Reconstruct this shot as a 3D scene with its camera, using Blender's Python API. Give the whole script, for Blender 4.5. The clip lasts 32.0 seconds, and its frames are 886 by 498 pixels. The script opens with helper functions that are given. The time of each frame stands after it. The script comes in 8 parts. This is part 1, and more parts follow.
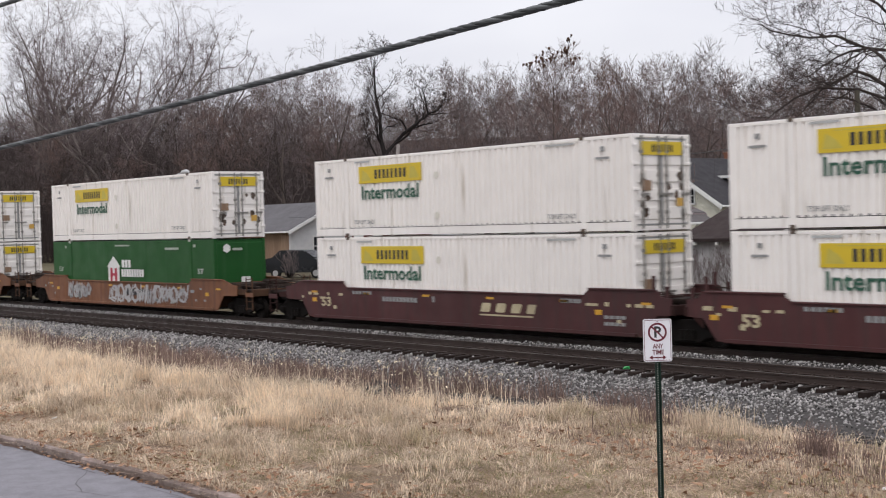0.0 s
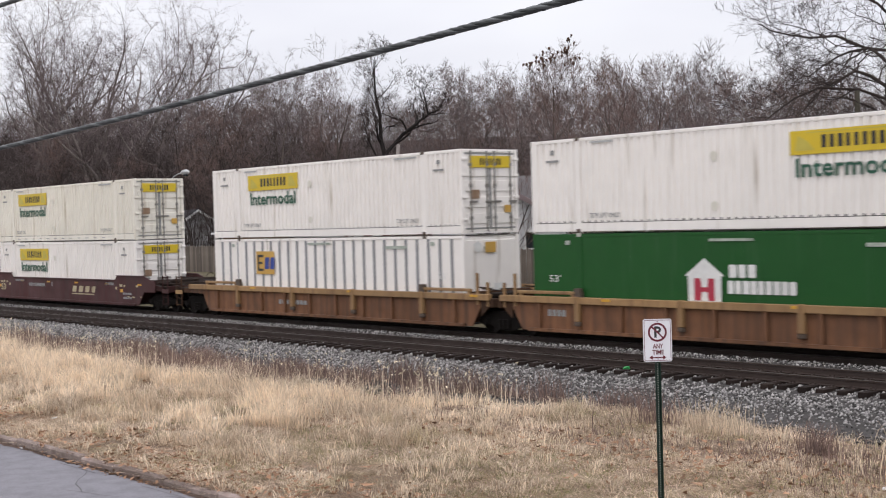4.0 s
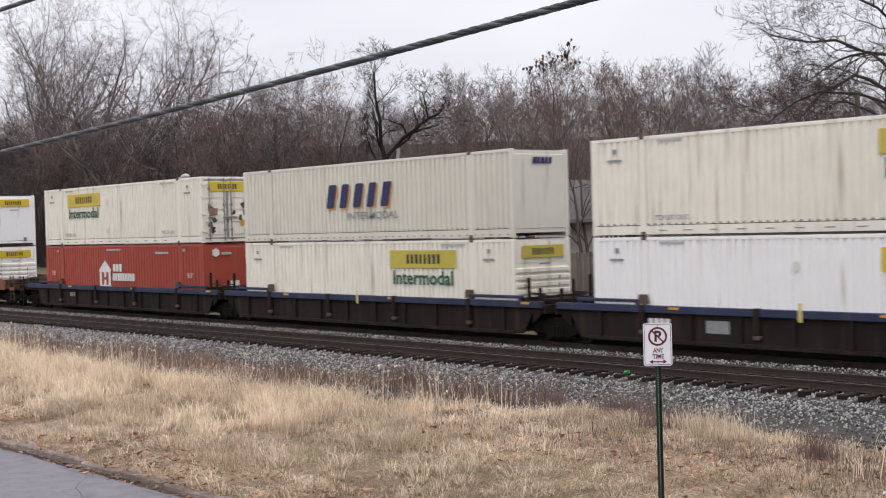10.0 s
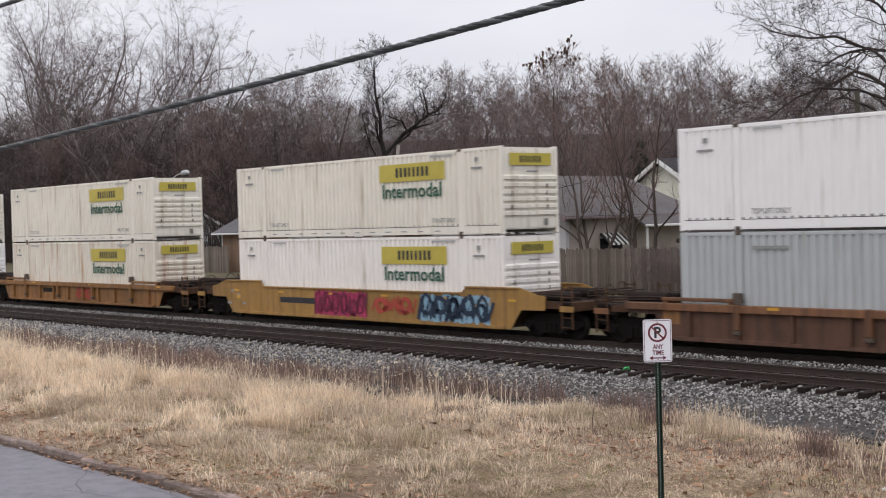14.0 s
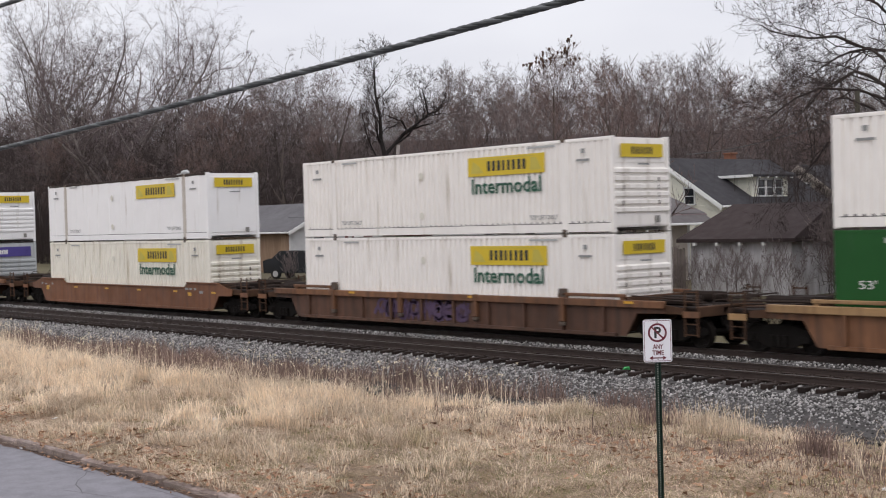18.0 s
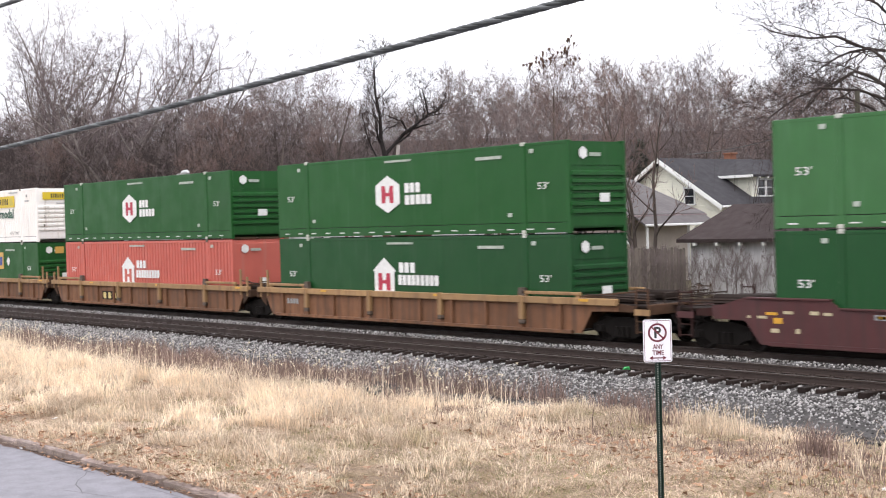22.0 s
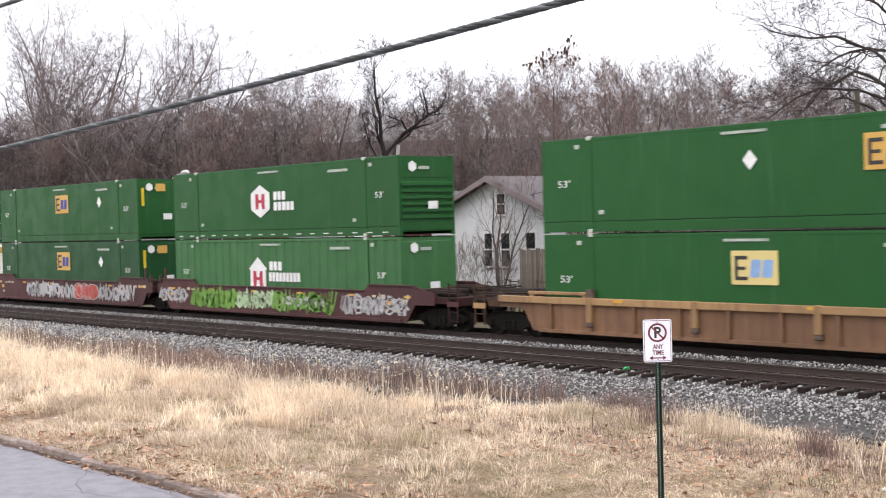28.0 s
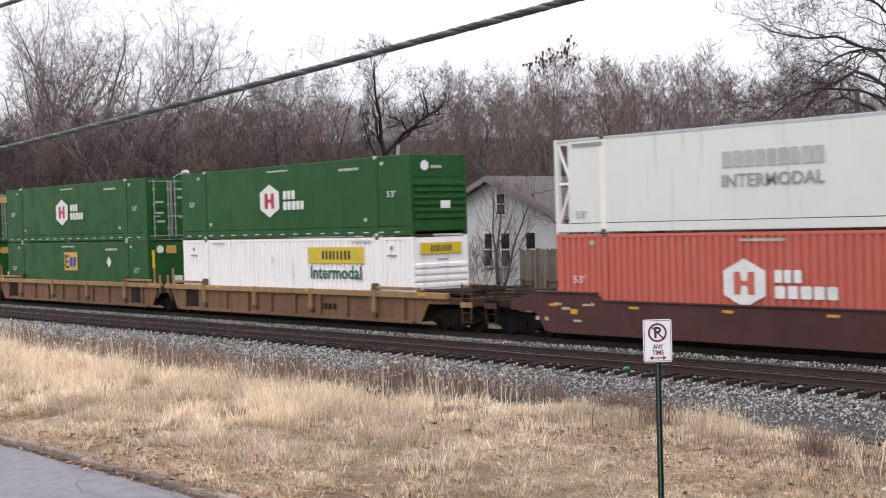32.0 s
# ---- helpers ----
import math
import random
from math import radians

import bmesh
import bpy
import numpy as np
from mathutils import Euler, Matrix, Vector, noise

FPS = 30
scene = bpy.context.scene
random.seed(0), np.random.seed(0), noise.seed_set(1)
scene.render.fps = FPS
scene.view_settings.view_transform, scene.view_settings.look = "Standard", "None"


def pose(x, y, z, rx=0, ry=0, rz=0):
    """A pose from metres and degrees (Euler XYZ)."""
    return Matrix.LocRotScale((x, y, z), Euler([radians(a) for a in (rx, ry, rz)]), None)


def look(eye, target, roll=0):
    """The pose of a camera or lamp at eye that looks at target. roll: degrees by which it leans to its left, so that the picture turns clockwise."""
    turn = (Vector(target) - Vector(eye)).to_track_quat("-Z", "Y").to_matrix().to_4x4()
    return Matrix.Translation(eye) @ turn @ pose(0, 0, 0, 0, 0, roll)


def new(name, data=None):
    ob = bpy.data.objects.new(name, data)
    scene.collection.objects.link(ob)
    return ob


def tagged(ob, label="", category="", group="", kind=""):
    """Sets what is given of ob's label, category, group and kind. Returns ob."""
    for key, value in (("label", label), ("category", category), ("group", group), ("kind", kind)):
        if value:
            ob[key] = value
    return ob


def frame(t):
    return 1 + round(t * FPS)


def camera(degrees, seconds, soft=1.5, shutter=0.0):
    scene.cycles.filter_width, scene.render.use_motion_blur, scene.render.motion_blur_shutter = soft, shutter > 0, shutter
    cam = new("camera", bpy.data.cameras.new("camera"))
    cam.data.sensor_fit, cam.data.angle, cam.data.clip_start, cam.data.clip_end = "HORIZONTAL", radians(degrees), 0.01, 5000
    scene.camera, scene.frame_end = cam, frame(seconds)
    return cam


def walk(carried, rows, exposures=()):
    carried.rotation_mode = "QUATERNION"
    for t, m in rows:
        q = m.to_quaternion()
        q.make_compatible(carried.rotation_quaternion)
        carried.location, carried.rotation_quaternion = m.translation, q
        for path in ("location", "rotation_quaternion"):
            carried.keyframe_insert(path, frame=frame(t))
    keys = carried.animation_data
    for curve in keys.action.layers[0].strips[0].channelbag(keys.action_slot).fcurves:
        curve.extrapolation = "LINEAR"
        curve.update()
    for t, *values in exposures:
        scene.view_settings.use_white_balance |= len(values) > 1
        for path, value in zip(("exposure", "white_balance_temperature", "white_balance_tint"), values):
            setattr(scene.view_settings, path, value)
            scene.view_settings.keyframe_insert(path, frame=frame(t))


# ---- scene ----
# ---- camera ----
EYE = Vector((0.0, 0.0, 3.78))


def view(pitch, yaw=49.778, roll=-1.62):
    """The pose of the camera for its pitch, its turn from the track's normal and its lean, in degrees."""
    way = Vector((-math.sin(radians(yaw)) * math.cos(radians(pitch)), math.cos(radians(yaw)) * math.cos(radians(pitch)), math.sin(radians(pitch))))
    return look(EYE, EYE + way, roll)


TILT = -1.171
cam = camera(36.53, 32.0, soft=1.1, shutter=0.22)
CAMERA_ROWS = [(0.0, view(TILT)), (9.3, view(TILT + 0.02)), (9.5, view(TILT + 0.05)), (9.9, view(TILT)), (10.0, view(TILT + 0.18)),
               (10.1, view(TILT - 0.03)), (10.2, view(TILT + 0.02)), (10.3, view(TILT + 1.02)), (10.4, view(TILT - 0.06)),
               (10.5, view(TILT)), (10.7, view(TILT + 0.02)), (12.0, view(TILT + 0.04)), (12.2, view(TILT + 0.02)), (32.0, view(TILT + 0.02))]
EXPOSURES = [(0.0, 0.12), (1.0, 0.07), (3.5, 0.12), (5.5, 0.55), (6.2, 0.55), (7.0, 0.20), (10.0, 0.17), (11.0, 0.08), (12.0, 0.08), (13.0, 0.13), (14.0, 0.04), (17.0, 0.13), (18.0, 0.07), (19.0, 0.15), (20.5, 0.5), (21.1, 0.62), (21.8, 0.9), (22.4, 0.92), (24.0, 0.95), (25.0, 0.74), (28.0, 0.90), (30.2, 0.84), (31.0, 0.64), (32.0, 0.48)]
walk(cam, CAMERA_ROWS, EXPOSURES)

# ---- daylight: a closed white overcast ----
world = bpy.data.worlds.new("overcast_sky")
scene.world = world
world.use_nodes = True
wn, wl = world.node_tree.nodes, world.node_tree.links
wn.clear()
w_out, w_bg = wn.new("ShaderNodeOutputWorld"), wn.new("ShaderNodeBackground")
w_sky = wn.new("ShaderNodeTexSky")
w_sky.sky_type, w_sky.sun_disc, w_sky.sun_elevation, w_sky.sun_rotation = "NISHITA", False, radians(40), radians(150)
w_co, w_map, w_noise, w_ramp = wn.new("ShaderNodeTexCoord"), wn.new("ShaderNodeMapping"), wn.new("ShaderNodeTexNoise"), wn.new("ShaderNodeValToRGB")
w_map.inputs["Scale"].default_value = (1.2, 1.2, 3.5)
w_noise.inputs["Scale"].default_value, w_noise.inputs["Detail"].default_value = 2.2, 4.0
w_ramp.color_ramp.elements[0].position, w_ramp.color_ramp.elements[0].color = 0.3, (8.1, 8.05, 8.8, 1)
w_ramp.color_ramp.elements[1].position, w_ramp.color_ramp.elements[1].color = 0.7, (9.7, 9.65, 10.15, 1)
w_mix = wn.new("ShaderNodeMix")
w_mix.data_type = "RGBA"
w_mix.inputs[0].default_value = 0.92
wl.new(w_co.outputs["Generated"], w_map.inputs["Vector"])
wl.new(w_map.outputs["Vector"], w_noise.inputs["Vector"])
wl.new(w_noise.outputs["Fac"], w_ramp.inputs["Fac"])
wl.new(w_sky.outputs["Color"], w_mix.inputs[6])
wl.new(w_ramp.outputs["Color"], w_mix.inputs[7])
# the cloud is brighter overhead than at the horizon
w_sep, w_grade, w_mul = wn.new("ShaderNodeSeparateXYZ"), wn.new("ShaderNodeMapRange"), wn.new("ShaderNodeVectorMath")
w_grade.inputs["To Min"].default_value, w_grade.inputs["To Max"].default_value = 0.92, 1.85
w_mul.operation = "SCALE"
wl.new(w_co.outputs["Generated"], w_sep.inputs[0])
wl.new(w_sep.outputs["Z"], w_grade.inputs["Value"])
wl.new(w_mix.outputs[2], w_mul.inputs[0])
wl.new(w_grade.outputs["Result"], w_mul.inputs["Scale"])
wl.new(w_mul.outputs["Vector"], w_bg.inputs["Color"])
w_bg.inputs["Strength"].default_value = 0.088
wl.new(w_bg.outputs[0], w_out.inputs[0])

sun = new("sun", bpy.data.lights.new("sun", "SUN"))
sun.data.energy, sun.data.angle, sun.data.color = 0.75, radians(45), (1.0, 0.94, 0.86)
sun.matrix_world = look((2, -25, 62), (-20, 10, 0))


# ---- materials ----
def surface(name, colour, rough=0.7, metal=0.0, other=None, grain=8.0, amount=0.35, stain=None, stains=0.0, streak=False, bump=0.0,
            bump_scale=None, per="", spread=0.0, stretch=(1, 1, 1), spec=0.5):
    """A procedural surface: a base colour broken by fine grain and by large patches, with stains or vertical streaks and fine relief."""
    m = bpy.data.materials.new(name)
    m.use_nodes = True
    n, l = m.node_tree.nodes, m.node_tree.links
    b = n["Principled BSDF"]
    b.inputs["Roughness"].default_value, b.inputs["Metallic"].default_value = rough, metal
    b.inputs["Specular IOR Level"].default_value = min(spec, 0.2) if rough >= 0.85 else spec
    co = n.new("ShaderNodeTexCoord")
    mp = n.new("ShaderNodeMapping")
    mp.inputs["Scale"].default_value = stretch
    l.new(co.outputs["Object"], mp.inputs["Vector"])

    def noisy(scale, detail=5.0, vector=mp.outputs["Vector"]):
        t = n.new("ShaderNodeTexNoise")
        t.inputs["Scale"].default_value, t.inputs["Detail"].default_value = scale, detail
        l.new(vector, t.inputs["Vector"])
        return t.outputs["Fac"]

    def mixed(fac, a, c):
        x = n.new("ShaderNodeMix")
        x.data_type = "RGBA"
        if hasattr(fac, "is_output"):
            l.new(fac, x.inputs[0])
        else:
            x.inputs[0].default_value = fac
        for slot, v in ((6, a), (7, c)):
            if hasattr(v, "is_output"):
                l.new(v, x.inputs[slot])
            else:
                x.inputs[slot].default_value = (*v, 1)
        return x.outputs[2]

    def ramped(fac, lo, hi, top=1.0):
        r = n.new("ShaderNodeMapRange")
        r.inputs["From Min"].default_value, r.inputs["From Max"].default_value, r.inputs["To Max"].default_value = lo, hi, top
        l.new(fac, r.inputs["Value"])
        return r.outputs["Result"]

    other = other or tuple(c * 0.62 for c in colour)
    out = mixed(ramped(noisy(grain), 0.35, 0.75, amount), colour, other)
    out = mixed(ramped(noisy(grain * 0.11, 3.0), 0.4, 0.7, amount * 0.9), out, tuple(c * 0.75 for c in other))
    if stain:
        if streak:
            m2 = n.new("ShaderNodeMapping")
            m2.inputs["Scale"].default_value = (3.0, 3.0, 0.22)
            l.new(co.outputs["Object"], m2.inputs["Vector"])
            f = noisy(1.4, 6.0, m2.outputs["Vector"])
        else:
            f = noisy(grain * 0.35, 6.0)
        out = mixed(ramped(f, 0.66 - 0.3 * stains, 0.80, 0.9), out, stain)
    if per:
        if per == "object":
            src = n.new("ShaderNodeObjectInfo").outputs["Random"]
        else:
            src = n.new("ShaderNodeNewGeometry").outputs["Random Per Island"]
        hsv = n.new("ShaderNodeHueSaturation")
        l.new(ramped(src, 0.0, 1.0), hsv.inputs["Value"])
        hsv.inputs["Value"].links[0].from_node.inputs["To Min"].default_value = 1 - spread
        hsv.inputs["Value"].links[0].from_node.inputs["To Max"].default_value = 1 + spread
        l.new(out, hsv.inputs["Color"])
        out = hsv.outputs["Color"]
    l.new(out, b.inputs["Base Color"])
    l.new(ramped(noisy(grain * 0.6), 0.3, 0.7), b.inputs["Roughness"])
    b.inputs["Roughness"].links[0].from_node.inputs["To Min"].default_value = max(0.05, rough - 0.12)
    b.inputs["Roughness"].links[0].from_node.inputs["To Max"].default_value = min(1.0, rough + 0.12)
    if bump:
        bp = n.new("ShaderNodeBump")
        bp.inputs["Strength"].default_value, bp.inputs["Distance"].default_value = 0.6, bump
        l.new(noisy(bump_scale or grain * 2), bp.inputs["Height"])
        l.new(bp.outputs["Normal"], b.inputs["Normal"])
    return m


def leafy(m):
    """Lets light through a thin blade."""
    n, l = m.node_tree.nodes, m.node_tree.links
    b, o = n["Principled BSDF"], n["Material Output"]
    tr, mx = n.new("ShaderNodeBsdfTranslucent"), n.new("ShaderNodeMixShader")
    mx.inputs["Fac"].default_value = 0.35
    l.new(b.inputs["Base Color"].links[0].from_socket, tr.inputs["Color"])
    l.new(b.outputs[0], mx.inputs[1])
    l.new(tr.outputs[0], mx.inputs[2])
    l.new(mx.outputs[0], o.inputs["Surface"])
    return m


def lined(name, colour, pitch, axis="Z", depth=0.012, rough=0.75, amount=0.25):
    """Painted boards or courses: grain, and a wave of that pitch as relief."""
    m = surface(name, colour, rough, grain=3.0, amount=amount)
    n, l = m.node_tree.nodes, m.node_tree.links
    wv = n.new("ShaderNodeTexWave")
    wv.wave_profile, wv.bands_direction = "SAW", axis
    wv.inputs["Scale"].default_value = 1 / pitch * 0.314
    co = n.new("ShaderNodeTexCoord")
    l.new(co.outputs["Object"], wv.inputs["Vector"])
    bp = n.new("ShaderNodeBump")
    bp.inputs["Distance"].default_value = depth
    l.new(wv.outputs["Fac"], bp.inputs["Height"])
    l.new(bp.outputs["Normal"], n["Principled BSDF"].inputs["Normal"])
    return m


DIRT, RUST = (0.16, 0.12, 0.09), (0.17, 0.07, 0.03)
M = {
    # containers
    "white": surface("white_container_paint", (0.86, 0.825, 0.785), 0.55, grain=2.0, amount=0.12, stain=(0.42, 0.37, 0.30), stains=0.22, streak=True),
    "white_yellowed": surface("yellowed_container_paint", (0.82, 0.785, 0.695), 0.6, grain=2.0, amount=0.18, stain=(0.40, 0.33, 0.23), stains=0.35, streak=True),
    "white_rusty": surface("rust_streaked_paint", (0.80, 0.755, 0.66), 0.6, grain=2.0, amount=0.22, stain=(0.40, 0.19, 0.08), stains=0.50, streak=True),
    "white_clean": surface("clean_white_paint", (0.85, 0.84, 0.835), 0.5, grain=2.0, amount=0.08, stain=(0.5, 0.46, 0.4), stains=0.08, streak=True),
    "green": surface("green_container_paint", (0.011, 0.080, 0.015), 0.5, grain=1.6, amount=0.25, stain=(0.025, 0.09, 0.03), stains=0.3, streak=True, spec=0.28),
    "green_dark": surface("dark_green_paint", (0.009, 0.062, 0.016), 0.5, grain=1.6, amount=0.3, stain=(0.025, 0.07, 0.03), stains=0.3, streak=True, spec=0.28),
    "green_faded": surface("faded_green_paint", (0.028, 0.120, 0.030), 0.55, grain=1.4, amount=0.3, stain=(0.045, 0.14, 0.05), stains=0.4, streak=True),
    "red": surface("salmon_red_container_paint", (0.50, 0.115, 0.085), 0.55, grain=1.6, amount=0.25, stain=(0.42, 0.15, 0.12), stains=0.3, streak=True),
    "red_deep": surface("deep_red_container_paint", (0.36, 0.055, 0.032), 0.55, grain=1.6, amount=0.25, stain=(0.30, 0.09, 0.06), stains=0.3, streak=True),
    "grey_box": surface("pale_grey_container_paint", (0.44, 0.46, 0.47), 0.55, grain=1.8, amount=0.15, stain=(0.3, 0.29, 0.27), stains=0.25, streak=True),
    "cream_box": surface("grey_cream_container_paint", (0.67, 0.645, 0.565), 0.55, grain=1.8, amount=0.15, stain=(0.40, 0.37, 0.3), stains=0.25, streak=True),
    "cold_box": surface("cold_white_container_paint", (0.66, 0.68, 0.65), 0.5, grain=1.2, amount=0.1, stain=(0.5, 0.5, 0.47), stains=0.2, streak=True),
    "rust_post": surface("rusted_white_post", (0.62, 0.58, 0.52), 0.7, grain=2.2, amount=0.3, stain=(0.13, 0.045, 0.02), stains=0.9, stretch=(1, 1, 0.5)),
    "rib_grey": surface("grey_rib_metal", (0.29, 0.29, 0.30), 0.5, 0.2),
    "gap_dark": surface("dark_steel", (0.03, 0.028, 0.026), 0.7),
    "casting": surface("casting_steel", (0.12, 0.09, 0.07), 0.6, 0.4, stain=RUST, stains=0.4),
    "casting_pale": surface("pale_casting", (0.5, 0.5, 0.45), 0.6),
    "rod": surface("lock_rod_steel", (0.30, 0.29, 0.27), 0.45, 0.6, stain=RUST, stains=0.5),
    "rod_pale": surface("pale_lock_rod_steel", (0.30, 0.34, 0.30), 0.5, 0.2, stain=(0.10, 0.12, 0.09), stains=0.5),
    "placard": surface("yellow_placard", (0.62, 0.45, 0.02), 0.45, grain=3.0, amount=0.1),
    "placard_old": surface("old_yellow_placard", (0.52, 0.43, 0.07), 0.5, grain=3.0, amount=0.25),
    "ochre": surface("ochre_placard", (0.55, 0.33, 0.07), 0.5, grain=3.0, amount=0.15),
    "ochre_pale": surface("pale_ochre_placard", (0.62, 0.50, 0.20), 0.5, grain=3.0, amount=0.15),
    "ink": surface("black_lettering", (0.025, 0.025, 0.025), 0.6),
    "ink_green": surface("dark_green_lettering", (0.02, 0.10, 0.06), 0.6),
    "ink_blue": surface("blue_lettering", (0.03, 0.06, 0.28), 0.6),
    "ink_sky": surface("faded_blue_lettering", (0.22, 0.36, 0.60), 0.6),
    "ink_navy": surface("navy_lettering", (0.015, 0.02, 0.09), 0.6),
    "ink_grey": surface("grey_lettering", (0.21, 0.215, 0.215), 0.65, other=(0.36, 0.36, 0.35), grain=12.0, amount=0.6),
    "ink_red": surface("crimson_lettering", (0.42, 0.03, 0.06), 0.6),
    "ink_white": surface("white_lettering", (0.75, 0.75, 0.73), 0.6),
    "ink_worn": surface("worn_white_lettering", (0.46, 0.49, 0.44), 0.7, other=(0.20, 0.26, 0.20), grain=9.0, amount=0.7),
    "ink_faint": surface("faint_grey_lettering", (0.44, 0.45, 0.44), 0.6),
    "ink_cream": surface("cream_lettering", (0.52, 0.45, 0.29), 0.65, other=(0.34, 0.28, 0.18), grain=6.0, amount=0.6),
    "ink_orange": surface("orange_lettering", (0.7, 0.32, 0.06), 0.6),
    "violet_panel": surface("violet_panel", (0.075, 0.055, 0.26), 0.5),
    # well cars
    "maroon": surface("maroon_car_paint", (0.068, 0.016, 0.016), 0.65, grain=1.5, amount=0.5, stain=(0.035, 0.016, 0.014), stains=0.6, streak=True),
    "gold_car": surface("golden_car_paint", (0.37, 0.205, 0.052), 0.65, grain=2.2, amount=0.6, stain=(0.15, 0.075, 0.03), stains=0.6, streak=True),
    "sand_chord": surface("sandy_tan_chord_paint", (0.36, 0.215, 0.095), 0.65, grain=2.2, amount=0.6, stain=(0.13, 0.065, 0.033), stains=0.6, streak=True),
    "ochre_car": surface("ochre_car_paint", (0.31, 0.145, 0.042), 0.65, grain=2.2, amount=0.7, stain=(0.10, 0.045, 0.022), stains=0.75, streak=True),
    "rust_car": surface("rust_brown_car_paint", (0.225, 0.100, 0.045), 0.75, grain=2.2, amount=0.8, stain=(0.045, 0.024, 0.016), stains=0.85, streak=True),
    "dark_rust_car": surface("dark_rust_car_paint", (0.125, 0.058, 0.034), 0.75, grain=2.2, amount=0.8, stain=(0.035, 0.02, 0.014), stains=0.85, streak=True),
    "orange_car": surface("faded_orange_car_paint", (0.21, 0.085, 0.038), 0.7, grain=2.2, amount=0.65, stain=(0.09, 0.04, 0.025), stains=0.7, streak=True),
    "tan_car": surface("tan_brown_car_paint", (0.205, 0.105, 0.052), 0.7, grain=2.2, amount=0.65, stain=(0.09, 0.045, 0.028), stains=0.7, streak=True),
    "black_car": surface("black_brown_car_paint", (0.020, 0.015, 0.013), 0.85, grain=1.5, amount=0.4, stain=(0.055, 0.03, 0.02), stains=0.45, streak=True),
    "blue_car": surface("navy_car_paint", (0.018, 0.027, 0.070), 0.7, grain=1.5, amount=0.4, stain=(0.05, 0.05, 0.06), stains=0.4, streak=True),
    "truck": surface("grimy_truck_steel", (0.011, 0.009, 0.008), 0.9, grain=5.0, amount=0.5, spec=0.15),
    "wheel": surface("wheel_steel", (0.018, 0.014, 0.012), 0.7, 0.3, grain=6.0, spec=0.25),
    "tread": surface("bright_wheel_tread", (0.45, 0.44, 0.42), 0.3, 0.9),
    "reflector": surface("yellow_reflector", (0.62, 0.33, 0.03), 0.4),
    "pipe": surface("pipe_steel", (0.040, 0.026, 0.020), 0.8, spec=0.3),
    # graffiti
    "spray_white": surface("white_spray", (0.47, 0.46, 0.46), 0.7, grain=3, amount=0.4),
    "spray_black": surface("black_spray", (0.02, 0.02, 0.025), 0.6),
    "spray_green": surface("green_spray", (0.15, 0.31, 0.05), 0.7, grain=3, amount=0.4),
    "spray_pale_green": surface("pale_green_spray", (0.42, 0.55, 0.33), 0.7, grain=3, amount=0.4),
    "spray_wine": surface("wine_red_spray", (0.16, 0.012, 0.045), 0.7, grain=3, amount=0.4),
    "spray_magenta": surface("magenta_spray", (0.42, 0.035, 0.11), 0.7, grain=3, amount=0.4),
    "spray_cyan": surface("pale_blue_spray", (0.25, 0.42, 0.55), 0.7, grain=3, amount=0.3),
    "spray_navy": surface("navy_spray", (0.012, 0.03, 0.06), 0.7, grain=3, amount=0.3),
    "spray_red": surface("red_spray", (0.42, 0.06, 0.04), 0.7, grain=3, amount=0.4),
    "spray_violet": surface("violet_spray", (0.085, 0.05, 0.10), 0.75, grain=3, amount=0.4),
    # track and ground
    "rail": surface("brown_rail_steel", (0.055, 0.038, 0.032), 0.65, 0.4, grain=4, amount=0.4),
    "rail_head": surface("worn_rail_head", (0.13, 0.115, 0.105), 0.45, 0.6, grain=4, amount=0.3),
    "tie": surface("creosoted_tie", (0.028, 0.019, 0.016), 0.9, grain=6, amount=0.5, bump=0.01, per="object", spread=0.35, stretch=(3, 0.5, 1)),
    "ballast": surface("grey_ballast_bed", (0.088, 0.082, 0.08), 0.95, other=(0.045, 0.041, 0.04), grain=14.0, amount=0.9, bump=0.05, bump_scale=16),
    "stone": surface("grey_ballast_stone", (0.285, 0.272, 0.265), 0.9, grain=9.0, amount=0.4, per="island", spread=0.85),
    "asphalt": surface("worn_grey_asphalt", (0.22, 0.213, 0.234), 0.9, other=(0.16, 0.155, 0.168), grain=30.0, amount=0.5, bump=0.004, bump_scale=160),
    "crack": surface("dark_road_crack", (0.13, 0.125, 0.13), 0.95),
    "gutter_dirt": surface("dark_gutter_dirt", (0.10, 0.065, 0.05), 0.95, other=(0.05, 0.035, 0.028), grain=6.0, amount=0.8, bump=0.01),
    "end_brown": surface("rusty_brown_car_end", (0.105, 0.055, 0.032), 0.85, grain=3, amount=0.8, stain=(0.03, 0.018, 0.013), stains=0.8),
    "end_maroon": surface("grimy_maroon_car_end", (0.045, 0.017, 0.015), 0.85, grain=3, amount=0.6, stain=(0.02, 0.014, 0.012), stains=0.7),
    "end_grime": surface("grimy_car_deck", (0.022, 0.014, 0.011), 0.9, grain=3, amount=0.5, spec=0.2),
    "kerb": surface("weathered_concrete_kerb", (0.34, 0.275, 0.25), 0.9, other=(0.11, 0.078, 0.064), grain=4.0, amount=0.7, bump=0.01, per="object", spread=0.2),
    "soil": surface("dry_grass_soil", (0.38, 0.285, 0.20), 0.95, other=(0.17, 0.12, 0.09), grain=3.5, amount=0.8, stain=(0.13, 0.13, 0.05), stains=0.3, bump=0.06, bump_scale=9),
    "yard": surface("winter_lawn", (0.12, 0.105, 0.06), 0.95, other=(0.075, 0.06, 0.04), grain=0.8, amount=0.7, bump=0.05, bump_scale=6),
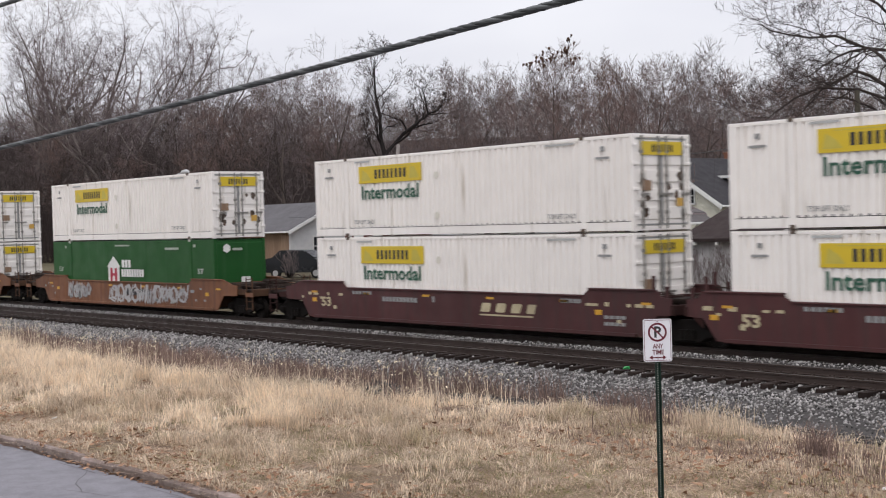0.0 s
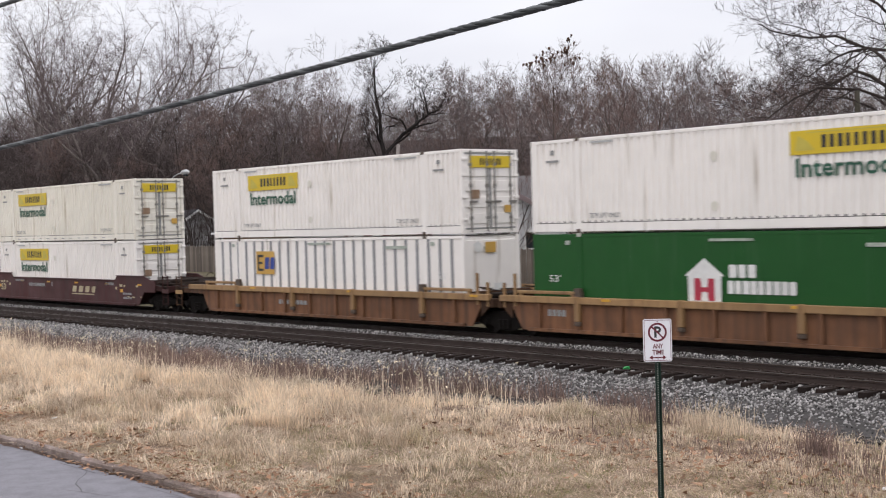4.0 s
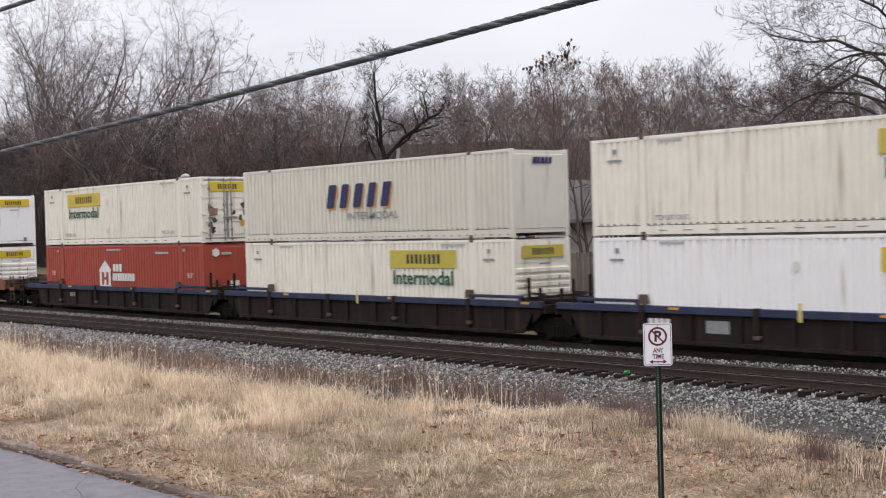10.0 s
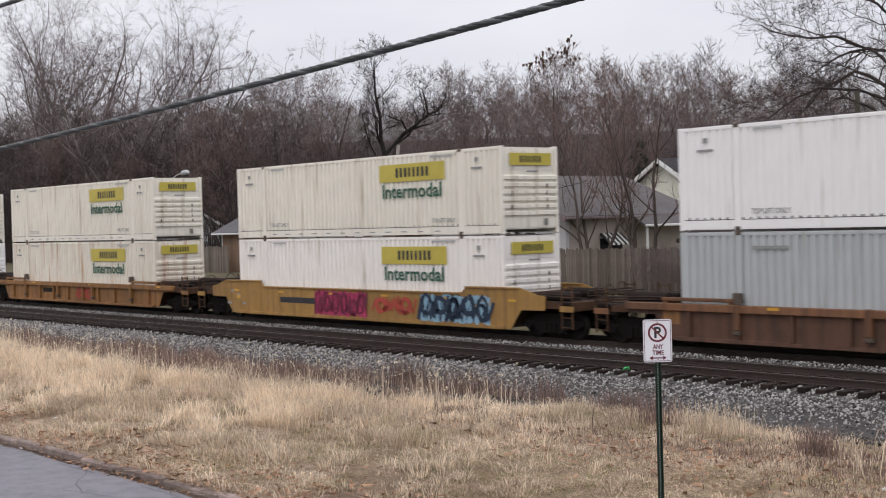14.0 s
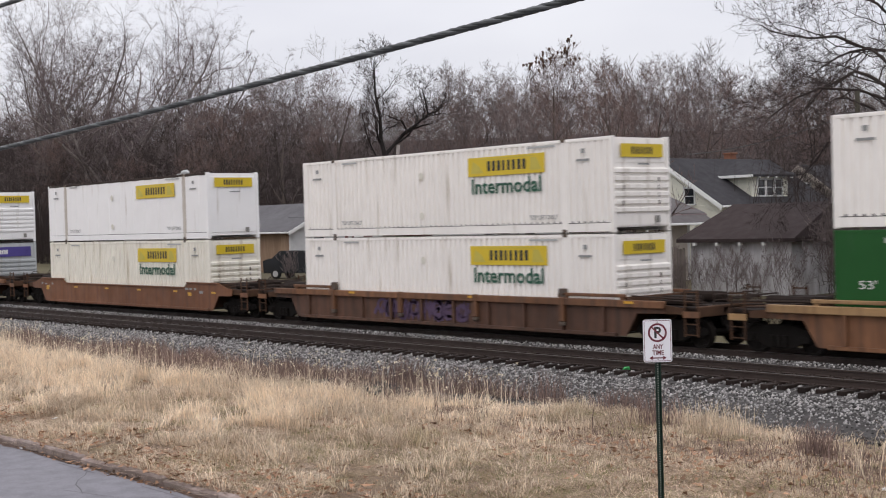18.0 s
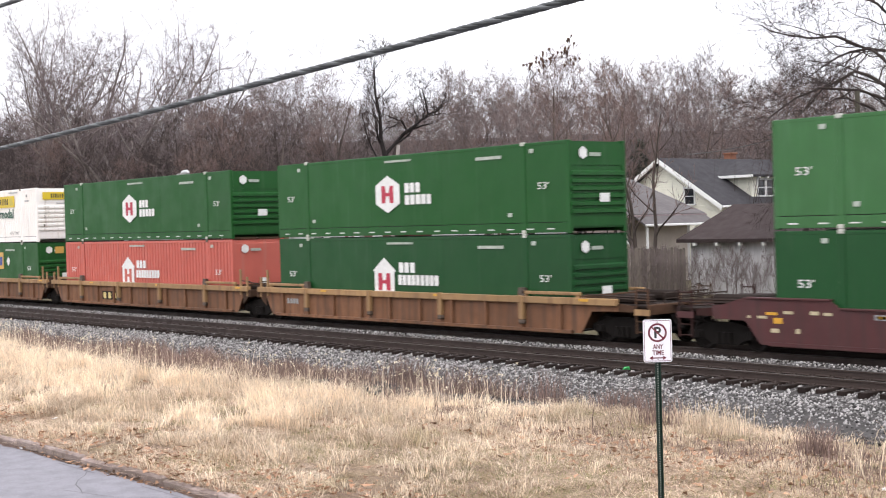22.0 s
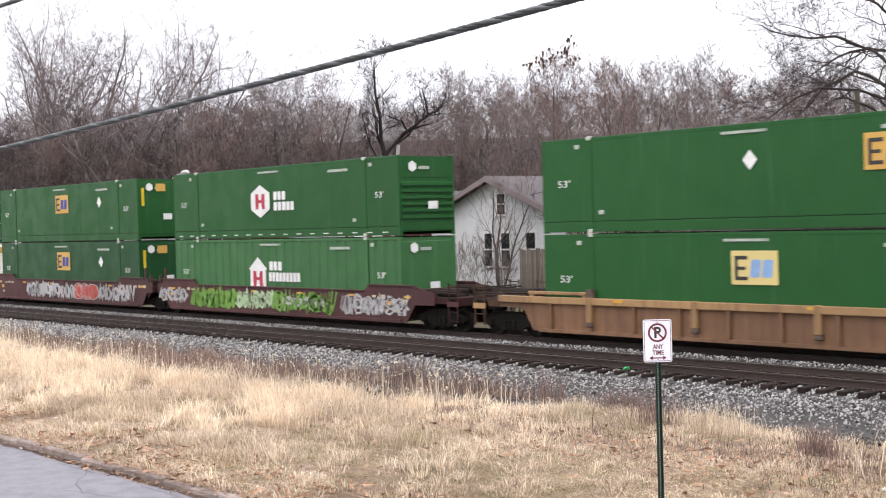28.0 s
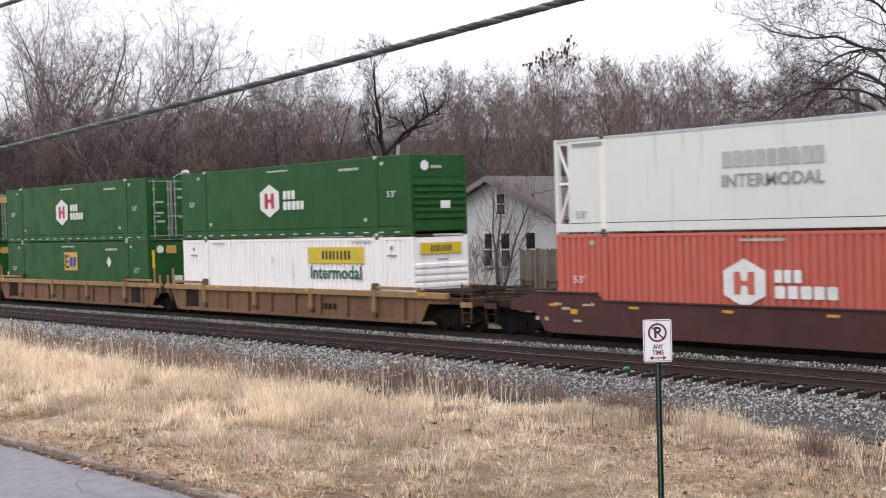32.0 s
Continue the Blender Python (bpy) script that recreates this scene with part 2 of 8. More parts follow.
    "leaf_litter": surface("brown_leaf_litter", (0.060, 0.045, 0.040), 0.95, other=(0.032, 0.025, 0.023), grain=0.5, amount=0.8, bump=0.1, bump_scale=3),
    "straw": leafy(surface("golden_straw", (0.87, 0.735, 0.58), 0.8, other=(0.50, 0.39, 0.28), grain=3.0, amount=0.85, stain=(0.46, 0.40, 0.22), stains=0.35, per="island", spread=0.4)),
    "straw_pale": leafy(surface("pale_straw", (0.93, 0.80, 0.625), 0.8, other=(0.68, 0.52, 0.37), grain=3.0, amount=0.7, per="island", spread=0.3)),
    "thatch": leafy(surface("short_dry_turf", (0.75, 0.61, 0.475), 0.85, other=(0.36, 0.265, 0.20), grain=2.6, amount=0.95, stain=(0.36, 0.32, 0.17), stains=0.45, per="island", spread=0.55)),
    "matted": leafy(surface("brown_matted_grass", (0.44, 0.33, 0.215), 0.85, other=(0.22, 0.15, 0.10), grain=2.0, amount=0.8, stain=(0.24, 0.21, 0.10), stains=0.4, per="island", spread=0.4)),
    "green_blade": leafy(surface("green_winter_grass", (0.27, 0.27, 0.10), 0.8, other=(0.14, 0.15, 0.05), grain=1.2, amount=0.5, per="island", spread=0.3)),
    "weed": surface("reddish_brown_weed", (0.25, 0.175, 0.15), 0.9, other=(0.13, 0.09, 0.08), grain=1.5, amount=0.6, per="island", spread=0.4),
    "seed": surface("pale_seed_head", (0.80, 0.70, 0.52), 0.9, per="island", spread=0.2),
    # trees
    "bark": surface("grey_brown_bark", (0.10, 0.08, 0.07), 0.95, grain=3.0, amount=0.5, bump=0.03, bump_scale=10),
    "bark_dark": surface("dark_bark", (0.058, 0.046, 0.042), 0.95, grain=3.0, amount=0.5, bump=0.03, bump_scale=10),
    "bark_black": surface("black_bark", (0.030, 0.025, 0.024), 0.95, grain=3.0, amount=0.4, bump=0.03, bump_scale=10),
    "gravel": surface("dark_grey_gravel", (0.115, 0.105, 0.10), 0.95, grain=6.0, amount=0.5, per="island", spread=0.6),
    "fallen_leaf": surface("rusty_fallen_leaf", (0.40, 0.24, 0.15), 0.85, other=(0.22, 0.125, 0.08), grain=2.0, amount=0.6, per="island", spread=0.45),
    "bark_pale": surface("pale_sycamore_bark", (0.24, 0.205, 0.19), 0.9, other=(0.12, 0.10, 0.092), grain=1.2, amount=0.8, bump=0.02, bump_scale=8),
    "twig": surface("grey_brown_twigs", (0.168, 0.135, 0.130), 0.95, grain=0.6, amount=0.4),
    "twig_red": surface("russet_twigs", (0.185, 0.128, 0.112), 0.95, grain=0.6, amount=0.4),
    "twig_dark": surface("dark_twigs", (0.060, 0.046, 0.043), 0.95, grain=0.6, amount=0.4),
    "twig_pale": surface("pale_twigs", (0.19, 0.15, 0.15), 0.95, grain=0.6, amount=0.5),
    "needle": surface("dark_conifer_needles", (0.022, 0.030, 0.016), 0.9, grain=3, amount=0.5),
    "dead_leaf": surface("brown_dead_leaves", (0.10, 0.055, 0.035), 0.9, grain=3, amount=0.5),
    # houses
    "siding_white": lined("white_clapboard", (0.66, 0.66, 0.66), 0.14),
    "siding_cream": lined("cream_clapboard", (0.80, 0.78, 0.66), 0.14),
    "roof_brown": surface("brown_shingle", (0.042, 0.030, 0.029), 0.9, grain=4.0, amount=0.4, bump=0.015, bump_scale=14),
    "siding_old": surface("peeling_white_board", (0.62, 0.61, 0.62), 0.9, other=(0.22, 0.20, 0.19), grain=2.5, amount=0.8, stretch=(1, 1, 0.3)),
    "beige_wall": surface("beige_stucco", (0.50, 0.44, 0.385), 0.9, grain=2.0),
    "brick": lined("dark_red_brick", (0.12, 0.036, 0.031), 0.075, depth=0.006),
    "tan_board": surface("bare_tan_board", (0.33, 0.23, 0.16), 0.9, other=(0.18, 0.11, 0.07), grain=2.5, amount=0.7, stretch=(3, 3, 0.3)),
    "roof_grey": surface("grey_shingle", (0.125, 0.12, 0.127), 0.9, grain=4.0, amount=0.4, bump=0.015, bump_scale=14),
    "roof_dark": surface("dark_shingle", (0.042, 0.040, 0.044), 0.9, grain=4.0, amount=0.4, bump=0.015, bump_scale=14),
    "roof_mauve": surface("mauve_brown_shingle", (0.125, 0.113, 0.114), 0.9, grain=4.0, amount=0.4, bump=0.015, bump_scale=14),
    "trim_white": surface("white_trim", (0.72, 0.72, 0.70), 0.6, grain=3, amount=0.12),
    "trim_mauve": surface("mauve_trim", (0.20, 0.155, 0.155), 0.7, grain=3, amount=0.2),
    "chimney": surface("orange_brick", (0.24, 0.11, 0.07), 0.9, grain=5),
    "fence_wood": surface("weathered_fence_board", (0.20, 0.17, 0.145), 0.95, other=(0.09, 0.075, 0.065), grain=3.0, amount=0.7, per="object", spread=0.3, stretch=(4, 4, 0.4)),
    "pole_wood": surface("grey_pole_wood", (0.11, 0.10, 0.08), 0.95, grain=3.0, amount=0.5, stretch=(4, 4, 0.3)),
    "pole_pale": surface("pale_pole_wood", (0.40, 0.36, 0.34), 0.9, grain=3.0, amount=0.4, stretch=(4, 4, 0.3)),
    # sign, cable, cars
    "sign_white": surface("white_sign_sheet", (0.74, 0.74, 0.78), 0.4, grain=5, amount=0.06),
    "sign_red": surface("maroon_sign_ink", (0.13, 0.008, 0.022), 0.5),
    "post_green": surface("dark_green_post", (0.010, 0.028, 0.018), 0.5, 0.2, grain=6, amount=0.3),
    "hole": surface("pale_post_hole", (0.30, 0.33, 0.28), 0.8),
    "cable": surface("black_cable_sheath", (0.030, 0.034, 0.034), 0.45, grain=20, amount=0.4),
    "lash": surface("grey_lashing_strand", (0.15, 0.16, 0.16), 0.45, 0.5, grain=20),
    "lamp_grey": surface("grey_lamp_metal", (0.50, 0.50, 0.50), 0.4, 0.4),
    "car_silver": surface("silver_car_paint", (0.55, 0.56, 0.58), 0.25, 0.5, grain=1),
    "car_dark": surface("dark_car_paint", (0.03, 0.032, 0.036), 0.2, 0.3, grain=1),
    "tyre": surface("black_rubber", (0.02, 0.02, 0.02), 0.9),
    "litter": surface("white_litter", (0.75, 0.75, 0.75), 0.7),
    "litter_green": surface("green_litter", (0.05, 0.45, 0.12), 0.5),
}
glass = bpy.data.materials.new("dark_window_glass")
glass.use_nodes = True
gb = glass.node_tree.nodes["Principled BSDF"]
gb.inputs["Base Color"].default_value, gb.inputs["Roughness"].default_value, gb.inputs["IOR"].default_value = (0.02, 0.022, 0.026, 1), 0.06, 1.5
M["glass"] = glass


# ---- mesh building ----
class Geo:
    """Vertices and faces of one mesh in the making."""

    def __init__(self):
        self.v, self.f = [], []

    def add(self, verts, faces):
        k = len(self.v)
        self.v += [tuple(p) for p in verts]
        self.f += [tuple(i + k for i in q) for q in faces]
        return self

    def box(self, x0, x1, y0, y1, z0, z1, c=0.0):
        """A box; c cuts its edges off by so much."""
        if c <= 0:
            return self.add([(x, y, z) for z in (z0, z1) for y in (y0, y1) for x in (x0, x1)],
                            [(0, 2, 3, 1), (4, 5, 7, 6), (0, 1, 5, 4), (2, 6, 7, 3), (0, 4, 6, 2), (1, 3, 7, 5)])
        c = min(c, (x1 - x0) * 0.45, (y1 - y0) * 0.45, (z1 - z0) * 0.45)
        bm = bmesh.new()
        pts = []
        for z, sz in ((z0, 1), (z1, -1)):
            for y, sy in ((y0, 1), (y1, -1)):
                for x, sx in ((x0, 1), (x1, -1)):
                    pts += [(x + sx * c, y + sy * c, z), (x + sx * c, y, z + sz * c), (x, y + sy * c, z + sz * c)]
        for q in pts:
            bm.verts.new(q)
        hull = bmesh.ops.convex_hull(bm, input=bm.verts)
        bm.verts.index_update()
        verts = [tuple(q.co) for q in bm.verts]
        faces = [tuple(q.index for q in f.verts) for f in bm.faces]
        bm.free()
        return self.add(verts, faces)

    def prism(self, profile, axis, a, b):
        """A closed profile of 2D points drawn out along an axis from a to b."""
        n = len(profile)

        def at(q, s):
            return {"x": (s, q[0], q[1]), "y": (q[0], s, q[1]), "z": (q[0], q[1], s)}[axis]
        verts = [at(q, a) for q in profile] + [at(q, b) for q in profile]
        faces = [(i, (i + 1) % n, n + (i + 1) % n, n + i) for i in range(n)] + [tuple(range(n))[::-1], tuple(range(n, 2 * n))]
        return self.add(verts, faces)

    def tube(self, pts, radii, sides=6, cap=True):
        """A round tube through points; one radius or one a point."""
        pts = [Vector(q) for q in pts]
        if not hasattr(radii, "__len__"):
            radii = [radii] * len(pts)
        k = len(self.v)
        for i, q in enumerate(pts):
            d = (pts[min(i + 1, len(pts) - 1)] - pts[max(i - 1, 0)]).normalized()
            e = d.cross(Vector((0, 0, 1)) if abs(d.z) < 0.9 else Vector((1, 0, 0))).normalized()
            g = d.cross(e)
            for j in range(sides):
                a = 2 * math.pi * j / sides
                self.v.append(tuple(q + (e * math.cos(a) + g * math.sin(a)) * radii[i]))
        for i in range(len(pts) - 1):
            for j in range(sides):
                a, b = k + i * sides + j, k + i * sides + (j + 1) % sides
                self.f.append((a, b, b + sides, a + sides))
        if cap:
            self.f.append(tuple(range(k, k + sides))[::-1])
            self.f.append(tuple(range(k + (len(pts) - 1) * sides, k + len(pts) * sides)))
        return self

    def mesh(self, name, material, smooth=False):
        me = bpy.data.meshes.new(name)
        me.from_pydata(self.v, [], self.f)
        me.materials.append(M[material] if isinstance(material, str) else material)
        bm = bmesh.new()
        bm.from_mesh(me)
        bmesh.ops.recalc_face_normals(bm, faces=bm.faces)
        if smooth:
            for f in bm.faces:
                f.smooth = True
        bm.to_mesh(me)
        bm.free()
        return me


def np_mesh(name, verts, faces, material):
    """A mesh from arrays: verts (n, 3), faces (m, 3) or (m, 4)."""
    me = bpy.data.meshes.new(name)
    verts, faces = np.asarray(verts, dtype=np.float32), np.asarray(faces, dtype=np.int32)
    k = faces.shape[1]
    me.vertices.add(len(verts))
    me.vertices.foreach_set("co", verts.ravel())
    me.loops.add(faces.size)
    me.loops.foreach_set("vertex_index", faces.ravel())
    me.polygons.add(len(faces))
    me.polygons.foreach_set("loop_start", np.arange(0, faces.size, k, dtype=np.int32))
    me.polygons.foreach_set("loop_total", np.full(len(faces), k, dtype=np.int32))
    me.update(calc_edges=True)
    me.validate()
    me.materials.append(M[material])
    return me


CACHE = {}


def cached(key, make):
    """One mesh for all pieces that are alike."""
    if key not in CACHE:
        CACHE[key] = make()
    return CACHE[key]


def part(name, data, parent, label="", at=None):
    """One mesh object under a thing or under a part."""
    ob = new(name, data)
    ob.parent = parent
    if at is not None:
        ob.location = at
    if label:
        tagged(ob, label)
    return ob


def thing(name, label, category, group="", at=(0, 0, 0), turn=0.0, data=None, kind=""):
    ob = new(name, data)
    ob.location, ob.rotation_euler = at, (0, 0, radians(turn))
    return tagged(ob, label, category, group, kind)


def letters(words, size, bold=0.0, material="ink", width=None):
    """A mesh of words in the built-in font: they stand in the x-z plane, face -y and start at the origin; width stretches them to that length."""
    def make():
        cu = bpy.data.curves.new("words", "FONT")
        cu.body, cu.size, cu.extrude, cu.resolution_u, cu.offset = words, size, 0.0, 2, bold
        ob = bpy.data.objects.new("words", cu)
        me = bpy.data.meshes.new_from_object(ob)
        bpy.data.objects.remove(ob)
        n = len(me.vertices)
        co = np.zeros(n * 3, dtype=np.float32)
        me.vertices.foreach_get("co", co)
        co = co.reshape(-1, 3)
        lo, hi = co.min(0), co.max(0)
        k = (width / (hi[0] - lo[0])) if width else 1.0
        out = np.zeros_like(co)
        out[:, 0], out[:, 2] = (co[:, 0] - lo[0]) * k, (co[:, 1] - lo[1]) * (size / (hi[1] - lo[1]))
        me.vertices.foreach_set("co", out.ravel())
        me.materials.clear()
        me.materials.append(M[material])
        me.update()
        return me
    return cached(("letters", words, size, bold, material, width), make)


# ---- ground ----
TRACK_NEAR, TRACK_FAR = 27.0, 30.88
PROFILE_Y = [-3000, 2.0, 9.88, 9.92, 10.1, 12, 15, 18.5, 20.2, 21.3, 22.2, 34.8, 36.5, 40.5, 3000]
PROFILE_Z = [-0.22, -0.22, -0.22, -0.12, -0.02, 0.05, 0.10, 0.05, -0.15, -0.45, -0.62, -0.65, -0.35, 0.62, 0.7]


def rough(x, y):
    """Small bumps of the grass strip."""
    if 10.2 < y < 22:
        k = min(1, (y - 10.2) / 1.5, (22 - y) / 2)
        return k * (0.10 * noise.noise((x * 0.35, y * 0.5, 1.7)) + 0.05 * noise.noise((x * 1.3, y * 1.5, 4.1)))
    return 0.0


def hill(x, y):
    """The wooded slope, which runs at an angle to the railway."""
    return np.interp(0.7 * y - 0.7 * x, [98, 130, 200, 330, 500], [0.0, 3.5, 13.0, 24.0, 27.0]) * np.clip((y - 60) / 20, 0, 1)


def ground_z(x, y):
    return float(np.interp(y, PROFILE_Y, PROFILE_Z)) + rough(x, y) + float(hill(x, y))


def make_ground():
    xs = np.unique(np.concatenate([np.linspace(-3000, -700, 8), np.linspace(-700, -90, 50), np.linspace(-90, 10, 160), np.linspace(10, 700, 16), np.linspace(700, 3000, 6)]))
    ys = np.unique(np.concatenate([[-3000, -300, -60, 2.0, 9.88, 9.92], np.linspace(10.1, 22.2, 40), [28, 34.8, 36.5], np.linspace(38, 66, 10), np.linspace(70, 150, 17), [200, 250, 400, 1200, 3000]]))
    verts = [(x, y, ground_z(x, y)) for y in ys for x in xs]
    w = len(xs)
    faces = [(j * w + i, j * w + i + 1, (j + 1) * w + i + 1, (j + 1) * w + i) for j in range(len(ys) - 1) for i in range(w - 1)]
    me = np_mesh("ground", verts, faces, "soil")
    me.materials.append(M["yard"])
    me.materials.append(M["leaf_litter"])
    rows = np.repeat([2 if ys[j] > 62 else 1 if ys[j] > 33 or ys[j] < -50 else 0 for j in range(len(ys) - 1)], w - 1).astype(np.int32)
    me.polygons.foreach_set("material_index", rows)
    tagged(new("ground", me), "dry tan winter grass soil sloping towards the ballast", "ground", kind="structure")


make_ground()


def make_road():
    g = Geo().box(-700, 600, -4.0, 9.83, -0.40, -0.125)
    road = tagged(new("road", g.mesh("road", "asphalt")), "worn grey asphalt street with fine dark cracks", "road", kind="structure")
    rnd = random.Random(5)
    for k in range(14):
        x, y = rnd.uniform(-30, -12), rnd.uniform(7.0, 9.3)
        a = rnd.choice([0.1, -0.15, 1.4, 1.7, 2.8])
        left, right = [], []
        for i in range(10):
            w = rnd.uniform(0.004, 0.012)
            left.append((x, y - w, -0.1215))
            right.append((x, y + w, -0.1215))
            a += rnd.uniform(-0.35, 0.35)
            x, y = x + 0.4 * math.cos(a), min(9.6, y + 0.4 * math.sin(a))
        n = len(left)
        c = Geo().add(left + right, [(i, i + 1, n + i + 1, n + i) for i in range(n - 1)])
        part("crack", c.mesh("crack", "crack"), road)
    top, low = [], []
    for i in range(330):
        gx = -45 + i * 0.12
        top.append((gx, 9.833, -0.117))
        low.append((gx, 9.72 + 0.10 * noise.noise((gx * 0.8, 2, 1)) + 0.05 * noise.noise((gx * 4, 5, 1)), -0.1205))
    n = len(top)
    g = Geo().add(top + low, [(i, i + 1, n + i + 1, n + i) for i in range(n - 1)])
    part("gutter_dirt", g.mesh("gutter_dirt", "gutter_dirt"), road, "dark dirt and leaf crumbs along the kerb")
    # kerb stones, uneven and chipped
    kerb = thing("kerb", "weathered concrete kerb stones, chipped and stained", "kerb", kind="structure")
    x = -120.0
    while x < 40:
        n = rnd.uniform(0.9, 2.4)
        a = rnd.uniform(-0.025, 0.025)
        g = Geo().box(x, x + n - 0.035, 9.835 + a, 9.97 + a, -0.35, 0.0 + rnd.uniform(-0.035, 0.015), 0.028)
        part("kerb_stone", g.mesh("kerb_stone", "kerb"), kerb)
        x += n


make_road()


BED_Y, BED_Z = [20.9, 21.4, 24.7, 25.3, 25.75, 26.15, 28.35, 28.6, 29.3, 29.55, 33.0, 35.8], [-0.70, -0.55, -0.38, -0.335, -0.295, -0.25, -0.25, -0.10, -0.10, -0.225, -0.225, -0.7]


def ballast_z(y):
    return float(np.interp(y, BED_Y, BED_Z))


def make_ballast():
    xs = np.unique(np.concatenate([np.linspace(-700, -85, 30), np.linspace(-85, -5, 260), np.linspace(-5, 620, 30)]))
    ys = np.unique(np.concatenate([np.linspace(20.9, 25.4, 18), np.linspace(25.6, 35.8, 22)]))
    verts = [(x, y + 0.35 * noise.noise((x * 0.2, 0, 9)) * (y < 22.5), ballast_z(y) + 0.035 * noise.noise((x * 2.1, y * 2.1, 3))) for y in ys for x in xs]
    w = len(xs)
    faces = [(j * w + i, j * w + i + 1, (j + 1) * w + i + 1, (j + 1) * w + i) for j in range(len(ys) - 1) for i in range(w - 1)]
    tagged(new("ballast_bed", np_mesh("ballast_bed", verts, faces, "ballast")), "grey crushed stone ballast bed under two tracks", "ballast", kind="structure")
    # loose stones
    rng = np.random.default_rng(3)
    n = 46000
    x = rng.uniform(-80, -6, n)
    y = np.where(rng.random(n) < 0.85, 21.7 + 4.5 * rng.beta(2.2, 1.0, n), rng.uniform(28.4, 29.5, n))
    on_tie = (np.abs((x + 140 + 0.2575) % 0.515 - 0.2575) < 0.14) & (y > 25.35) & (y < 28.3)
    x, y = x[~on_tie], y[~on_tie]
    n = len(x)
    z = np.interp(y, BED_Y, BED_Z) + rng.uniform(-0.005, 0.035, n)
    s = rng.uniform(0.020, 0.046, n)
    base = np.array([(1, 0, 0), (0, 1, 0), (-1, 0, 0), (0, -1, 0), (0, 0, 0.8), (0, 0, -0.8)], dtype=np.float32)
    v = base[None] * (s[:, None, None] * rng.uniform(0.6, 1.35, (n, 6, 3)))
    a = rng.uniform(0, 6.28, n)
    c, d = np.cos(a)[:, None], np.sin(a)[:, None]
    v = np.stack([v[:, :, 0] * c - v[:, :, 1] * d, v[:, :, 0] * d + v[:, :, 1] * c + v[:, :, 2] * 0.3, v[:, :, 2]], 2)
    v = v + np.stack([x, y, z], 1)[:, None, :]
    f = np.array([(0, 1, 4), (1, 2, 4), (2, 3, 4), (3, 0, 4), (1, 0, 5), (2, 1, 5), (3, 2, 5), (0, 3, 5)])
    f = (np.arange(n)[:, None, None] * 6 + f[None]).reshape(-1, 3)
    tagged(new("ballast_stones", np_mesh("ballast_stones", v.reshape(-1, 3), f, "stone")), "loose angular grey ballast stones", "ballast", kind="stuff")


make_ballast()


def make_track(y, near):
    track = thing("track_near" if near else "track_far", "brown steel rails on dark wooden ties, no train on them" if near else "brown steel rails on dark wooden ties under the train", "railway track", kind="structure")
    for side in (-0.755, 0.755):
        c = y + side
        prof = [(c - 0.075, -0.185), (c + 0.075, -0.185), (c + 0.075, -0.172), (c + 0.012, -0.155), (c + 0.010, -0.05), (c + 0.036, -0.038),
                (c + 0.036, -0.006), (c - 0.036, -0.006), (c - 0.036, -0.038), (c - 0.010, -0.05), (c - 0.012, -0.155), (c - 0.075, -0.172)]
        rail = part("rail", Geo().prism(prof, "x", -700, 620).mesh("rail", "rail"), track)
        part("rail_head", Geo().box(-700, 620, c - 0.033, c + 0.033, -0.0055, 0.0, 0.002).mesh("rail_head", "rail_head"), rail, "worn bright running surface")
    rnd = random.Random(8)
    tie = Geo().box(-0.115, 0.115, -1.32, 1.32, -0.36, -0.19, 0.012).mesh("tie", "tie")
    plate = Geo().box(-0.09, 0.09, -0.17, 0.17, -0.19, -0.172, 0.004)
    for sx in (-0.05, 0.05):
        plate.box(sx - 0.015, sx + 0.015, -0.13, -0.09, -0.172, -0.135).box(sx - 0.015, sx + 0.015, 0.09, 0.13, -0.172, -0.135)
    plate = plate.mesh("tie_plate", "rail")
    rest = Geo()
    x = -140.0
    while x < 60:
        if near and -78 < x < -4:
            ob = part("tie", tie, track, at=(x, y + rnd.uniform(-0.07, 0.05), rnd.uniform(-0.012, 0.01)))
            ob.rotation_euler = (0, 0, rnd.uniform(-0.03, 0.03))
            for side in (-0.755, 0.755):
                part("tie_plate", plate, ob, at=(0, side, 0))
        else:
            rest.box(x - 0.115, x + 0.115, y - 1.3, y + 1.3, -0.36, -0.19)
        x += 0.515
    tagged(part("ties", rest.mesh("ties", "tie"), track), "dark wooden ties", kind="stuff")


make_track(TRACK_NEAR, True)
make_track(TRACK_FAR, False)

# ---- the train ----
HALF, WIDE = 8.075, 1.295          # half length and half width of a 53-foot container
MOVING = []                        # (thing, start along the track, height)


def run(t):
    """How far the train has rolled after t seconds; it slows down a little."""
    q = (t - 16) / 16
    return 16.48846 * t - 9.52878 * (q * q - 1) - 0.20173 * (q ** 3 - q) - 0.01157 * (q ** 4 - 1)


def glyphs(n, width, height, seed, lean=0.0, slim=False):
    """A row of plain solid blocks with cut corners, the size of bold lettering; slim ones leave wider gaps."""
    g, rnd = Geo(), random.Random(seed)
    w = width / n
    for i in range(n):
        a, b = i * w + w * 0.04, (i + 1) * w - w * (rnd.uniform(0.32, 0.46) if slim else rnd.uniform(0.10, 0.22))
        c = min(b - a, height) * rnd.uniform(0.06, 0.15)
        outer = [(a + c, 0), (b - c, 0), (b, c), (b, height - c), (b - c, height), (a + c, height), (a, height - c), (a, c)]
        g.add([(x + lean * z, 0, z) for x, z in outer], [tuple(range(8))])
    return g


def bars_of(n, width, height, seed=1):
    """Small writing that cannot be read: a plain bar."""
    return Geo().box(0, width, -0.002, 0.002, 0, height)


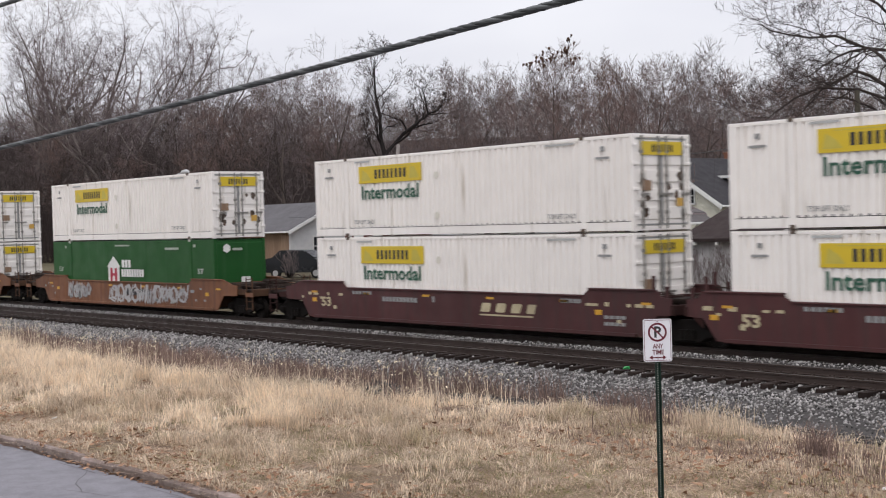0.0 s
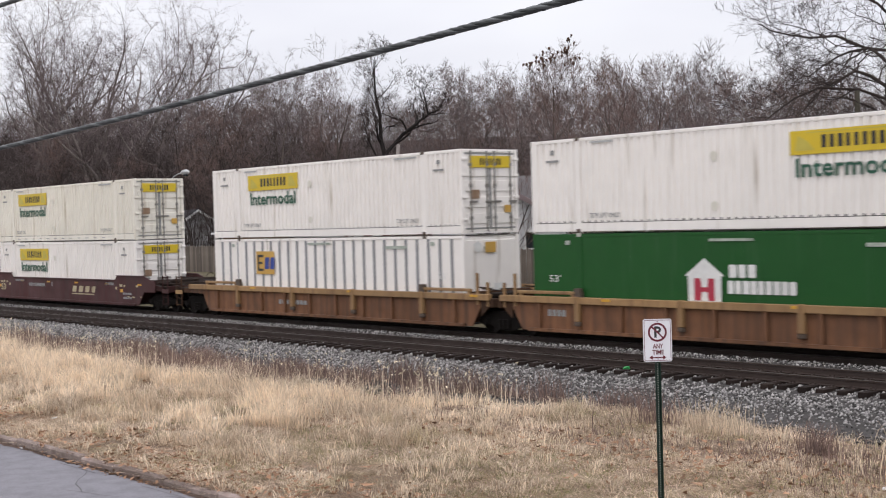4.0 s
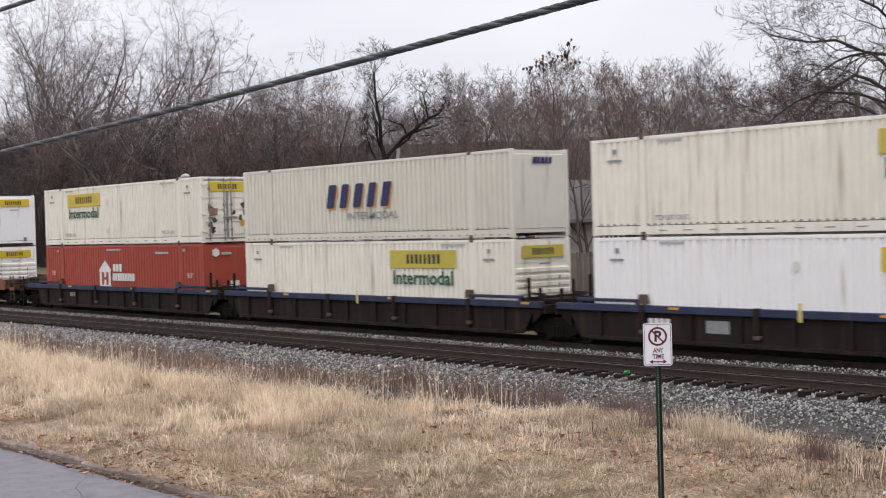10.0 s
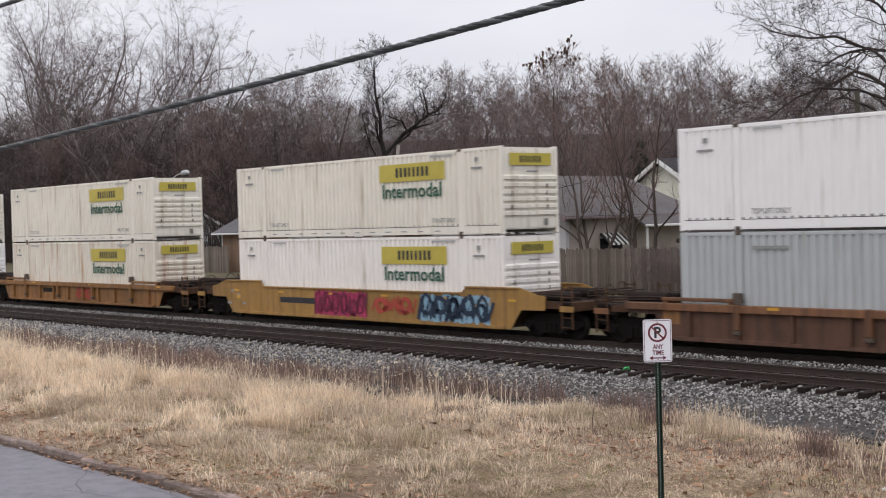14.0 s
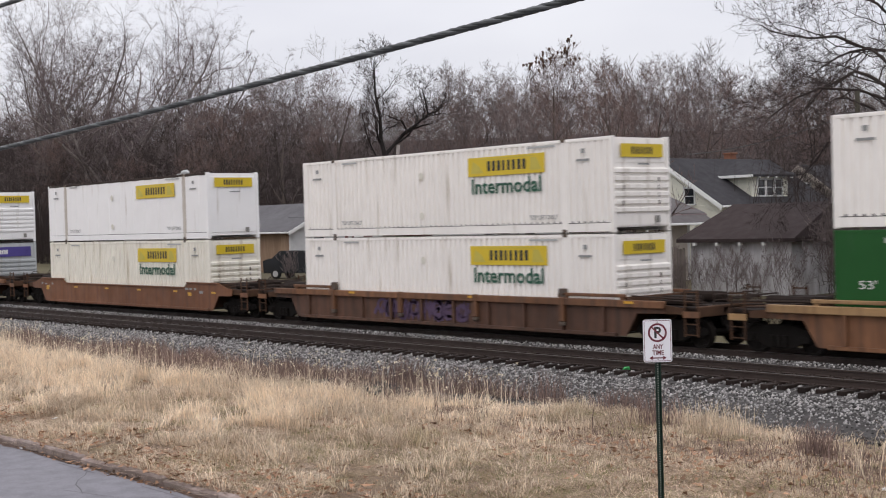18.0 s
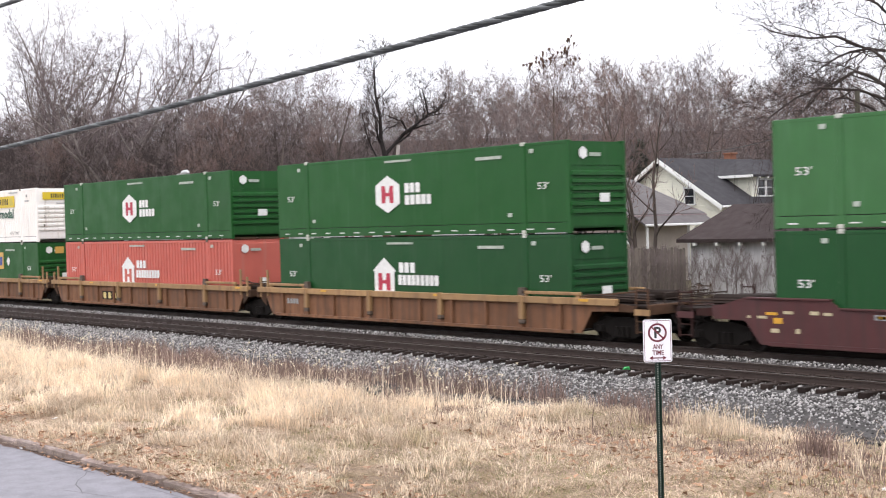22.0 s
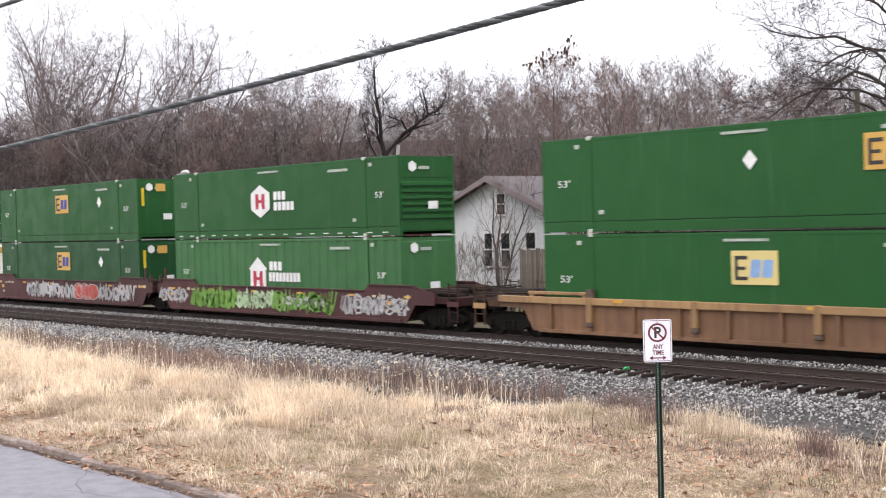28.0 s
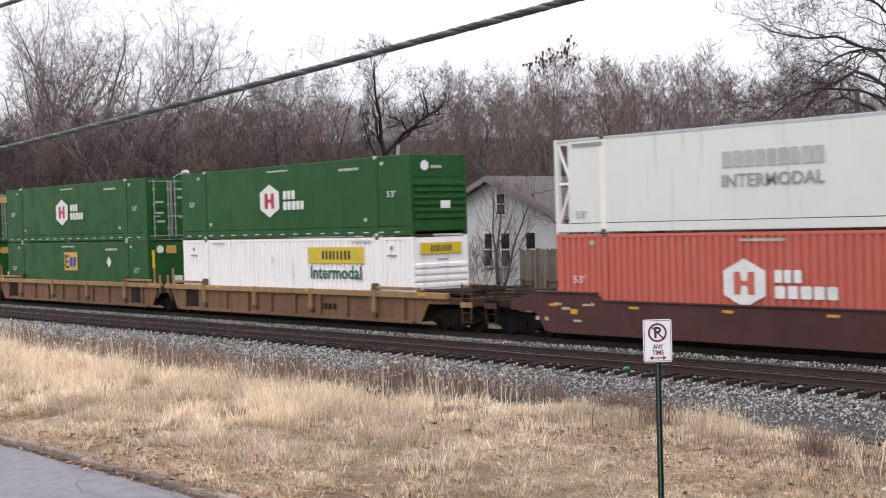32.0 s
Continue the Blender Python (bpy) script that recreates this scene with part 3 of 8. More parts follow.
def flat(name, key, make, material, parent, x, z, y=-WIDE - 0.030, label=""):
    """A thin painted piece on the near side of a thing, from x and z upwards."""
    return part(name, cached((key, material), lambda: make().mesh(name, material)), parent, label, at=(x, y, z))


def placard(width, height):
    g = Geo().box(0, width, -0.004, 0.004, 0, height, 0.002)
    return g


def hexagon(w, h):
    return Geo().prism([(w / 2, 0), (w, h * 0.25), (w, h * 0.75), (w / 2, h), (0, h * 0.75), (0, h * 0.25)], "y", -0.004, 0.004)


def gable_badge(w, h):
    return Geo().prism([(0.08 * w, 0), (0.92 * w, 0), (0.92 * w, h * 0.62), (w, h * 0.62), (w / 2, h), (0, h * 0.62), (0.08 * w, h * 0.62)], "y", -0.004, 0.004)


def badge_mark(w, h):
    """An upright block shape with a waist."""
    return Geo().prism([(0, 0), (w * 0.3, 0), (w * 0.36, h * 0.4), (w * 0.64, h * 0.4), (w * 0.7, 0), (w, 0), (w, h), (w * 0.7, h), (w * 0.64, h * 0.6), (w * 0.36, h * 0.6), (w * 0.3, h), (0, h)], "y", -0.003, 0.003)


def side_profile(style):
    """The near and far outline of a container's walls, seen from above."""
    near, x0, x1 = [], -HALF + (0.62 if style == "cold" else 0.12), HALF - 0.12
    pitch, depth, slope = {"fine": (0.262, 0.052, 0.022), "wide": (0.60, 0.045, 0.06), "plate": (1.22, 0.022, 0.02), "rib": (0.61, 0.0, 0.0), "smooth": (4.0, 0.004, 0.004), "cold": (5.2, 0.004, 0.004)}[style]
    wide = 0.62 if style == "fine" else 0.5
    if style == "rib":
        return [(x0, -WIDE + 0.02), (x1, -WIDE + 0.02), (x1, WIDE - 0.02), (x0, WIDE - 0.02)]
    n = int(round((x1 - x0) / pitch))
    p = (x1 - x0) / n
    for i in range(n):
        a = x0 + i * p
        near += [(a, -WIDE + depth), (a + slope, -WIDE), (a + p * wide, -WIDE), (a + p * wide + slope, -WIDE + depth)]
    near.append((x1, -WIDE + depth))
    far = [(-x, -y) for x, y in near]
    return near + far


def body_mesh(style, material, base):
    def make():
        g = Geo()
        prof = side_profile(style)
        n = len(prof)
        lo, hi = base, 2.80
        g.add([(x, y, lo) for x, y in prof] + [(x, y, hi) for x, y in prof], [(i, (i + 1) % n, n + (i + 1) % n, n + i) for i in range(n)])
        return g.mesh("body", material)
    return cached(("body", style, material, base), make)


def end_front(material, boxy):
    """A front wall with horizontal corrugations, drawn at x from 0 outward."""
    def make():
        prof = [(-0.03, 0.15), (0.0, 0.15)]
        if boxy == "flat":
            prof += [(0.0, 0.28), (0.02, 0.30), (0.02, 2.70), (0.0, 2.72)]
        else:
            prof += [(0.0, 0.2), (0.03, 0.2), (0.03, 0.5), (0.0, 0.5)]
            z = 0.60
            while z < 1.95:
                prof += [(0.0, z), (0.085, z + 0.015), (0.085, z + 0.12), (0.0, z + 0.165)]
                z += 0.235
            prof += [(0.0, 2.10), (0.02, 2.10), (0.02, 2.74), (0.0, 2.74)]
        prof += [(0.0, 2.80), (-0.03, 2.80)]
        g = Geo().prism(prof, "y", -WIDE + 0.09, WIDE - 0.09)
        return g.mesh("front_wall", material)
    return cached(("front", material, boxy), make)


def container(upper, s, box, look_of, mark, end, rails=None, tint_post=None, seed=0, label="", faded=False):
    """One 53-foot container: box is the wall style, look_of its paint, mark its lettering, end what its rear shows."""
    zb = 3.325 if upper else 0.41
    ob = thing("shipping_container", label, "container", "containers on the train", at=(s + HALF, TRACK_FAR, zb))
    MOVING.append((ob, s + HALF, zb))
    rnd = random.Random(seed)
    rail_mat, post_mat = rails or look_of, tint_post or look_of
    base = 0.36 if look_of.startswith("green") and box == "smooth" else 0.31
    part("body", body_mesh(box, look_of, base), ob)
    short = 0.63 if box == "cold" else 0.13
    part("roof", cached(("roof", look_of), lambda: Geo().box(-HALF + short, HALF - 0.13, -WIDE + 0.05, WIDE - 0.05, 2.79, 2.85).mesh("roof", look_of)), ob)
    part("floor", cached(("boxfloor", base, short), lambda: Geo().box(-HALF + short, HALF - 0.13, -WIDE + 0.05, WIDE - 0.05, base - 0.02, base + 0.05).mesh("floor", "gap_dark")), ob)
    for sy in (-1, 1):
        part("top_rail", cached(("toprail", rail_mat, sy), lambda: Geo().box(-HALF + 0.1, HALF - 0.1, min(sy * WIDE, sy * (WIDE - 0.07)) - 0.004, max(sy * WIDE, sy * (WIDE - 0.07)) + 0.004, 2.77, 2.875, 0.012).mesh("top_rail", rail_mat)), ob)
        part("bottom_rail", cached(("botrail", look_of, sy, base), lambda: Geo().box(-HALF + 0.1, HALF - 0.1, min(sy * WIDE, sy * (WIDE - 0.08)) - 0.006, max(sy * WIDE, sy * (WIDE - 0.08)) + 0.006, 0.03, base - 0.025, 0.01).mesh("bottom_rail", look_of)), ob)
        for sx in (-1, 1):
            part("corner_post", cached(("corner", look_of), lambda: Geo().box(-0.075, 0.075, -0.075, 0.075, 0.0, 2.88, 0.012).mesh("corner_post", look_of)), ob, at=(sx * (HALF - 0.075), sy * (WIDE - 0.073), 0))
            post = part("lift_post", cached(("lift", post_mat), lambda: Geo().box(-0.11, 0.11, -0.03, 0.03, 0.0, 2.87, 0.008).mesh("lift_post", post_mat)), ob, at=(sx * 6.05, sy * (WIDE - 0.012), 0))
            pale = "casting_pale" if look_of.startswith("green") else "casting"
            for z in (0.0, 2.79):
                part("casting", cached(("cast", pale), lambda: Geo().box(-0.09, 0.09, -0.05, 0.05, 0.0, 0.115, 0.012).mesh("casting", pale)), post, at=(0, sy * 0.004, z))
    if box == "rib":
        for i in range(1, 26):
            part("rib", cached("box_rib", lambda: Geo().box(-0.07, 0.07, -0.02, 0.02, 0.21, 2.77, 0.012).mesh("rib", "rib_grey")), ob, at=(-HALF + i * 16.15 / 26, -WIDE + 0.012, 0))
    # the end towards +x
    if end == "doors":
        for k, sy in enumerate((-1, 1)):
            y0, y1 = (-WIDE + 0.1, -0.012) if sy < 0 else (0.012, WIDE - 0.1)

            def leaf(y0=y0, y1=y1):
                g = Geo().box(-0.05, 0.0, y0, y1, 0.16, 2.76, 0.01)
                for z in (0.35, 0.9, 1.45, 1.95):
                    g.box(0.0, 0.03, y0 + 0.1, y1 - 0.1, z, z + 0.36, 0.01)
                return g.mesh("door", look_of)
            door = part("door", cached(("leaf", look_of, sy), leaf), ob, at=(HALF - 0.03, 0, 0))
            steel = "rod_pale" if look_of.startswith("green") else "rod"
            for f in (0.24, 0.86) if sy < 0 else (0.14, 0.76):
                part("lock_rod", cached(("rod", steel), lambda: Geo().tube([(0, 0, 0.08), (0, 0, 2.82)], 0.030, 6).box(-0.02, 0.03, -0.06, 0.28, 1.06, 1.13, 0.005).box(-0.04, 0.02, -0.06, 0.06, 0.5, 0.6).box(-0.04, 0.02, -0.06, 0.06, 1.6, 1.7).box(-0.04, 0.02, -0.06, 0.06, 2.3, 2.4).mesh("lock_rod", steel)), door, at=(0.055, y0 + (y1 - y0) * f, 0))
            part("gasket", cached(("gasket", sy), lambda y0=y0, y1=y1: Geo().box(0.001, 0.008, y0 - 0.004, y0 + 0.05, 0.17, 2.75).box(0.001, 0.008, y1 - 0.05, y1 + 0.004, 0.17, 2.75).box(0.001, 0.008, y0 + 0.05, y1 - 0.05, 0.17, 0.22).box(0.001, 0.008, y0 + 0.05, y1 - 0.05, 2.70, 2.75).mesh("gasket", "ink_grey")), door)
            for z in (0.45, 1.2, 1.95, 2.5):
                part("hinge", cached(("hinge", look_of), lambda: Geo().box(0.0, 0.05, -0.12, 0.12, 0, 0.09, 0.012).mesh("hinge", look_of)), door, at=(0.012, (y0 if sy < 0 else y1), z))
            if seed in (1, 2) and look_of.startswith("white"):
                # rust eaten through the paint round the latches
                rr = random.Random(seed * 7 + k)
                for q in range(6):
                    cy, cz, rad = y0 + (y1 - y0) * rr.uniform(0.2, 0.8), rr.uniform(0.5, 1.9), rr.uniform(0.06, 0.17)
                    blob = [(0, cy + rad * rr.uniform(0.6, 1.2) * math.cos(t), cz + 1.2 * rad * rr.uniform(0.6, 1.2) * math.sin(t)) for t in np.arange(0, 6.28, 0.6)]
                    part("rust_patch", Geo().add(blob, [tuple(range(len(blob)))]).mesh("rust_patch", "casting"), door, at=(0.034, 0, 0))
        part("door_header", cached(("hdr", look_of), lambda: Geo().box(-0.1, 0.0, -WIDE + 0.1, WIDE - 0.1, 2.765, 2.875, 0.01).mesh("door_header", look_of)), ob, at=(HALF - 0.01, 0, 0))
        part("door_sill", cached(("dsill", look_of), lambda: Geo().box(-0.1, 0, -WIDE + 0.1, WIDE - 0.1, 0.02, 0.15, 0.01).mesh("door_sill", look_of)), ob, at=(HALF - 0.01, 0, 0))
    else:
        part("front_wall", end_front(look_of, end), ob, at=(HALF - 0.04, 0, 0))
    part("rear_wall", cached(("rear", look_of), lambda: Geo().box(0.02, 0.06, -WIDE + 0.05, WIDE - 0.05, 0.1, 2.82, 0.01).mesh("rear_wall", look_of)), ob, at=(-HALF + short - 0.13, 0, 0))
    if box == "cold":
        # the open end frame with its braces
        for sy in (-1, 1):
            for za, zb in ((2.70, 1.62), (0.25, 1.42)):
                part("brace", cached(("brace", za), lambda: Geo().prism([(-HALF + 0.12, za - 0.07), (-HALF + 0.12, za + 0.07), (-HALF + 0.62, zb + 0.07), (-HALF + 0.62, zb - 0.07)], "y", -0.03, 0.03).mesh("brace", "white")), ob, at=(0, sy * (WIDE - 0.06), 0))
            part("brace", cached("cross_brace", lambda: Geo().box(-HALF + 0.1, -HALF + 0.62, -0.03, 0.03, 1.48, 1.56).mesh("brace", "white")), ob, at=(0, sy * (WIDE - 0.06), 0))
        part("end_sill", cached("coldsill", lambda: Geo().box(-HALF, -HALF + 0.12, -WIDE + 0.15, WIDE - 0.15, 0.0, 0.2, 0.01).mesh("end_sill", "white")), ob)
        part("end_header", cached("coldhead", lambda: Geo().box(-HALF, -HALF + 0.12, -WIDE + 0.15, WIDE - 0.15, 2.72, 2.87, 0.01).mesh("end_header", "white")), ob)

    def put(name, key, make, material, x, z, y=-WIDE - 0.030, lab=""):
        return flat(name, key, make, material, ob, x - HALF, z, y, lab)

    def on_end(name, key, make, material, y, z, x=0.03):
        o = part(name, cached((key, material), lambda: make().mesh(name, material)), ob, at=(HALF + x, y, z))
        o.rotation_euler = (0, 0, radians(90))
        return o

    small = {"green": "ink_white", "red": "ink_white"}.get(look_of.split("_")[0], "ink_grey")
    if mark in ("jb_front", "jb_rear", "jb_plain"):
        x0 = 2.84 if mark == "jb_rear" else 9.72
        yellow = "placard_old" if faded else "placard"
        p = put("placard", "plac", lambda: placard(3.62, 0.62), yellow, x0, 1.92, lab="yellow placard with dark blocks of lettering")
        part("lettering", cached(("jbl",), lambda: glyphs(8, 1.9, 0.33, 4, 0.0, True).mesh("lettering", "ink")), p, at=(0.95, -0.010, 0.15))
        part("scroll", cached(("scroll",), lambda: Geo().prism([(0.15, 0.1), (0.75, 0.1), (0.55, 0.33), (0.25, 0.5)], "y", -0.002, 0.002).prism([(2.95, 0.1), (3.5, 0.1), (3.25, 0.5), (3.0, 0.5)], "y", -0.002, 0.002).box(0.5, 3.1, -0.002, 0.002, 0.545, 0.57).mesh("scroll", "placard_old")), p, at=(0, -0.008, 0))
        if mark != "jb_plain":
            part("lettering", letters("Intermodal", 0.50, 0.011, material="ink_green", width=3.28), ob, "the word Intermodal in dark green", at=(x0 + 0.16 - HALF, -WIDE - 0.034, 1.33))
        top = on_end("end_placard", "endplac", lambda: placard(1.9, 0.40), yellow, -0.95, 2.25, 0.035)
        part("lettering", cached(("jble",), lambda: glyphs(8, 1.0, 0.22, 4, 0.0, True).mesh("lettering", "ink")), top, at=(0.45, -0.010, 0.09))
        if end != "doors":
            if end == "corr" and look_of != "white_clean":
                for z in (0.62, 0.86, 1.09, 1.33, 1.56, 1.80):
                    for y in (-0.92, 0.70):
                        if rnd.random() < 0.7:
                            on_end("rust_patch", ("rustd", round(z * 10)), lambda: placard(0.05 + 0.02 * math.sin(9 * z), 0.13), "casting", y + rnd.uniform(-0.04, 0.04), z - 0.05, 0.052)
            on_end("end_label", "endlab", lambda: bars_of(3, 0.5, 0.05, 4), "ink_grey", -0.2, 2.02, 0.05)
            on_end("end_plate", "endpl", lambda: placard(0.18, 0.22), "rod", 0.55, 0.26, 0.05)
        else:
            on_end("warning_plate", "wpl", lambda: placard(0.42, 0.30), "tan_board", -0.95, 1.2, 0.035)
            on_end("warning_plate", "wpl2", lambda: placard(0.3, 0.25), "ochre", 0.6, 0.72, 0.035)
        if end == "doors" or not faded:
            for z in (0.52, 1.9):
                put("round_badge", "rbadge", lambda: hexagon(0.22, 0.3), "cream_box", x0 + (4.3 if mark == "jb_rear" else -2.6), z)
        part("lettering", letters("TOP LIFT ONLY", 0.15, 0.003, material=small, width=1.25), ob, at=(2.5 - HALF, -WIDE - 0.030, 0.44))
        part("lettering", letters("TOP LIFT ONLY", 0.15, 0.003, material=small, width=1.25), ob, at=(12.6 - HALF, -WIDE - 0.030, 0.44))
        put("side_number", "sidn", lambda: bars_of(3, 1.25, 0.065, 9), "ink_faint", 12.55, 2.68)
        put("side_number", "sidn2", lambda: bars_of(3, 0.9, 0.065, 10), "ink_faint", 2.6, 2.68)
        if look_of in ("white_yellowed", "white_rusty"):
            for k in range(12):
                put("rail_mark", "rmk", lambda: placard(0.30, 0.035), "ink_grey", 2.6 + k * 0.92, 0.13, -WIDE - 0.012)
        for x in (1.0, 15.0):
            put("weight_note", "wnote", lambda: bars_of(3, 0.55, 0.07, 3), small, x - 0.3, 2.18)
            put("weight_note", "wnote2", lambda: bars_of(3, 0.16, 0.14, 3), small, x - 0.1, 2.42)
    if mark.startswith("hub") or mark.startswith("emp"):
        for x in (0.72, 14.8):
            part("length_mark", letters("53'", 0.22, material="ink_white", width=0.50), ob, at=(x - HALF, -WIDE - 0.034, 1.40))
        for x, z in ((1.55, 2.55), (14.55, 2.55), (2.5, 0.55), (13.5, 0.55)):
            put("small_note", ("note", x > 8), lambda: placard(0.20, 0.13), "ink_worn", x - 0.1, z)
        if upper and mark == "hub_hex":
            for k in range(17):
                put("rail_mark", "rmk", lambda: placard(0.30, 0.035), "ink_white", 0.45 + k * 0.92, 0.13, -WIDE - 0.012)
        put("side_number", "sidnw", lambda: bars_of(3, 1.25, 0.10, 9), "ink_worn", 11.9, 2.45)
        put("side_note", "sidnw2", lambda: bars_of(3, 1.5, 0.075, 12), "ink_worn", 7.0, 2.62)
        if end != "doors":
            on_end("end_badge", "endb", lambda: hexagon(0.34, 0.40), "ink_white", -0.85, 2.28, 0.035)
            on_end("end_note", "endn", lambda: bars_of(3, 0.50, 0.11, 5), "ink_worn", -0.4, 2.38, 0.035)
            on_end("end_note", "endn2", lambda: placard(0.45, 0.28), "ink_white", 0.0, 0.95, 0.06)
        else:
            for y, z in ((-0.85, 1.2), (-0.85, 1.7), (0.3, 2.3), (0.3, 1.9), (0.35, 1.0), (-0.8, 0.8)):
                on_end("end_note", ("endw", z), lambda: bars_of(3, 0.42, 0.10, int(z * 10)), "ink_worn", y, z, 0.035)
    if mark == "hub_hex" or mark == "hub_hex_big":
        b = put("badge", "hexb", lambda: hexagon(1.38, 1.33), "ink_white", 6.44, 0.83)
        hex_ink = look_of if look_of.startswith("red") else "ink_red"
        part("badge_mark", cached(("bbars", hex_ink), lambda: badge_mark(0.68, 0.62).mesh("badge_mark", hex_ink)), b, at=(0.35, -0.010, 0.35))
        n = 2.0 if mark == "hub_hex_big" else 1.5
        put("lettering", ("hub1", n), lambda: glyphs(3, 0.9, 0.34, 11), "ink_white", 8.1, 1.52)
        put("lettering", ("hub2", n), lambda: glyphs(5, n, 0.34, 12), "ink_white", 8.1, 1.10)
    if mark == "hub_gable":
        b = put("badge", "gabb", lambda: gable_badge(1.38, 1.3), "ink_white", 6.12, 0.85)
        col = look_of if look_of.startswith("red") else "ink_red"
        part("badge_mark", cached(("bbars2", col), lambda: badge_mark(0.7, 0.62).mesh("badge_mark", col)), b, at=(0.34, -0.010, 0.12))
        put("lettering", "hub1", lambda: glyphs(3, 0.95, 0.36, 11), "ink_white", 7.65, 1.62)
        put("lettering", "hub3", lambda: glyphs(9, 2.25, 0.36, 12), "ink_white", 7.6, 1.18)
    if mark.startswith("emp"):
        x0 = {"emp_mid": 7.25, "emp_right": 10.06, "emp_end": 11.4, "emp_small": 3.3}[mark]
        w, h = (1.32, 0.92) if mark == "emp_small" else (1.52, 0.92)
        b = put("badge_panel", ("empb", w), lambda: placard(w, h), "ochre_pale" if faded else "ochre", x0, 1.45, lab="ochre panel with a dark and a blue block")
        part("badge_block", cached(("e1",), lambda: Geo().box(0, 0.10, -0.002, 0.002, 0, 0.66).box(0.1, 0.42, -0.002, 0.002, 0.56, 0.66).box(0.1, 0.36, -0.002, 0.002, 0.28, 0.37).box(0.1, 0.42, -0.002, 0.002, 0, 0.1).mesh("badge_block", "ink")), b, at=(0.12, -0.010, 0.12))
        part("badge_block", cached(("e2", faded), lambda: glyphs(2, 0.78, 0.48, 3, 0.12).mesh("badge_block", "ink_sky" if faded else "ink_blue")), b, at=(0.60, -0.010, 0.20))
        if mark != "emp_small":
            put("diamond", "diam", lambda: Geo().prism([(0.24, 0), (0.48, 0.27), (0.24, 0.54), (0, 0.27)], "y", -0.003, 0.003), "ink_white", 12.0 if mark != "emp_end" else 7.7, 1.62)
            if end == "flat":
                for y in (-1.1, 0.98):
                    on_end("end_stripe", "estr", lambda: placard(0.14, 0.85), "placard", y, 1.6, 0.03)
        on_end("end_badge", "endemp", lambda: placard(0.5, 0.36), "ochre", -0.35, 2.28, 0.04)
    if mark == "slant":
        for dx, dz, mt, yy in ((0.06, -0.05, "ink_orange", -0.032), (0, 0, "ink_navy", -0.037)):
            put("lettering", ("slant", mt), lambda: glyphs(5, 4.2, 0.88, 21, 0.25, True), mt, 5.85 + dx, 1.22 + dz, -WIDE + yy)
        part("lettering", letters("INTERMODAL", 0.27, 0.004, material="ink_grey", width=3.05), ob, "the word INTERMODAL in grey", at=(7.23 - HALF, -WIDE - 0.030, 0.78))
        for k in range(40):
            put("rivet_mark", "rvm", lambda: placard(0.08, 0.04), "ink_red", 0.3 + k * 0.4, 0.10)
        on_end("end_lettering", "endsl", lambda: glyphs(5, 0.9, 0.22, 21, 0.25), "ink_navy", -0.4, 2.4, 0.04)
    if mark == "violet":
        p = put("panel", "violp", lambda: placard(3.68, 0.88), "violet_panel", 9.95, 1.55, lab="violet panel with white and grey blocks")
        part("lettering", cached(("vio1",), lambda: glyphs(5, 1.15, 0.42, 31).mesh("lettering", "ink_white")), p, at=(0.2, -0.010, 0.22))
        part("lettering", cached(("vio2",), lambda: glyphs(9, 1.9, 0.26, 32).mesh("lettering", "ink_grey")), p, at=(1.6, -0.010, 0.22))
        e = on_end("end_panel", "viole", lambda: placard(2.0, 0.55), "violet_panel", -1.05, 2.1, 0.04)
        part("lettering", cached(("vio3",), lambda: glyphs(4, 0.5, 0.24, 33).mesh("lettering", "ink_white")), e, at=(0.15, -0.010, 0.15))
        put("lift_note", "topl", lambda: bars_of(3, 1.15, 0.10, 7), "ink_grey", 2.5, 2.4)
    if mark == "cold":
        put("lettering", "cold1", lambda: glyphs(9, 3.3, 0.44, 41), "ink_faint", 6.46, 1.72)
        part("lettering", letters("INTERMODAL", 0.36, 0.006, material="ink_grey", width=3.25), ob, "the word INTERMODAL in grey", at=(6.46 - HALF, -WIDE - 0.030, 1.18))
        put("side_number", "sidn", lambda: bars_of(3, 1.25, 0.10, 9), "ink_grey", 0.8, 2.62)
        part("length_mark", letters("53'", 0.22, material="ink_grey", width=0.46), ob, at=(0.9 - HALF, -WIDE - 0.034, 0.45))
    return ob


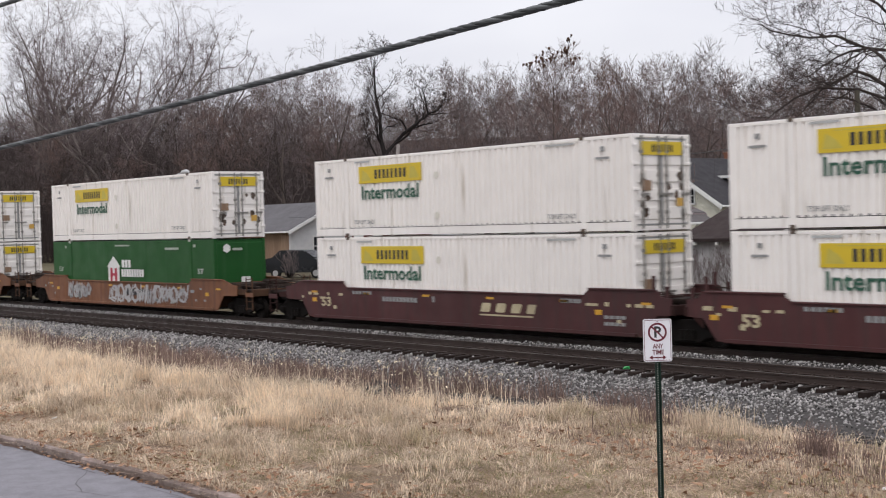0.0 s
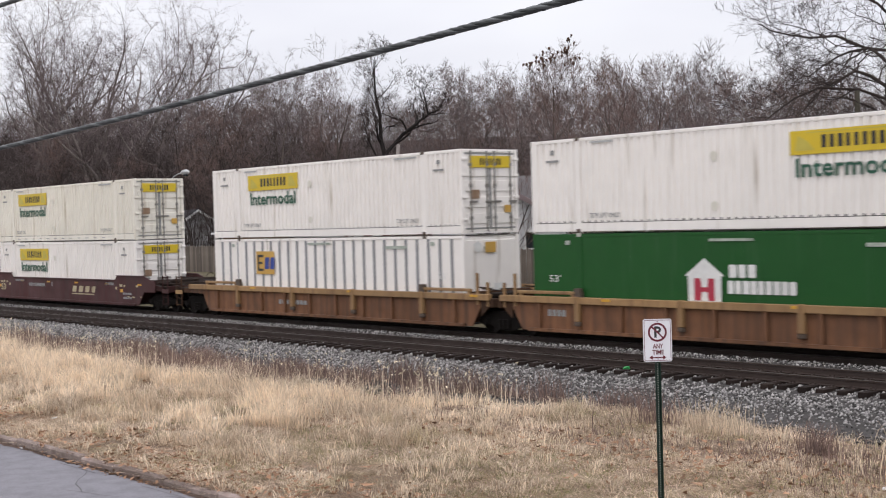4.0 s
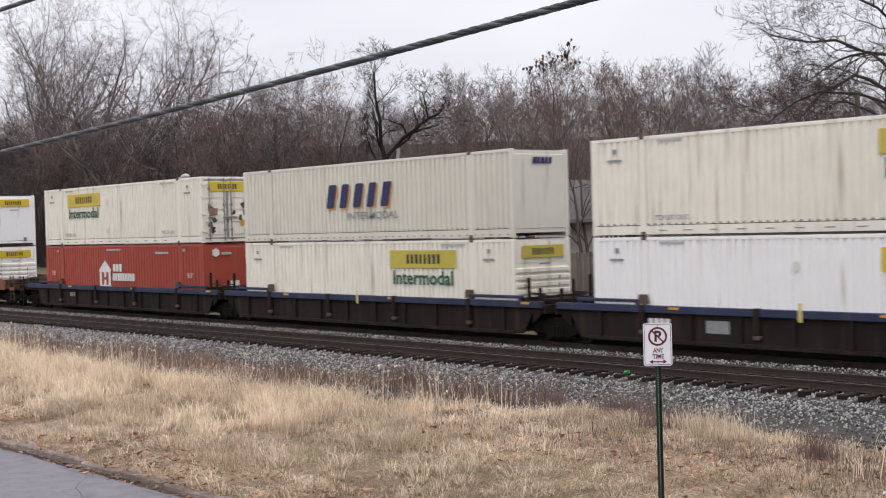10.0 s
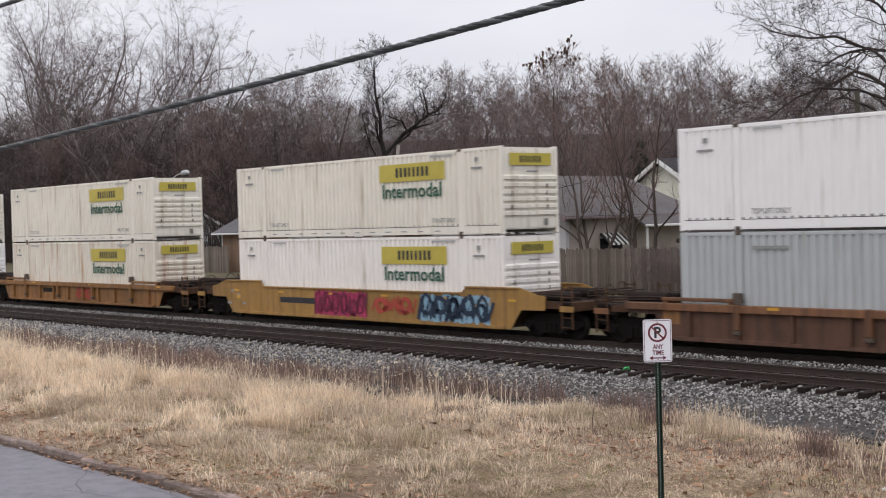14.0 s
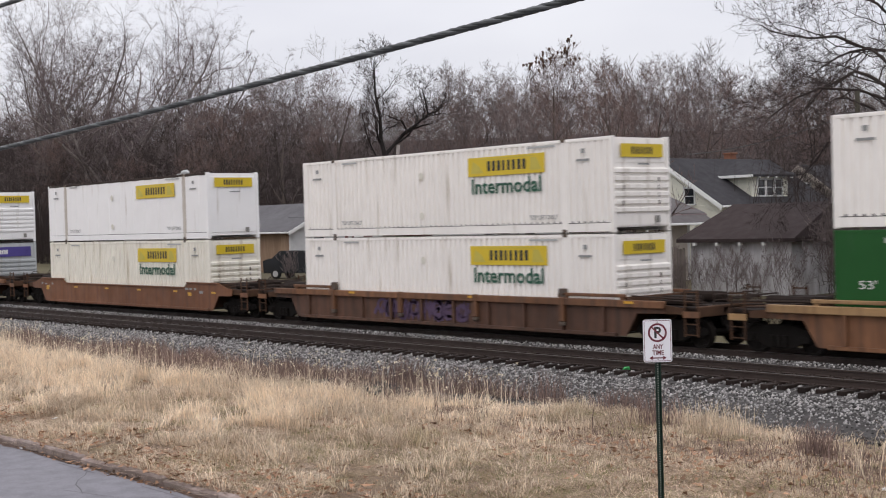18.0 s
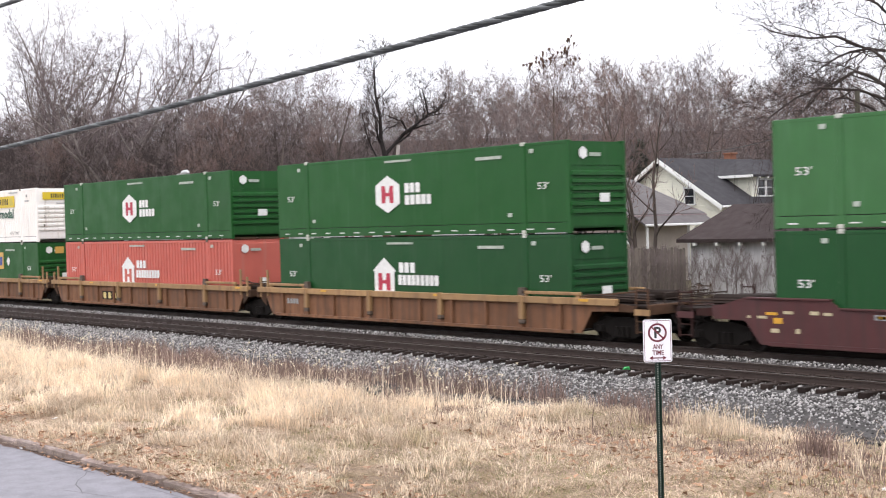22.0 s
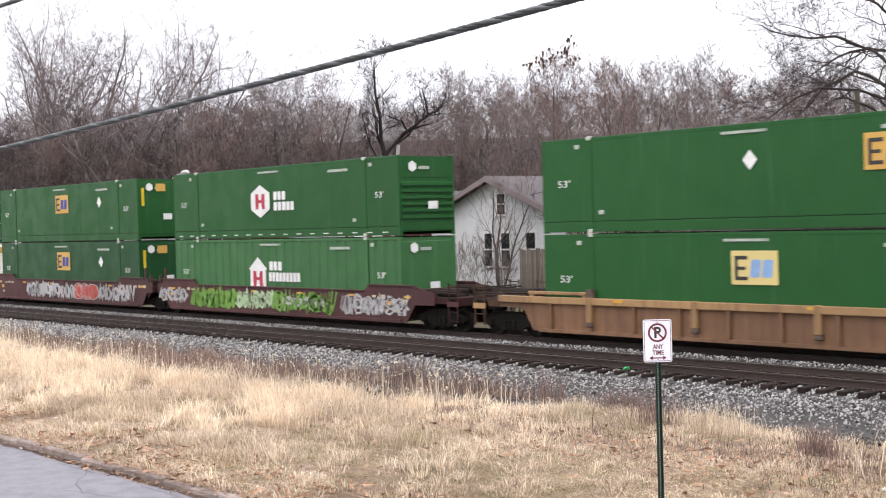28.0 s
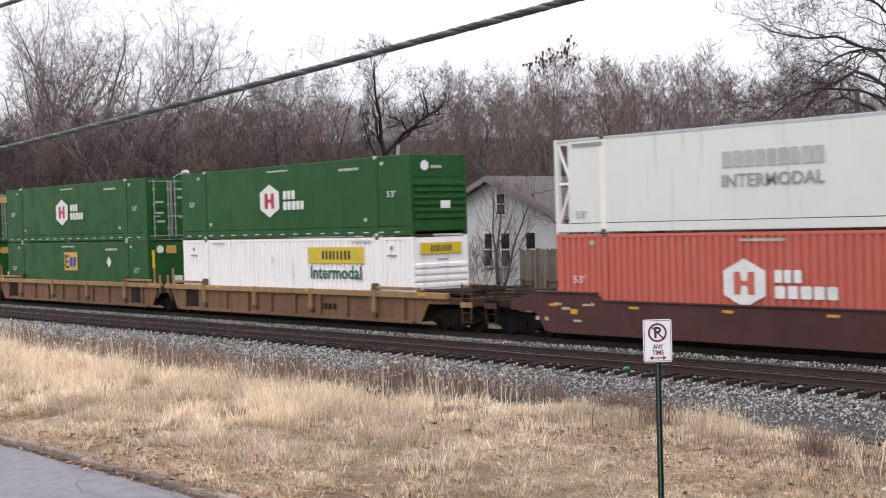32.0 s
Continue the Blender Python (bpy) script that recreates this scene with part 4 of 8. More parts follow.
def scrawl(parent, x0, x1, z0, z1, seed, fill, line, letters_n=5, y=-1.452, bold=0.045, backing=None):
    """Sprayed graffiti: fat overlapping blobs and looping outline strokes, flat on the car's side, over a cloud of paint if there is a backing."""
    rnd = random.Random(seed)
    if backing:
        n = 40
        rim = [(x0 + (x1 - x0) * (j / n), z0 + rnd.uniform(-0.04, 0.10)) for j in range(n + 1)] + [(x1 - (x1 - x0) * (j / n), z1 + rnd.uniform(-0.12, 0.03)) for j in range(n + 1)]
        part("spray_cloud", Geo().add([(px, 0, pz) for px, pz in rim], [(j, j + 1, 2 * n - j, 2 * n + 1 - j) for j in range(n)]).mesh("spray_cloud", backing), parent, at=(0, y + 0.004, 0))
    w = (x1 - x0) / letters_n
    for i in range(letters_n):
        cx, cz = x0 + (i + 0.5) * w, (z0 + z1) / 2
        if fill:
            n = 12
            pts = [(cx + w * 0.68 * math.cos(a) * rnd.uniform(0.8, 1.1), cz + (z1 - z0) * 0.5 * math.sin(a) * rnd.uniform(0.75, 1.05)) for a in [2 * math.pi * k / n for k in range(n)]]
            g = Geo().add([(cx + (px - cx) * 1.14, 0, cz + (pz - cz) * 1.08) for px, pz in pts], [tuple(range(n))])
            part("spray_outline", g.mesh("spray_outline", line), parent, at=(0, y + 0.003 - 0.0005 * (i % 2), 0))
            g = Geo().add([(px, 0, pz) for px, pz in pts], [tuple(range(n))])
            part("spray_fill", g.mesh("spray_fill", fill), parent, at=(0, y - 0.0015 * (i % 2), 0))
        for k in range(1 if fill else 3):
            # a closed, wobbling loop or a jagged run, never a letter
            turns, phase, knots = rnd.choice((1.0, 1.5, 2.0)), rnd.uniform(0, 6.28), 9
            if rnd.random() < 0.5:
                shape = [(0.5 + (0.5 - 0.3 * j / knots) * math.cos(phase + turns * 6.28 * j / knots), 0.5 + 0.5 * math.sin(phase + turns * 6.28 * j / knots) * rnd.uniform(0.7, 1)) for j in range(knots + 1)]
            else:
                shape = [(j / 5 + rnd.uniform(-0.08, 0.08), (j % 2) * rnd.uniform(0.6, 1) + rnd.uniform(0, 0.15)) for j in range(6)]
            wide, high = w * rnd.uniform(0.9, 1.35), (z1 - z0) * rnd.uniform(0.6, 1.0)
            bx, bz = cx - wide / 2 + rnd.uniform(-0.12, 0.12) * w, z0 + rnd.uniform(0, 1) * (z1 - z0 - high)
            t = 0.014 if fill else bold * rnd.uniform(0.6, 1.2)
            pts = [(bx + wide * u, bz + high * v) for u, v in shape]
            g = Geo()
            rim = []
            for j, (ax, az) in enumerate(pts):
                (bx0, bz0), (bx1, bz1) = pts[max(0, j - 1)], pts[min(len(pts) - 1, j + 1)]
                ln = math.hypot(bx1 - bx0, bz1 - bz0) + 1e-6
                nx, nz = -(bz1 - bz0) / ln * t, (bx1 - bx0) / ln * t
                rim += [(ax + nx, 0, az + nz), (ax - nx, 0, az - nz)]
            g.add(rim, [(2 * j, 2 * j + 1, 2 * j + 3, 2 * j + 2) for j in range(len(pts) - 1)])
            part("spray_line", g.mesh("spray_line", line), parent, at=(0, y - 0.006 - 0.002 * k, 0))


def truck_at(car, x):
    """A two-axle truck under a car: bolster, two cast side frames with springs, two wheelsets."""
    truck = part("truck", cached("bolster", lambda: Geo().box(-0.22, 0.22, -1.05, 1.05, 0.50, 0.72, 0.03).tube([(0, 0, 0.7), (0, 0, 0.98)], 0.28, 12).mesh("truck", "truck")), car, at=(x, 0, 0))

    def frame_mesh():
        prof = [(-1.28, 0.42), (-1.05, 0.30), (-0.72, 0.33), (-0.42, 0.18), (0.42, 0.18), (0.72, 0.33), (1.05, 0.30), (1.28, 0.42), (1.22, 0.58), (0.8, 0.68), (0.35, 0.80), (-0.35, 0.80), (-0.8, 0.68), (-1.22, 0.58)]
        g = Geo().prism(prof, "y", -0.07, 0.07)
        for s in (-0.89, 0.89):
            g.box(s - 0.16, s + 0.16, -0.12, 0.12, 0.32, 0.56, 0.03).tube([(s, -0.17, 0.44), (s, 0.17, 0.44)], 0.11, 10)
        for s in (-0.2, 0, 0.2):
            g.tube([(s, -0.10, 0.22), (s, -0.10, 0.52)], 0.075, 8)
        return g.mesh("side_frame", "truck")
    for sy in (-1.0, 1.0):
        part("side_frame", cached("side_frame", frame_mesh), truck, at=(0, sy, 0))

    def wheel_mesh():
        g = Geo().tube([(0, -0.95, 0), (0, 0.95, 0)], 0.085, 10)
        for sy in (-1, 1):
            y0 = sy * 0.70
            ring = [(0.40, 0), (0.455, 0.0), (0.455, 0.03), (0.42, 0.045), (0.415, 0.14), (0.36, 0.14), (0.34, 0.10), (0.15, 0.08), (0.13, 0.15), (0.09, 0.15)]
            n, k = 20, len(ring)
            v = [(r * math.cos(2 * math.pi * i / n), y0 + sy * d, r * math.sin(2 * math.pi * i / n)) for i in range(n) for r, d in ring]
            f = [(i * k + j, i * k + j + 1, ((i + 1) % n) * k + j + 1, ((i + 1) % n) * k + j) for i in range(n) for j in range(k - 1)]
            g.add(v, f)
            for i in range(5):
                a = 2 * math.pi * i / 5
                g.box(0.25 * math.cos(a) - 0.03, 0.25 * math.cos(a) + 0.03, min(y0 + sy * 0.08, y0 + sy * 0.11), max(y0 + sy * 0.08, y0 + sy * 0.11), 0.25 * math.sin(a) - 0.03, 0.25 * math.sin(a) + 0.03)
        return g.mesh("wheelset", "wheel")
    for sx in (-0.89, 0.89):
        WHEELS.append(part("wheelset", cached("wheelset", wheel_mesh), truck, at=(sx, 0, 0.42)))
    return truck


WHEELS = []
FACE = {}                          # how far the side sheet of a car lies behind the smooth ones


def well_car(s, kind, paint, chord, left, right, label, marks=(), low=1.36):
    """One well unit under a container. kind: ribbed or smooth; left and right: 'c' with a coupler, 'a' joined to the next unit over one truck."""
    car = thing("well_car", label, "railcar", "well cars of the train", at=(s + HALF, TRACK_FAR, 0))
    MOVING.append((car, s + HALF, 0.0))
    FACE[car.name] = 0.0 if kind == "smooth" else 0.04
    ends = {"l": 11.35 if left == "c" else 9.62, "r": 11.35 if right == "c" else 9.62}
    tops = {"l": 10.05 if left == "c" else 9.5, "r": 10.05 if right == "c" else 9.5}
    hi = low + (0.22 if kind == "smooth" else 0.20)

    def sheet(sy):
        if kind == "smooth":
            prof = [(-8.50, 0.28), (8.50, 0.28), (8.74, 0.60), (8.98, 0.90), (tops["r"], 0.92), (tops["r"] + 0.04, low - 0.02), (tops["r"] - 0.35, low + 0.02), (9.0, hi), (6.35, hi), (6.05, low), (-6.05, low), (-6.35, hi), (-9.0, hi),
                    (-tops["l"] + 0.35, low + 0.02), (-tops["l"] - 0.04, low - 0.02), (-tops["l"], 0.92), (-8.98, 0.90), (-8.74, 0.60)]
        else:
            prof = [(-8.55, 0.28), (8.55, 0.28), (8.76, 0.62), (8.98, 0.96), (tops["r"], 0.99), (tops["r"], low - 0.15), (-tops["l"], low - 0.15), (-tops["l"], 0.99), (-8.98, 0.96), (-8.76, 0.62)]
        a, b = (1.40, 1.44) if kind == "smooth" else (1.36, 1.40)
        g = Geo().prism(prof, "y", min(sy * a, sy * b), max(sy * a, sy * b))
        g.prism([(sy * 1.36, 0.26), (sy * 1.50, 0.26), (sy * 1.50, 0.36), (sy * 1.36, 0.36)], "x", -8.2, 8.2)
        return g.mesh("side_sheet", paint)
    key = (kind, paint, left, right, low)
    for sy in (-1, 1):
        part("side_sheet", cached(("sheet", key, sy), lambda: sheet(sy)), car)
        if kind == "smooth":
            def lip():
                g = Geo()
                for a, b, z in ((-6.05, 6.05, low), (6.3, 8.9, hi), (-8.9, -6.3, hi)):
                    g.box(a, b, min(sy * 1.34, sy * 1.49), max(sy * 1.34, sy * 1.49), z - 0.03, z + 0.02, 0.008)
                return g.mesh("top_lip", paint)
            part("top_lip", cached(("lip", key, sy), lip), car)
        else:
            def top_chord():
                return Geo().box(-tops["l"], tops["r"], min(sy * 1.34, sy * 1.52), max(sy * 1.34, sy * 1.52), low - 0.21, low, 0.015).mesh("top_chord", chord)
            part("top_chord", cached(("chord", key, chord, sy), top_chord), car)
            for sx in (-1, 1):
                part("guide_rail", cached(("guide", chord, low, sy), lambda: Geo().box(-1.3, 1.25, min(sy * 1.40, sy * 1.50), max(sy * 1.40, sy * 1.50), low + 0.07, low + 0.17, 0.015)
                                          .box(-1.25, -1.1, min(sy * 1.42, sy * 1.48), max(sy * 1.42, sy * 1.48), low - 0.01, low + 0.08).box(1.05, 1.2, min(sy * 1.42, sy * 1.48), max(sy * 1.42, sy * 1.48), low - 0.01, low + 0.08).mesh("guide_rail", chord)), car, at=(sx * 7.35, 0, 0))
                part("guide_lug", cached(("lug", sy), lambda: Geo().prism([(-0.17, low), (0.17, low), (0.12, low + 0.27), (-0.12, low + 0.27)], "y", min(sy * 1.36, sy * 1.50), max(sy * 1.36, sy * 1.50)).mesh("guide_lug", "casting")), car, at=(sx * 6.02, 0, 0))
            lift = paint if paint == "black_car" else chord
            for x in (-6.02, -2.0, 2.0, 6.02):
                part("lift_bracket", cached(("lbr", lift, low, sy), lambda: Geo().box(-0.10, 0.10, min(sy * 1.40, sy * 1.56), max(sy * 1.40, sy * 1.56), 0.62, low + 0.02, 0.02).mesh("lift_bracket", lift)), car, at=(x, 0, 0))
                part("bracket_foot", cached(("lbf", sy), lambda: Geo().box(-0.12, 0.12, min(sy * 1.40, sy * 1.55), max(sy * 1.40, sy * 1.55), 0.48, 0.617, 0.03).mesh("bracket_foot", "casting")), car, at=(x, 0, 0))
            n = 10
            for i in range(n):
                part("side_post", cached(("spost", paint, low, sy), lambda: Geo().box(-0.06, 0.06, min(sy * 1.40, sy * 1.505), max(sy * 1.40, sy * 1.505), 0.36, low - 0.152, 0.012).mesh("side_post", paint)), car, at=(-7.7 + i * 15.4 / (n - 1), 0, 0))
    part("well_floor", cached(("floor", paint), lambda: Geo().box(-8.25, 8.25, -1.40, 1.40, 0.30, 0.345).box(-6.25, -5.85, -1.39, 1.39, 0.345, 0.412).box(5.85, 6.25, -1.39, 1.39, 0.345, 0.412).box(-8.1, -7.9, -1.39, 1.39, 0.345, 0.412).box(7.9, 8.1, -1.39, 1.39, 0.345, 0.412).mesh("well_floor", "gap_dark")), car)
    worn = {"maroon": "end_maroon", "black_car": "end_grime"}.get(paint, "end_brown")
    post_paint = chord or paint
    for sx, e, typ in ((-1, ends["l"], left), (1, ends["r"], right)):
        def platform():
            g = Geo()
            g.box(8.45, e, -0.42, 0.42, 0.98, 1.18, 0.02)                          # centre sill
            g.box(8.40, 8.52, -1.38, 1.38, 0.40, 1.42, 0.02)                        # bulkhead
            g.box(e - 0.14, e, -1.45, 1.45, 0.92, 1.22, 0.02)                       # end sill
            g.prism([(8.5, 1.18), (9.3, 1.18), (8.5, 1.40)], "y", -1.34, -1.26).prism([(8.5, 1.18), (9.3, 1.18), (8.5, 1.40)], "y", 1.26, 1.34)
            return g.mesh("end_platform", worn)
        plat = part("end_platform", cached(("plat", typ, worn), platform), car)
        deck = part("deck", cached(("deck", typ), lambda: Geo().box(8.53, e - 0.145, -1.36, 1.36, 1.10, 1.19, 0.015).mesh("deck", "end_grime")), car)
        if sx < 0:
            plat.rotation_euler = deck.rotation_euler = (0, 0, math.pi)

        kit = {}
        if typ == "c":
            for sy in (-1, 1):
                lad = Geo()
                for x in (e - 0.55, e - 0.10):
                    lad.box(x - 0.025, x + 0.025, sy * 1.43 - 0.025, sy * 1.43 + 0.025, 0.36, 1.70, 0.008)
                for z in (0.42, 0.72, 1.02, 1.35, 1.62):
                    lad.tube([(e - 0.55, sy * 1.43, z), (e - 0.10, sy * 1.43, z)], 0.018, 5)
                kit["ladder", sy] = (lad, worn)
                kit["step_panel", sy] = (Geo().box(e - 0.62, e - 0.02, sy * 1.445 - 0.012, sy * 1.445 + 0.012, 0.90, 1.08, 0.006), worn if chord == "blue_car" else post_paint)
                kit["side_frame", sy] = (Geo().prism([(9.4, 0.98), (e - 0.66, 0.98), (e - 0.66, 1.16), (9.9, 1.24), (9.4, 1.30)], "y", sy * 1.36 - 0.02, sy * 1.36 + 0.02), worn)
                for k, (z, x0) in enumerate(((1.46, 8.7), (1.36, 9.2), (1.26, 9.0))):
                    kit["hand_rail", sy, k] = (Geo().tube([(x0, sy * (1.3 - 0.25 * k), z), (e - 0.1, sy * (1.3 - 0.25 * k), z - 0.05)], 0.024, 6), "pipe")
            kit["end_railing"] = (Geo().tube([(e - 0.10, -0.7, 1.2), (e - 0.10, -0.7, 1.52), (e - 0.10, 1.3, 1.52), (e - 0.10, 1.3, 1.2)], 0.024, 5).tube([(e - 0.10, 0.4, 1.2), (e - 0.10, 0.4, 1.52)], 0.020, 5).tube([(e - 0.10, -0.7, 1.36), (e - 0.10, 1.3, 1.36)], 0.020, 5), "pipe")
            kit["brake_box"] = (Geo().box(9.5, 10.6, -0.9, -0.3, 1.19, 1.46, 0.05), "end_grime")
            kit["air_tank"] = (Geo().tube([(9.15, 0.5, 1.38), (9.2, 0.5, 1.38), (10.7, 0.5, 1.38), (10.75, 0.5, 1.38)], [0.06, 0.16, 0.16, 0.06], 12), "end_grime")
            kit["brake_wheel"] = (Geo().tube([(e - 0.02, 0.75 + 0.24 * math.cos(q), 1.5 + 0.24 * math.sin(q)) for q in np.arange(0, 6.5, 0.4)], 0.018, 5), "pipe")
            kit["brake_hose"] = (Geo().tube([(e - 0.1, -0.45, 0.95), (e + 0.05, -0.45, 0.7), (e + 0.22, -0.42, 0.5), (e + 0.36, -0.4, 0.52)], 0.028, 6), "truck")
        else:
            for sy in (-1, 1):
                kit["stanchion", sy] = (Geo().box(8.80, 8.90, sy * 1.40 - 0.04, sy * 1.40 + 0.04, 1.0, 2.05, 0.012).box(9.30, 9.40, sy * 1.40 - 0.04, sy * 1.40 + 0.04, 0.95, 1.75, 0.012), worn if chord == "blue_car" else post_paint)
                kit["hand_rail", sy] = (Geo().tube([(8.9, sy * 1.38, 1.58), (9.55, sy * 1.38, 1.55)], 0.024, 6).tube([(8.6, sy * 1.0, 1.5), (9.6, sy * 1.0, 1.46)], 0.024, 6), "pipe")
                kit["end_gusset", sy] = (Geo().prism([(9.0, 0.62), (9.46, 0.98), (9.46, 1.16), (8.98, 1.16)], "y", sy * 1.39 - 0.02, sy * 1.39 + 0.02), worn)
            kit["brake_box"] = (Geo().box(8.7, 9.4, -0.8, 0.3, 1.19, 1.36, 0.04), "end_grime")
        for nm, (geo, mat) in kit.items():
            word = nm if isinstance(nm, str) else nm[0]
            ob = part(word, cached(("kit", nm, typ, mat), lambda: geo.mesh(word, mat)), car)
            if sx < 0:
                ob.rotation_euler = (0, 0, math.pi)
        if typ == "c":
            cp = part("coupler", cached("coupler", lambda: Geo().box(11.3, 11.62, -0.09, 0.09, 0.74, 0.96, 0.02).box(11.52, 11.78, -0.16, 0.14, 0.70, 1.0, 0.05).tube([(11.3, -0.3, 0.9), (11.5, -0.32, 0.55), (11.72, -0.3, 0.6)], 0.03, 6).mesh("coupler", "truck")), car)
            if sx < 0:
                cp.rotation_euler = (0, 0, math.pi)
            truck_at(car, sx * 9.95)
        elif sx > 0:
            truck_at(car, 9.80)
    # yellow reflectors along the sill
    zr = low - 0.10 if kind != "smooth" else low - 0.22
    for x in (-8.3, -5.0, -1.6, 1.7, 5.1, 8.4) if kind == "smooth" else (-5.0, 1.7, 8.6):
        part("reflector", cached(("refl",), lambda: Geo().box(0, 0.36, -0.004, 0.004, 0, 0.075).mesh("reflector", "reflector")), car, at=(x, -1.526 if kind != "smooth" else -1.448, zr))
    for m in marks:
        m(car)
    if kind == "smooth":
        small_marks(int(s) + 500, "ink_cream" if paint == "maroon" else "ink_grey")(car)
    return car


def stencil(x, z, n, w, h, seed, mat="ink_white", lean=0.0, y=-1.452):
    return lambda car: part("lettering", cached(("sten", n, w, h, seed, mat, lean), lambda: glyphs(n, w, h, seed, lean, h > 0.25).mesh("lettering", mat)), car, at=(x - HALF, y + FACE[car.name], z))


def panel_mark(x, z, w, h, mat, y=-1.448):
    return lambda car: part("panel", cached(("pm", w, h, mat), lambda: Geo().box(0, w, -0.003, 0.003, 0, h).mesh("panel", mat)), car, at=(x - HALF, y + (FACE[car.name] if y > -1.5 else 0), z))


def tag(x0, x1, z0, z1, seed, fill, line, n=5, y=-1.452, bold=0.045, backing=None):
    return lambda car: scrawl(car, x0 - HALF, x1 - HALF, z0, z1, seed, fill, line, n, y + FACE[car.name], bold, backing)


def unit_length(x, z, mat):
    return lambda car: part("lettering", letters("53", 0.36, 0.012, material=mat, width=0.62), car, at=(x - HALF, -1.452 + FACE[car.name], z))


def small_marks(seed, mat="ink_grey", ends=True):
    """Rows of small stencilled notes near both ends of a car, with an orange panel."""
    rnd = random.Random(seed)

    def put(car):
        for base in (-0.9, 14.2):
            for k in range(7 if mat != "ink_grey" else 4):
                w, h = rnd.uniform(0.10, 0.34), rnd.uniform(0.06, 0.13)
                part("small_note", cached(("snote", round(w, 2), round(h, 2), mat), lambda: Geo().box(0, w, -0.002, 0.002, 0, h).mesh("small_note", mat)), car, at=(base + 0.40 * k + rnd.uniform(0, 0.12) - HALF, -1.447 + FACE[car.name], rnd.choice((1.12, 1.12, 0.98, 0.62))))
            part("panel", cached("opan", lambda: Geo().box(0, 0.28, -0.003, 0.003, 0, 0.15).mesh("panel", "reflector")), car, at=(base + rnd.uniform(0.2, 1.6) - HALF, -1.4485 + FACE[car.name], 0.86))
    return put


def big_marks():
    """The company lettering, unit length and numbers on the maroon cars, as plain blocks."""
    return (stencil(9.45, 0.78, 4, 2.9, 0.30, 51, "ink_cream", 0.35), panel_mark(9.45, 0.66, 2.5, 0.05, "ink_cream"), unit_length(0.42, 0.70, "ink_cream"),
            stencil(4.2, 0.98, 10, 2.0, 0.17, 53, "ink_grey"), stencil(7.0, 1.02, 1, 0.18, 0.2, 54, "ink_grey"), stencil(13.2, 1.18, 5, 0.9, 0.13, 55, "ink_grey"), stencil(2.4, 1.2, 6, 1.2, 0.12, 56, "ink_grey"),
            stencil(15.0, 0.55, 4, 0.9, 0.1, 57, "ink_grey"), stencil(15.0, 0.75, 4, 0.9, 0.1, 58, "ink_grey"))


def white_box(upper, s, end, paint="white", faded=False, seed=0, rails=None, box="fine", mark=None, post=None, note=""):
    m = mark or ("jb_rear" if end == "doors" else "jb_front")
    container(upper, s, box, paint, m, end, rails, post, seed, "%s steel container, yellow placard%s, %s" % (
        {"white": "white", "white_clean": "clean white", "white_yellowed": "yellowed white", "white_rusty": "rust-streaked white"}[paint], note, "stacked on another" if upper else "in a well car"), faded)


def green_box(upper, s, end, mark, paint="green", box="smooth", seed=0, faded=False):
    what = {"hub_hex": "with a white hexagon badge", "hub_gable": "with a white gabled badge"}.get(mark, "with an ochre badge panel")
    container(upper, s, box, paint, mark, end, None, None, seed, "%s container %s, %s" % ({"green": "green", "green_dark": "dark green", "green_faded": "faded green"}[paint], what, "stacked on another" if upper else "in a well car"), faded)


def red_box(s, end, mark="hub_gable", paint="red"):
    container(False, s, "fine", paint, mark, end, None, None, 0, "salmon red corrugated container with a white badge, in a well car" if paint == "red" else "deep red corrugated container with a white badge, in a well car")


def ribbed_white(s):
    container(False, s, "rib", "white", "emp_small", "flat", None, None, 0, "white panelled container with dark grey ribs, in a well car")


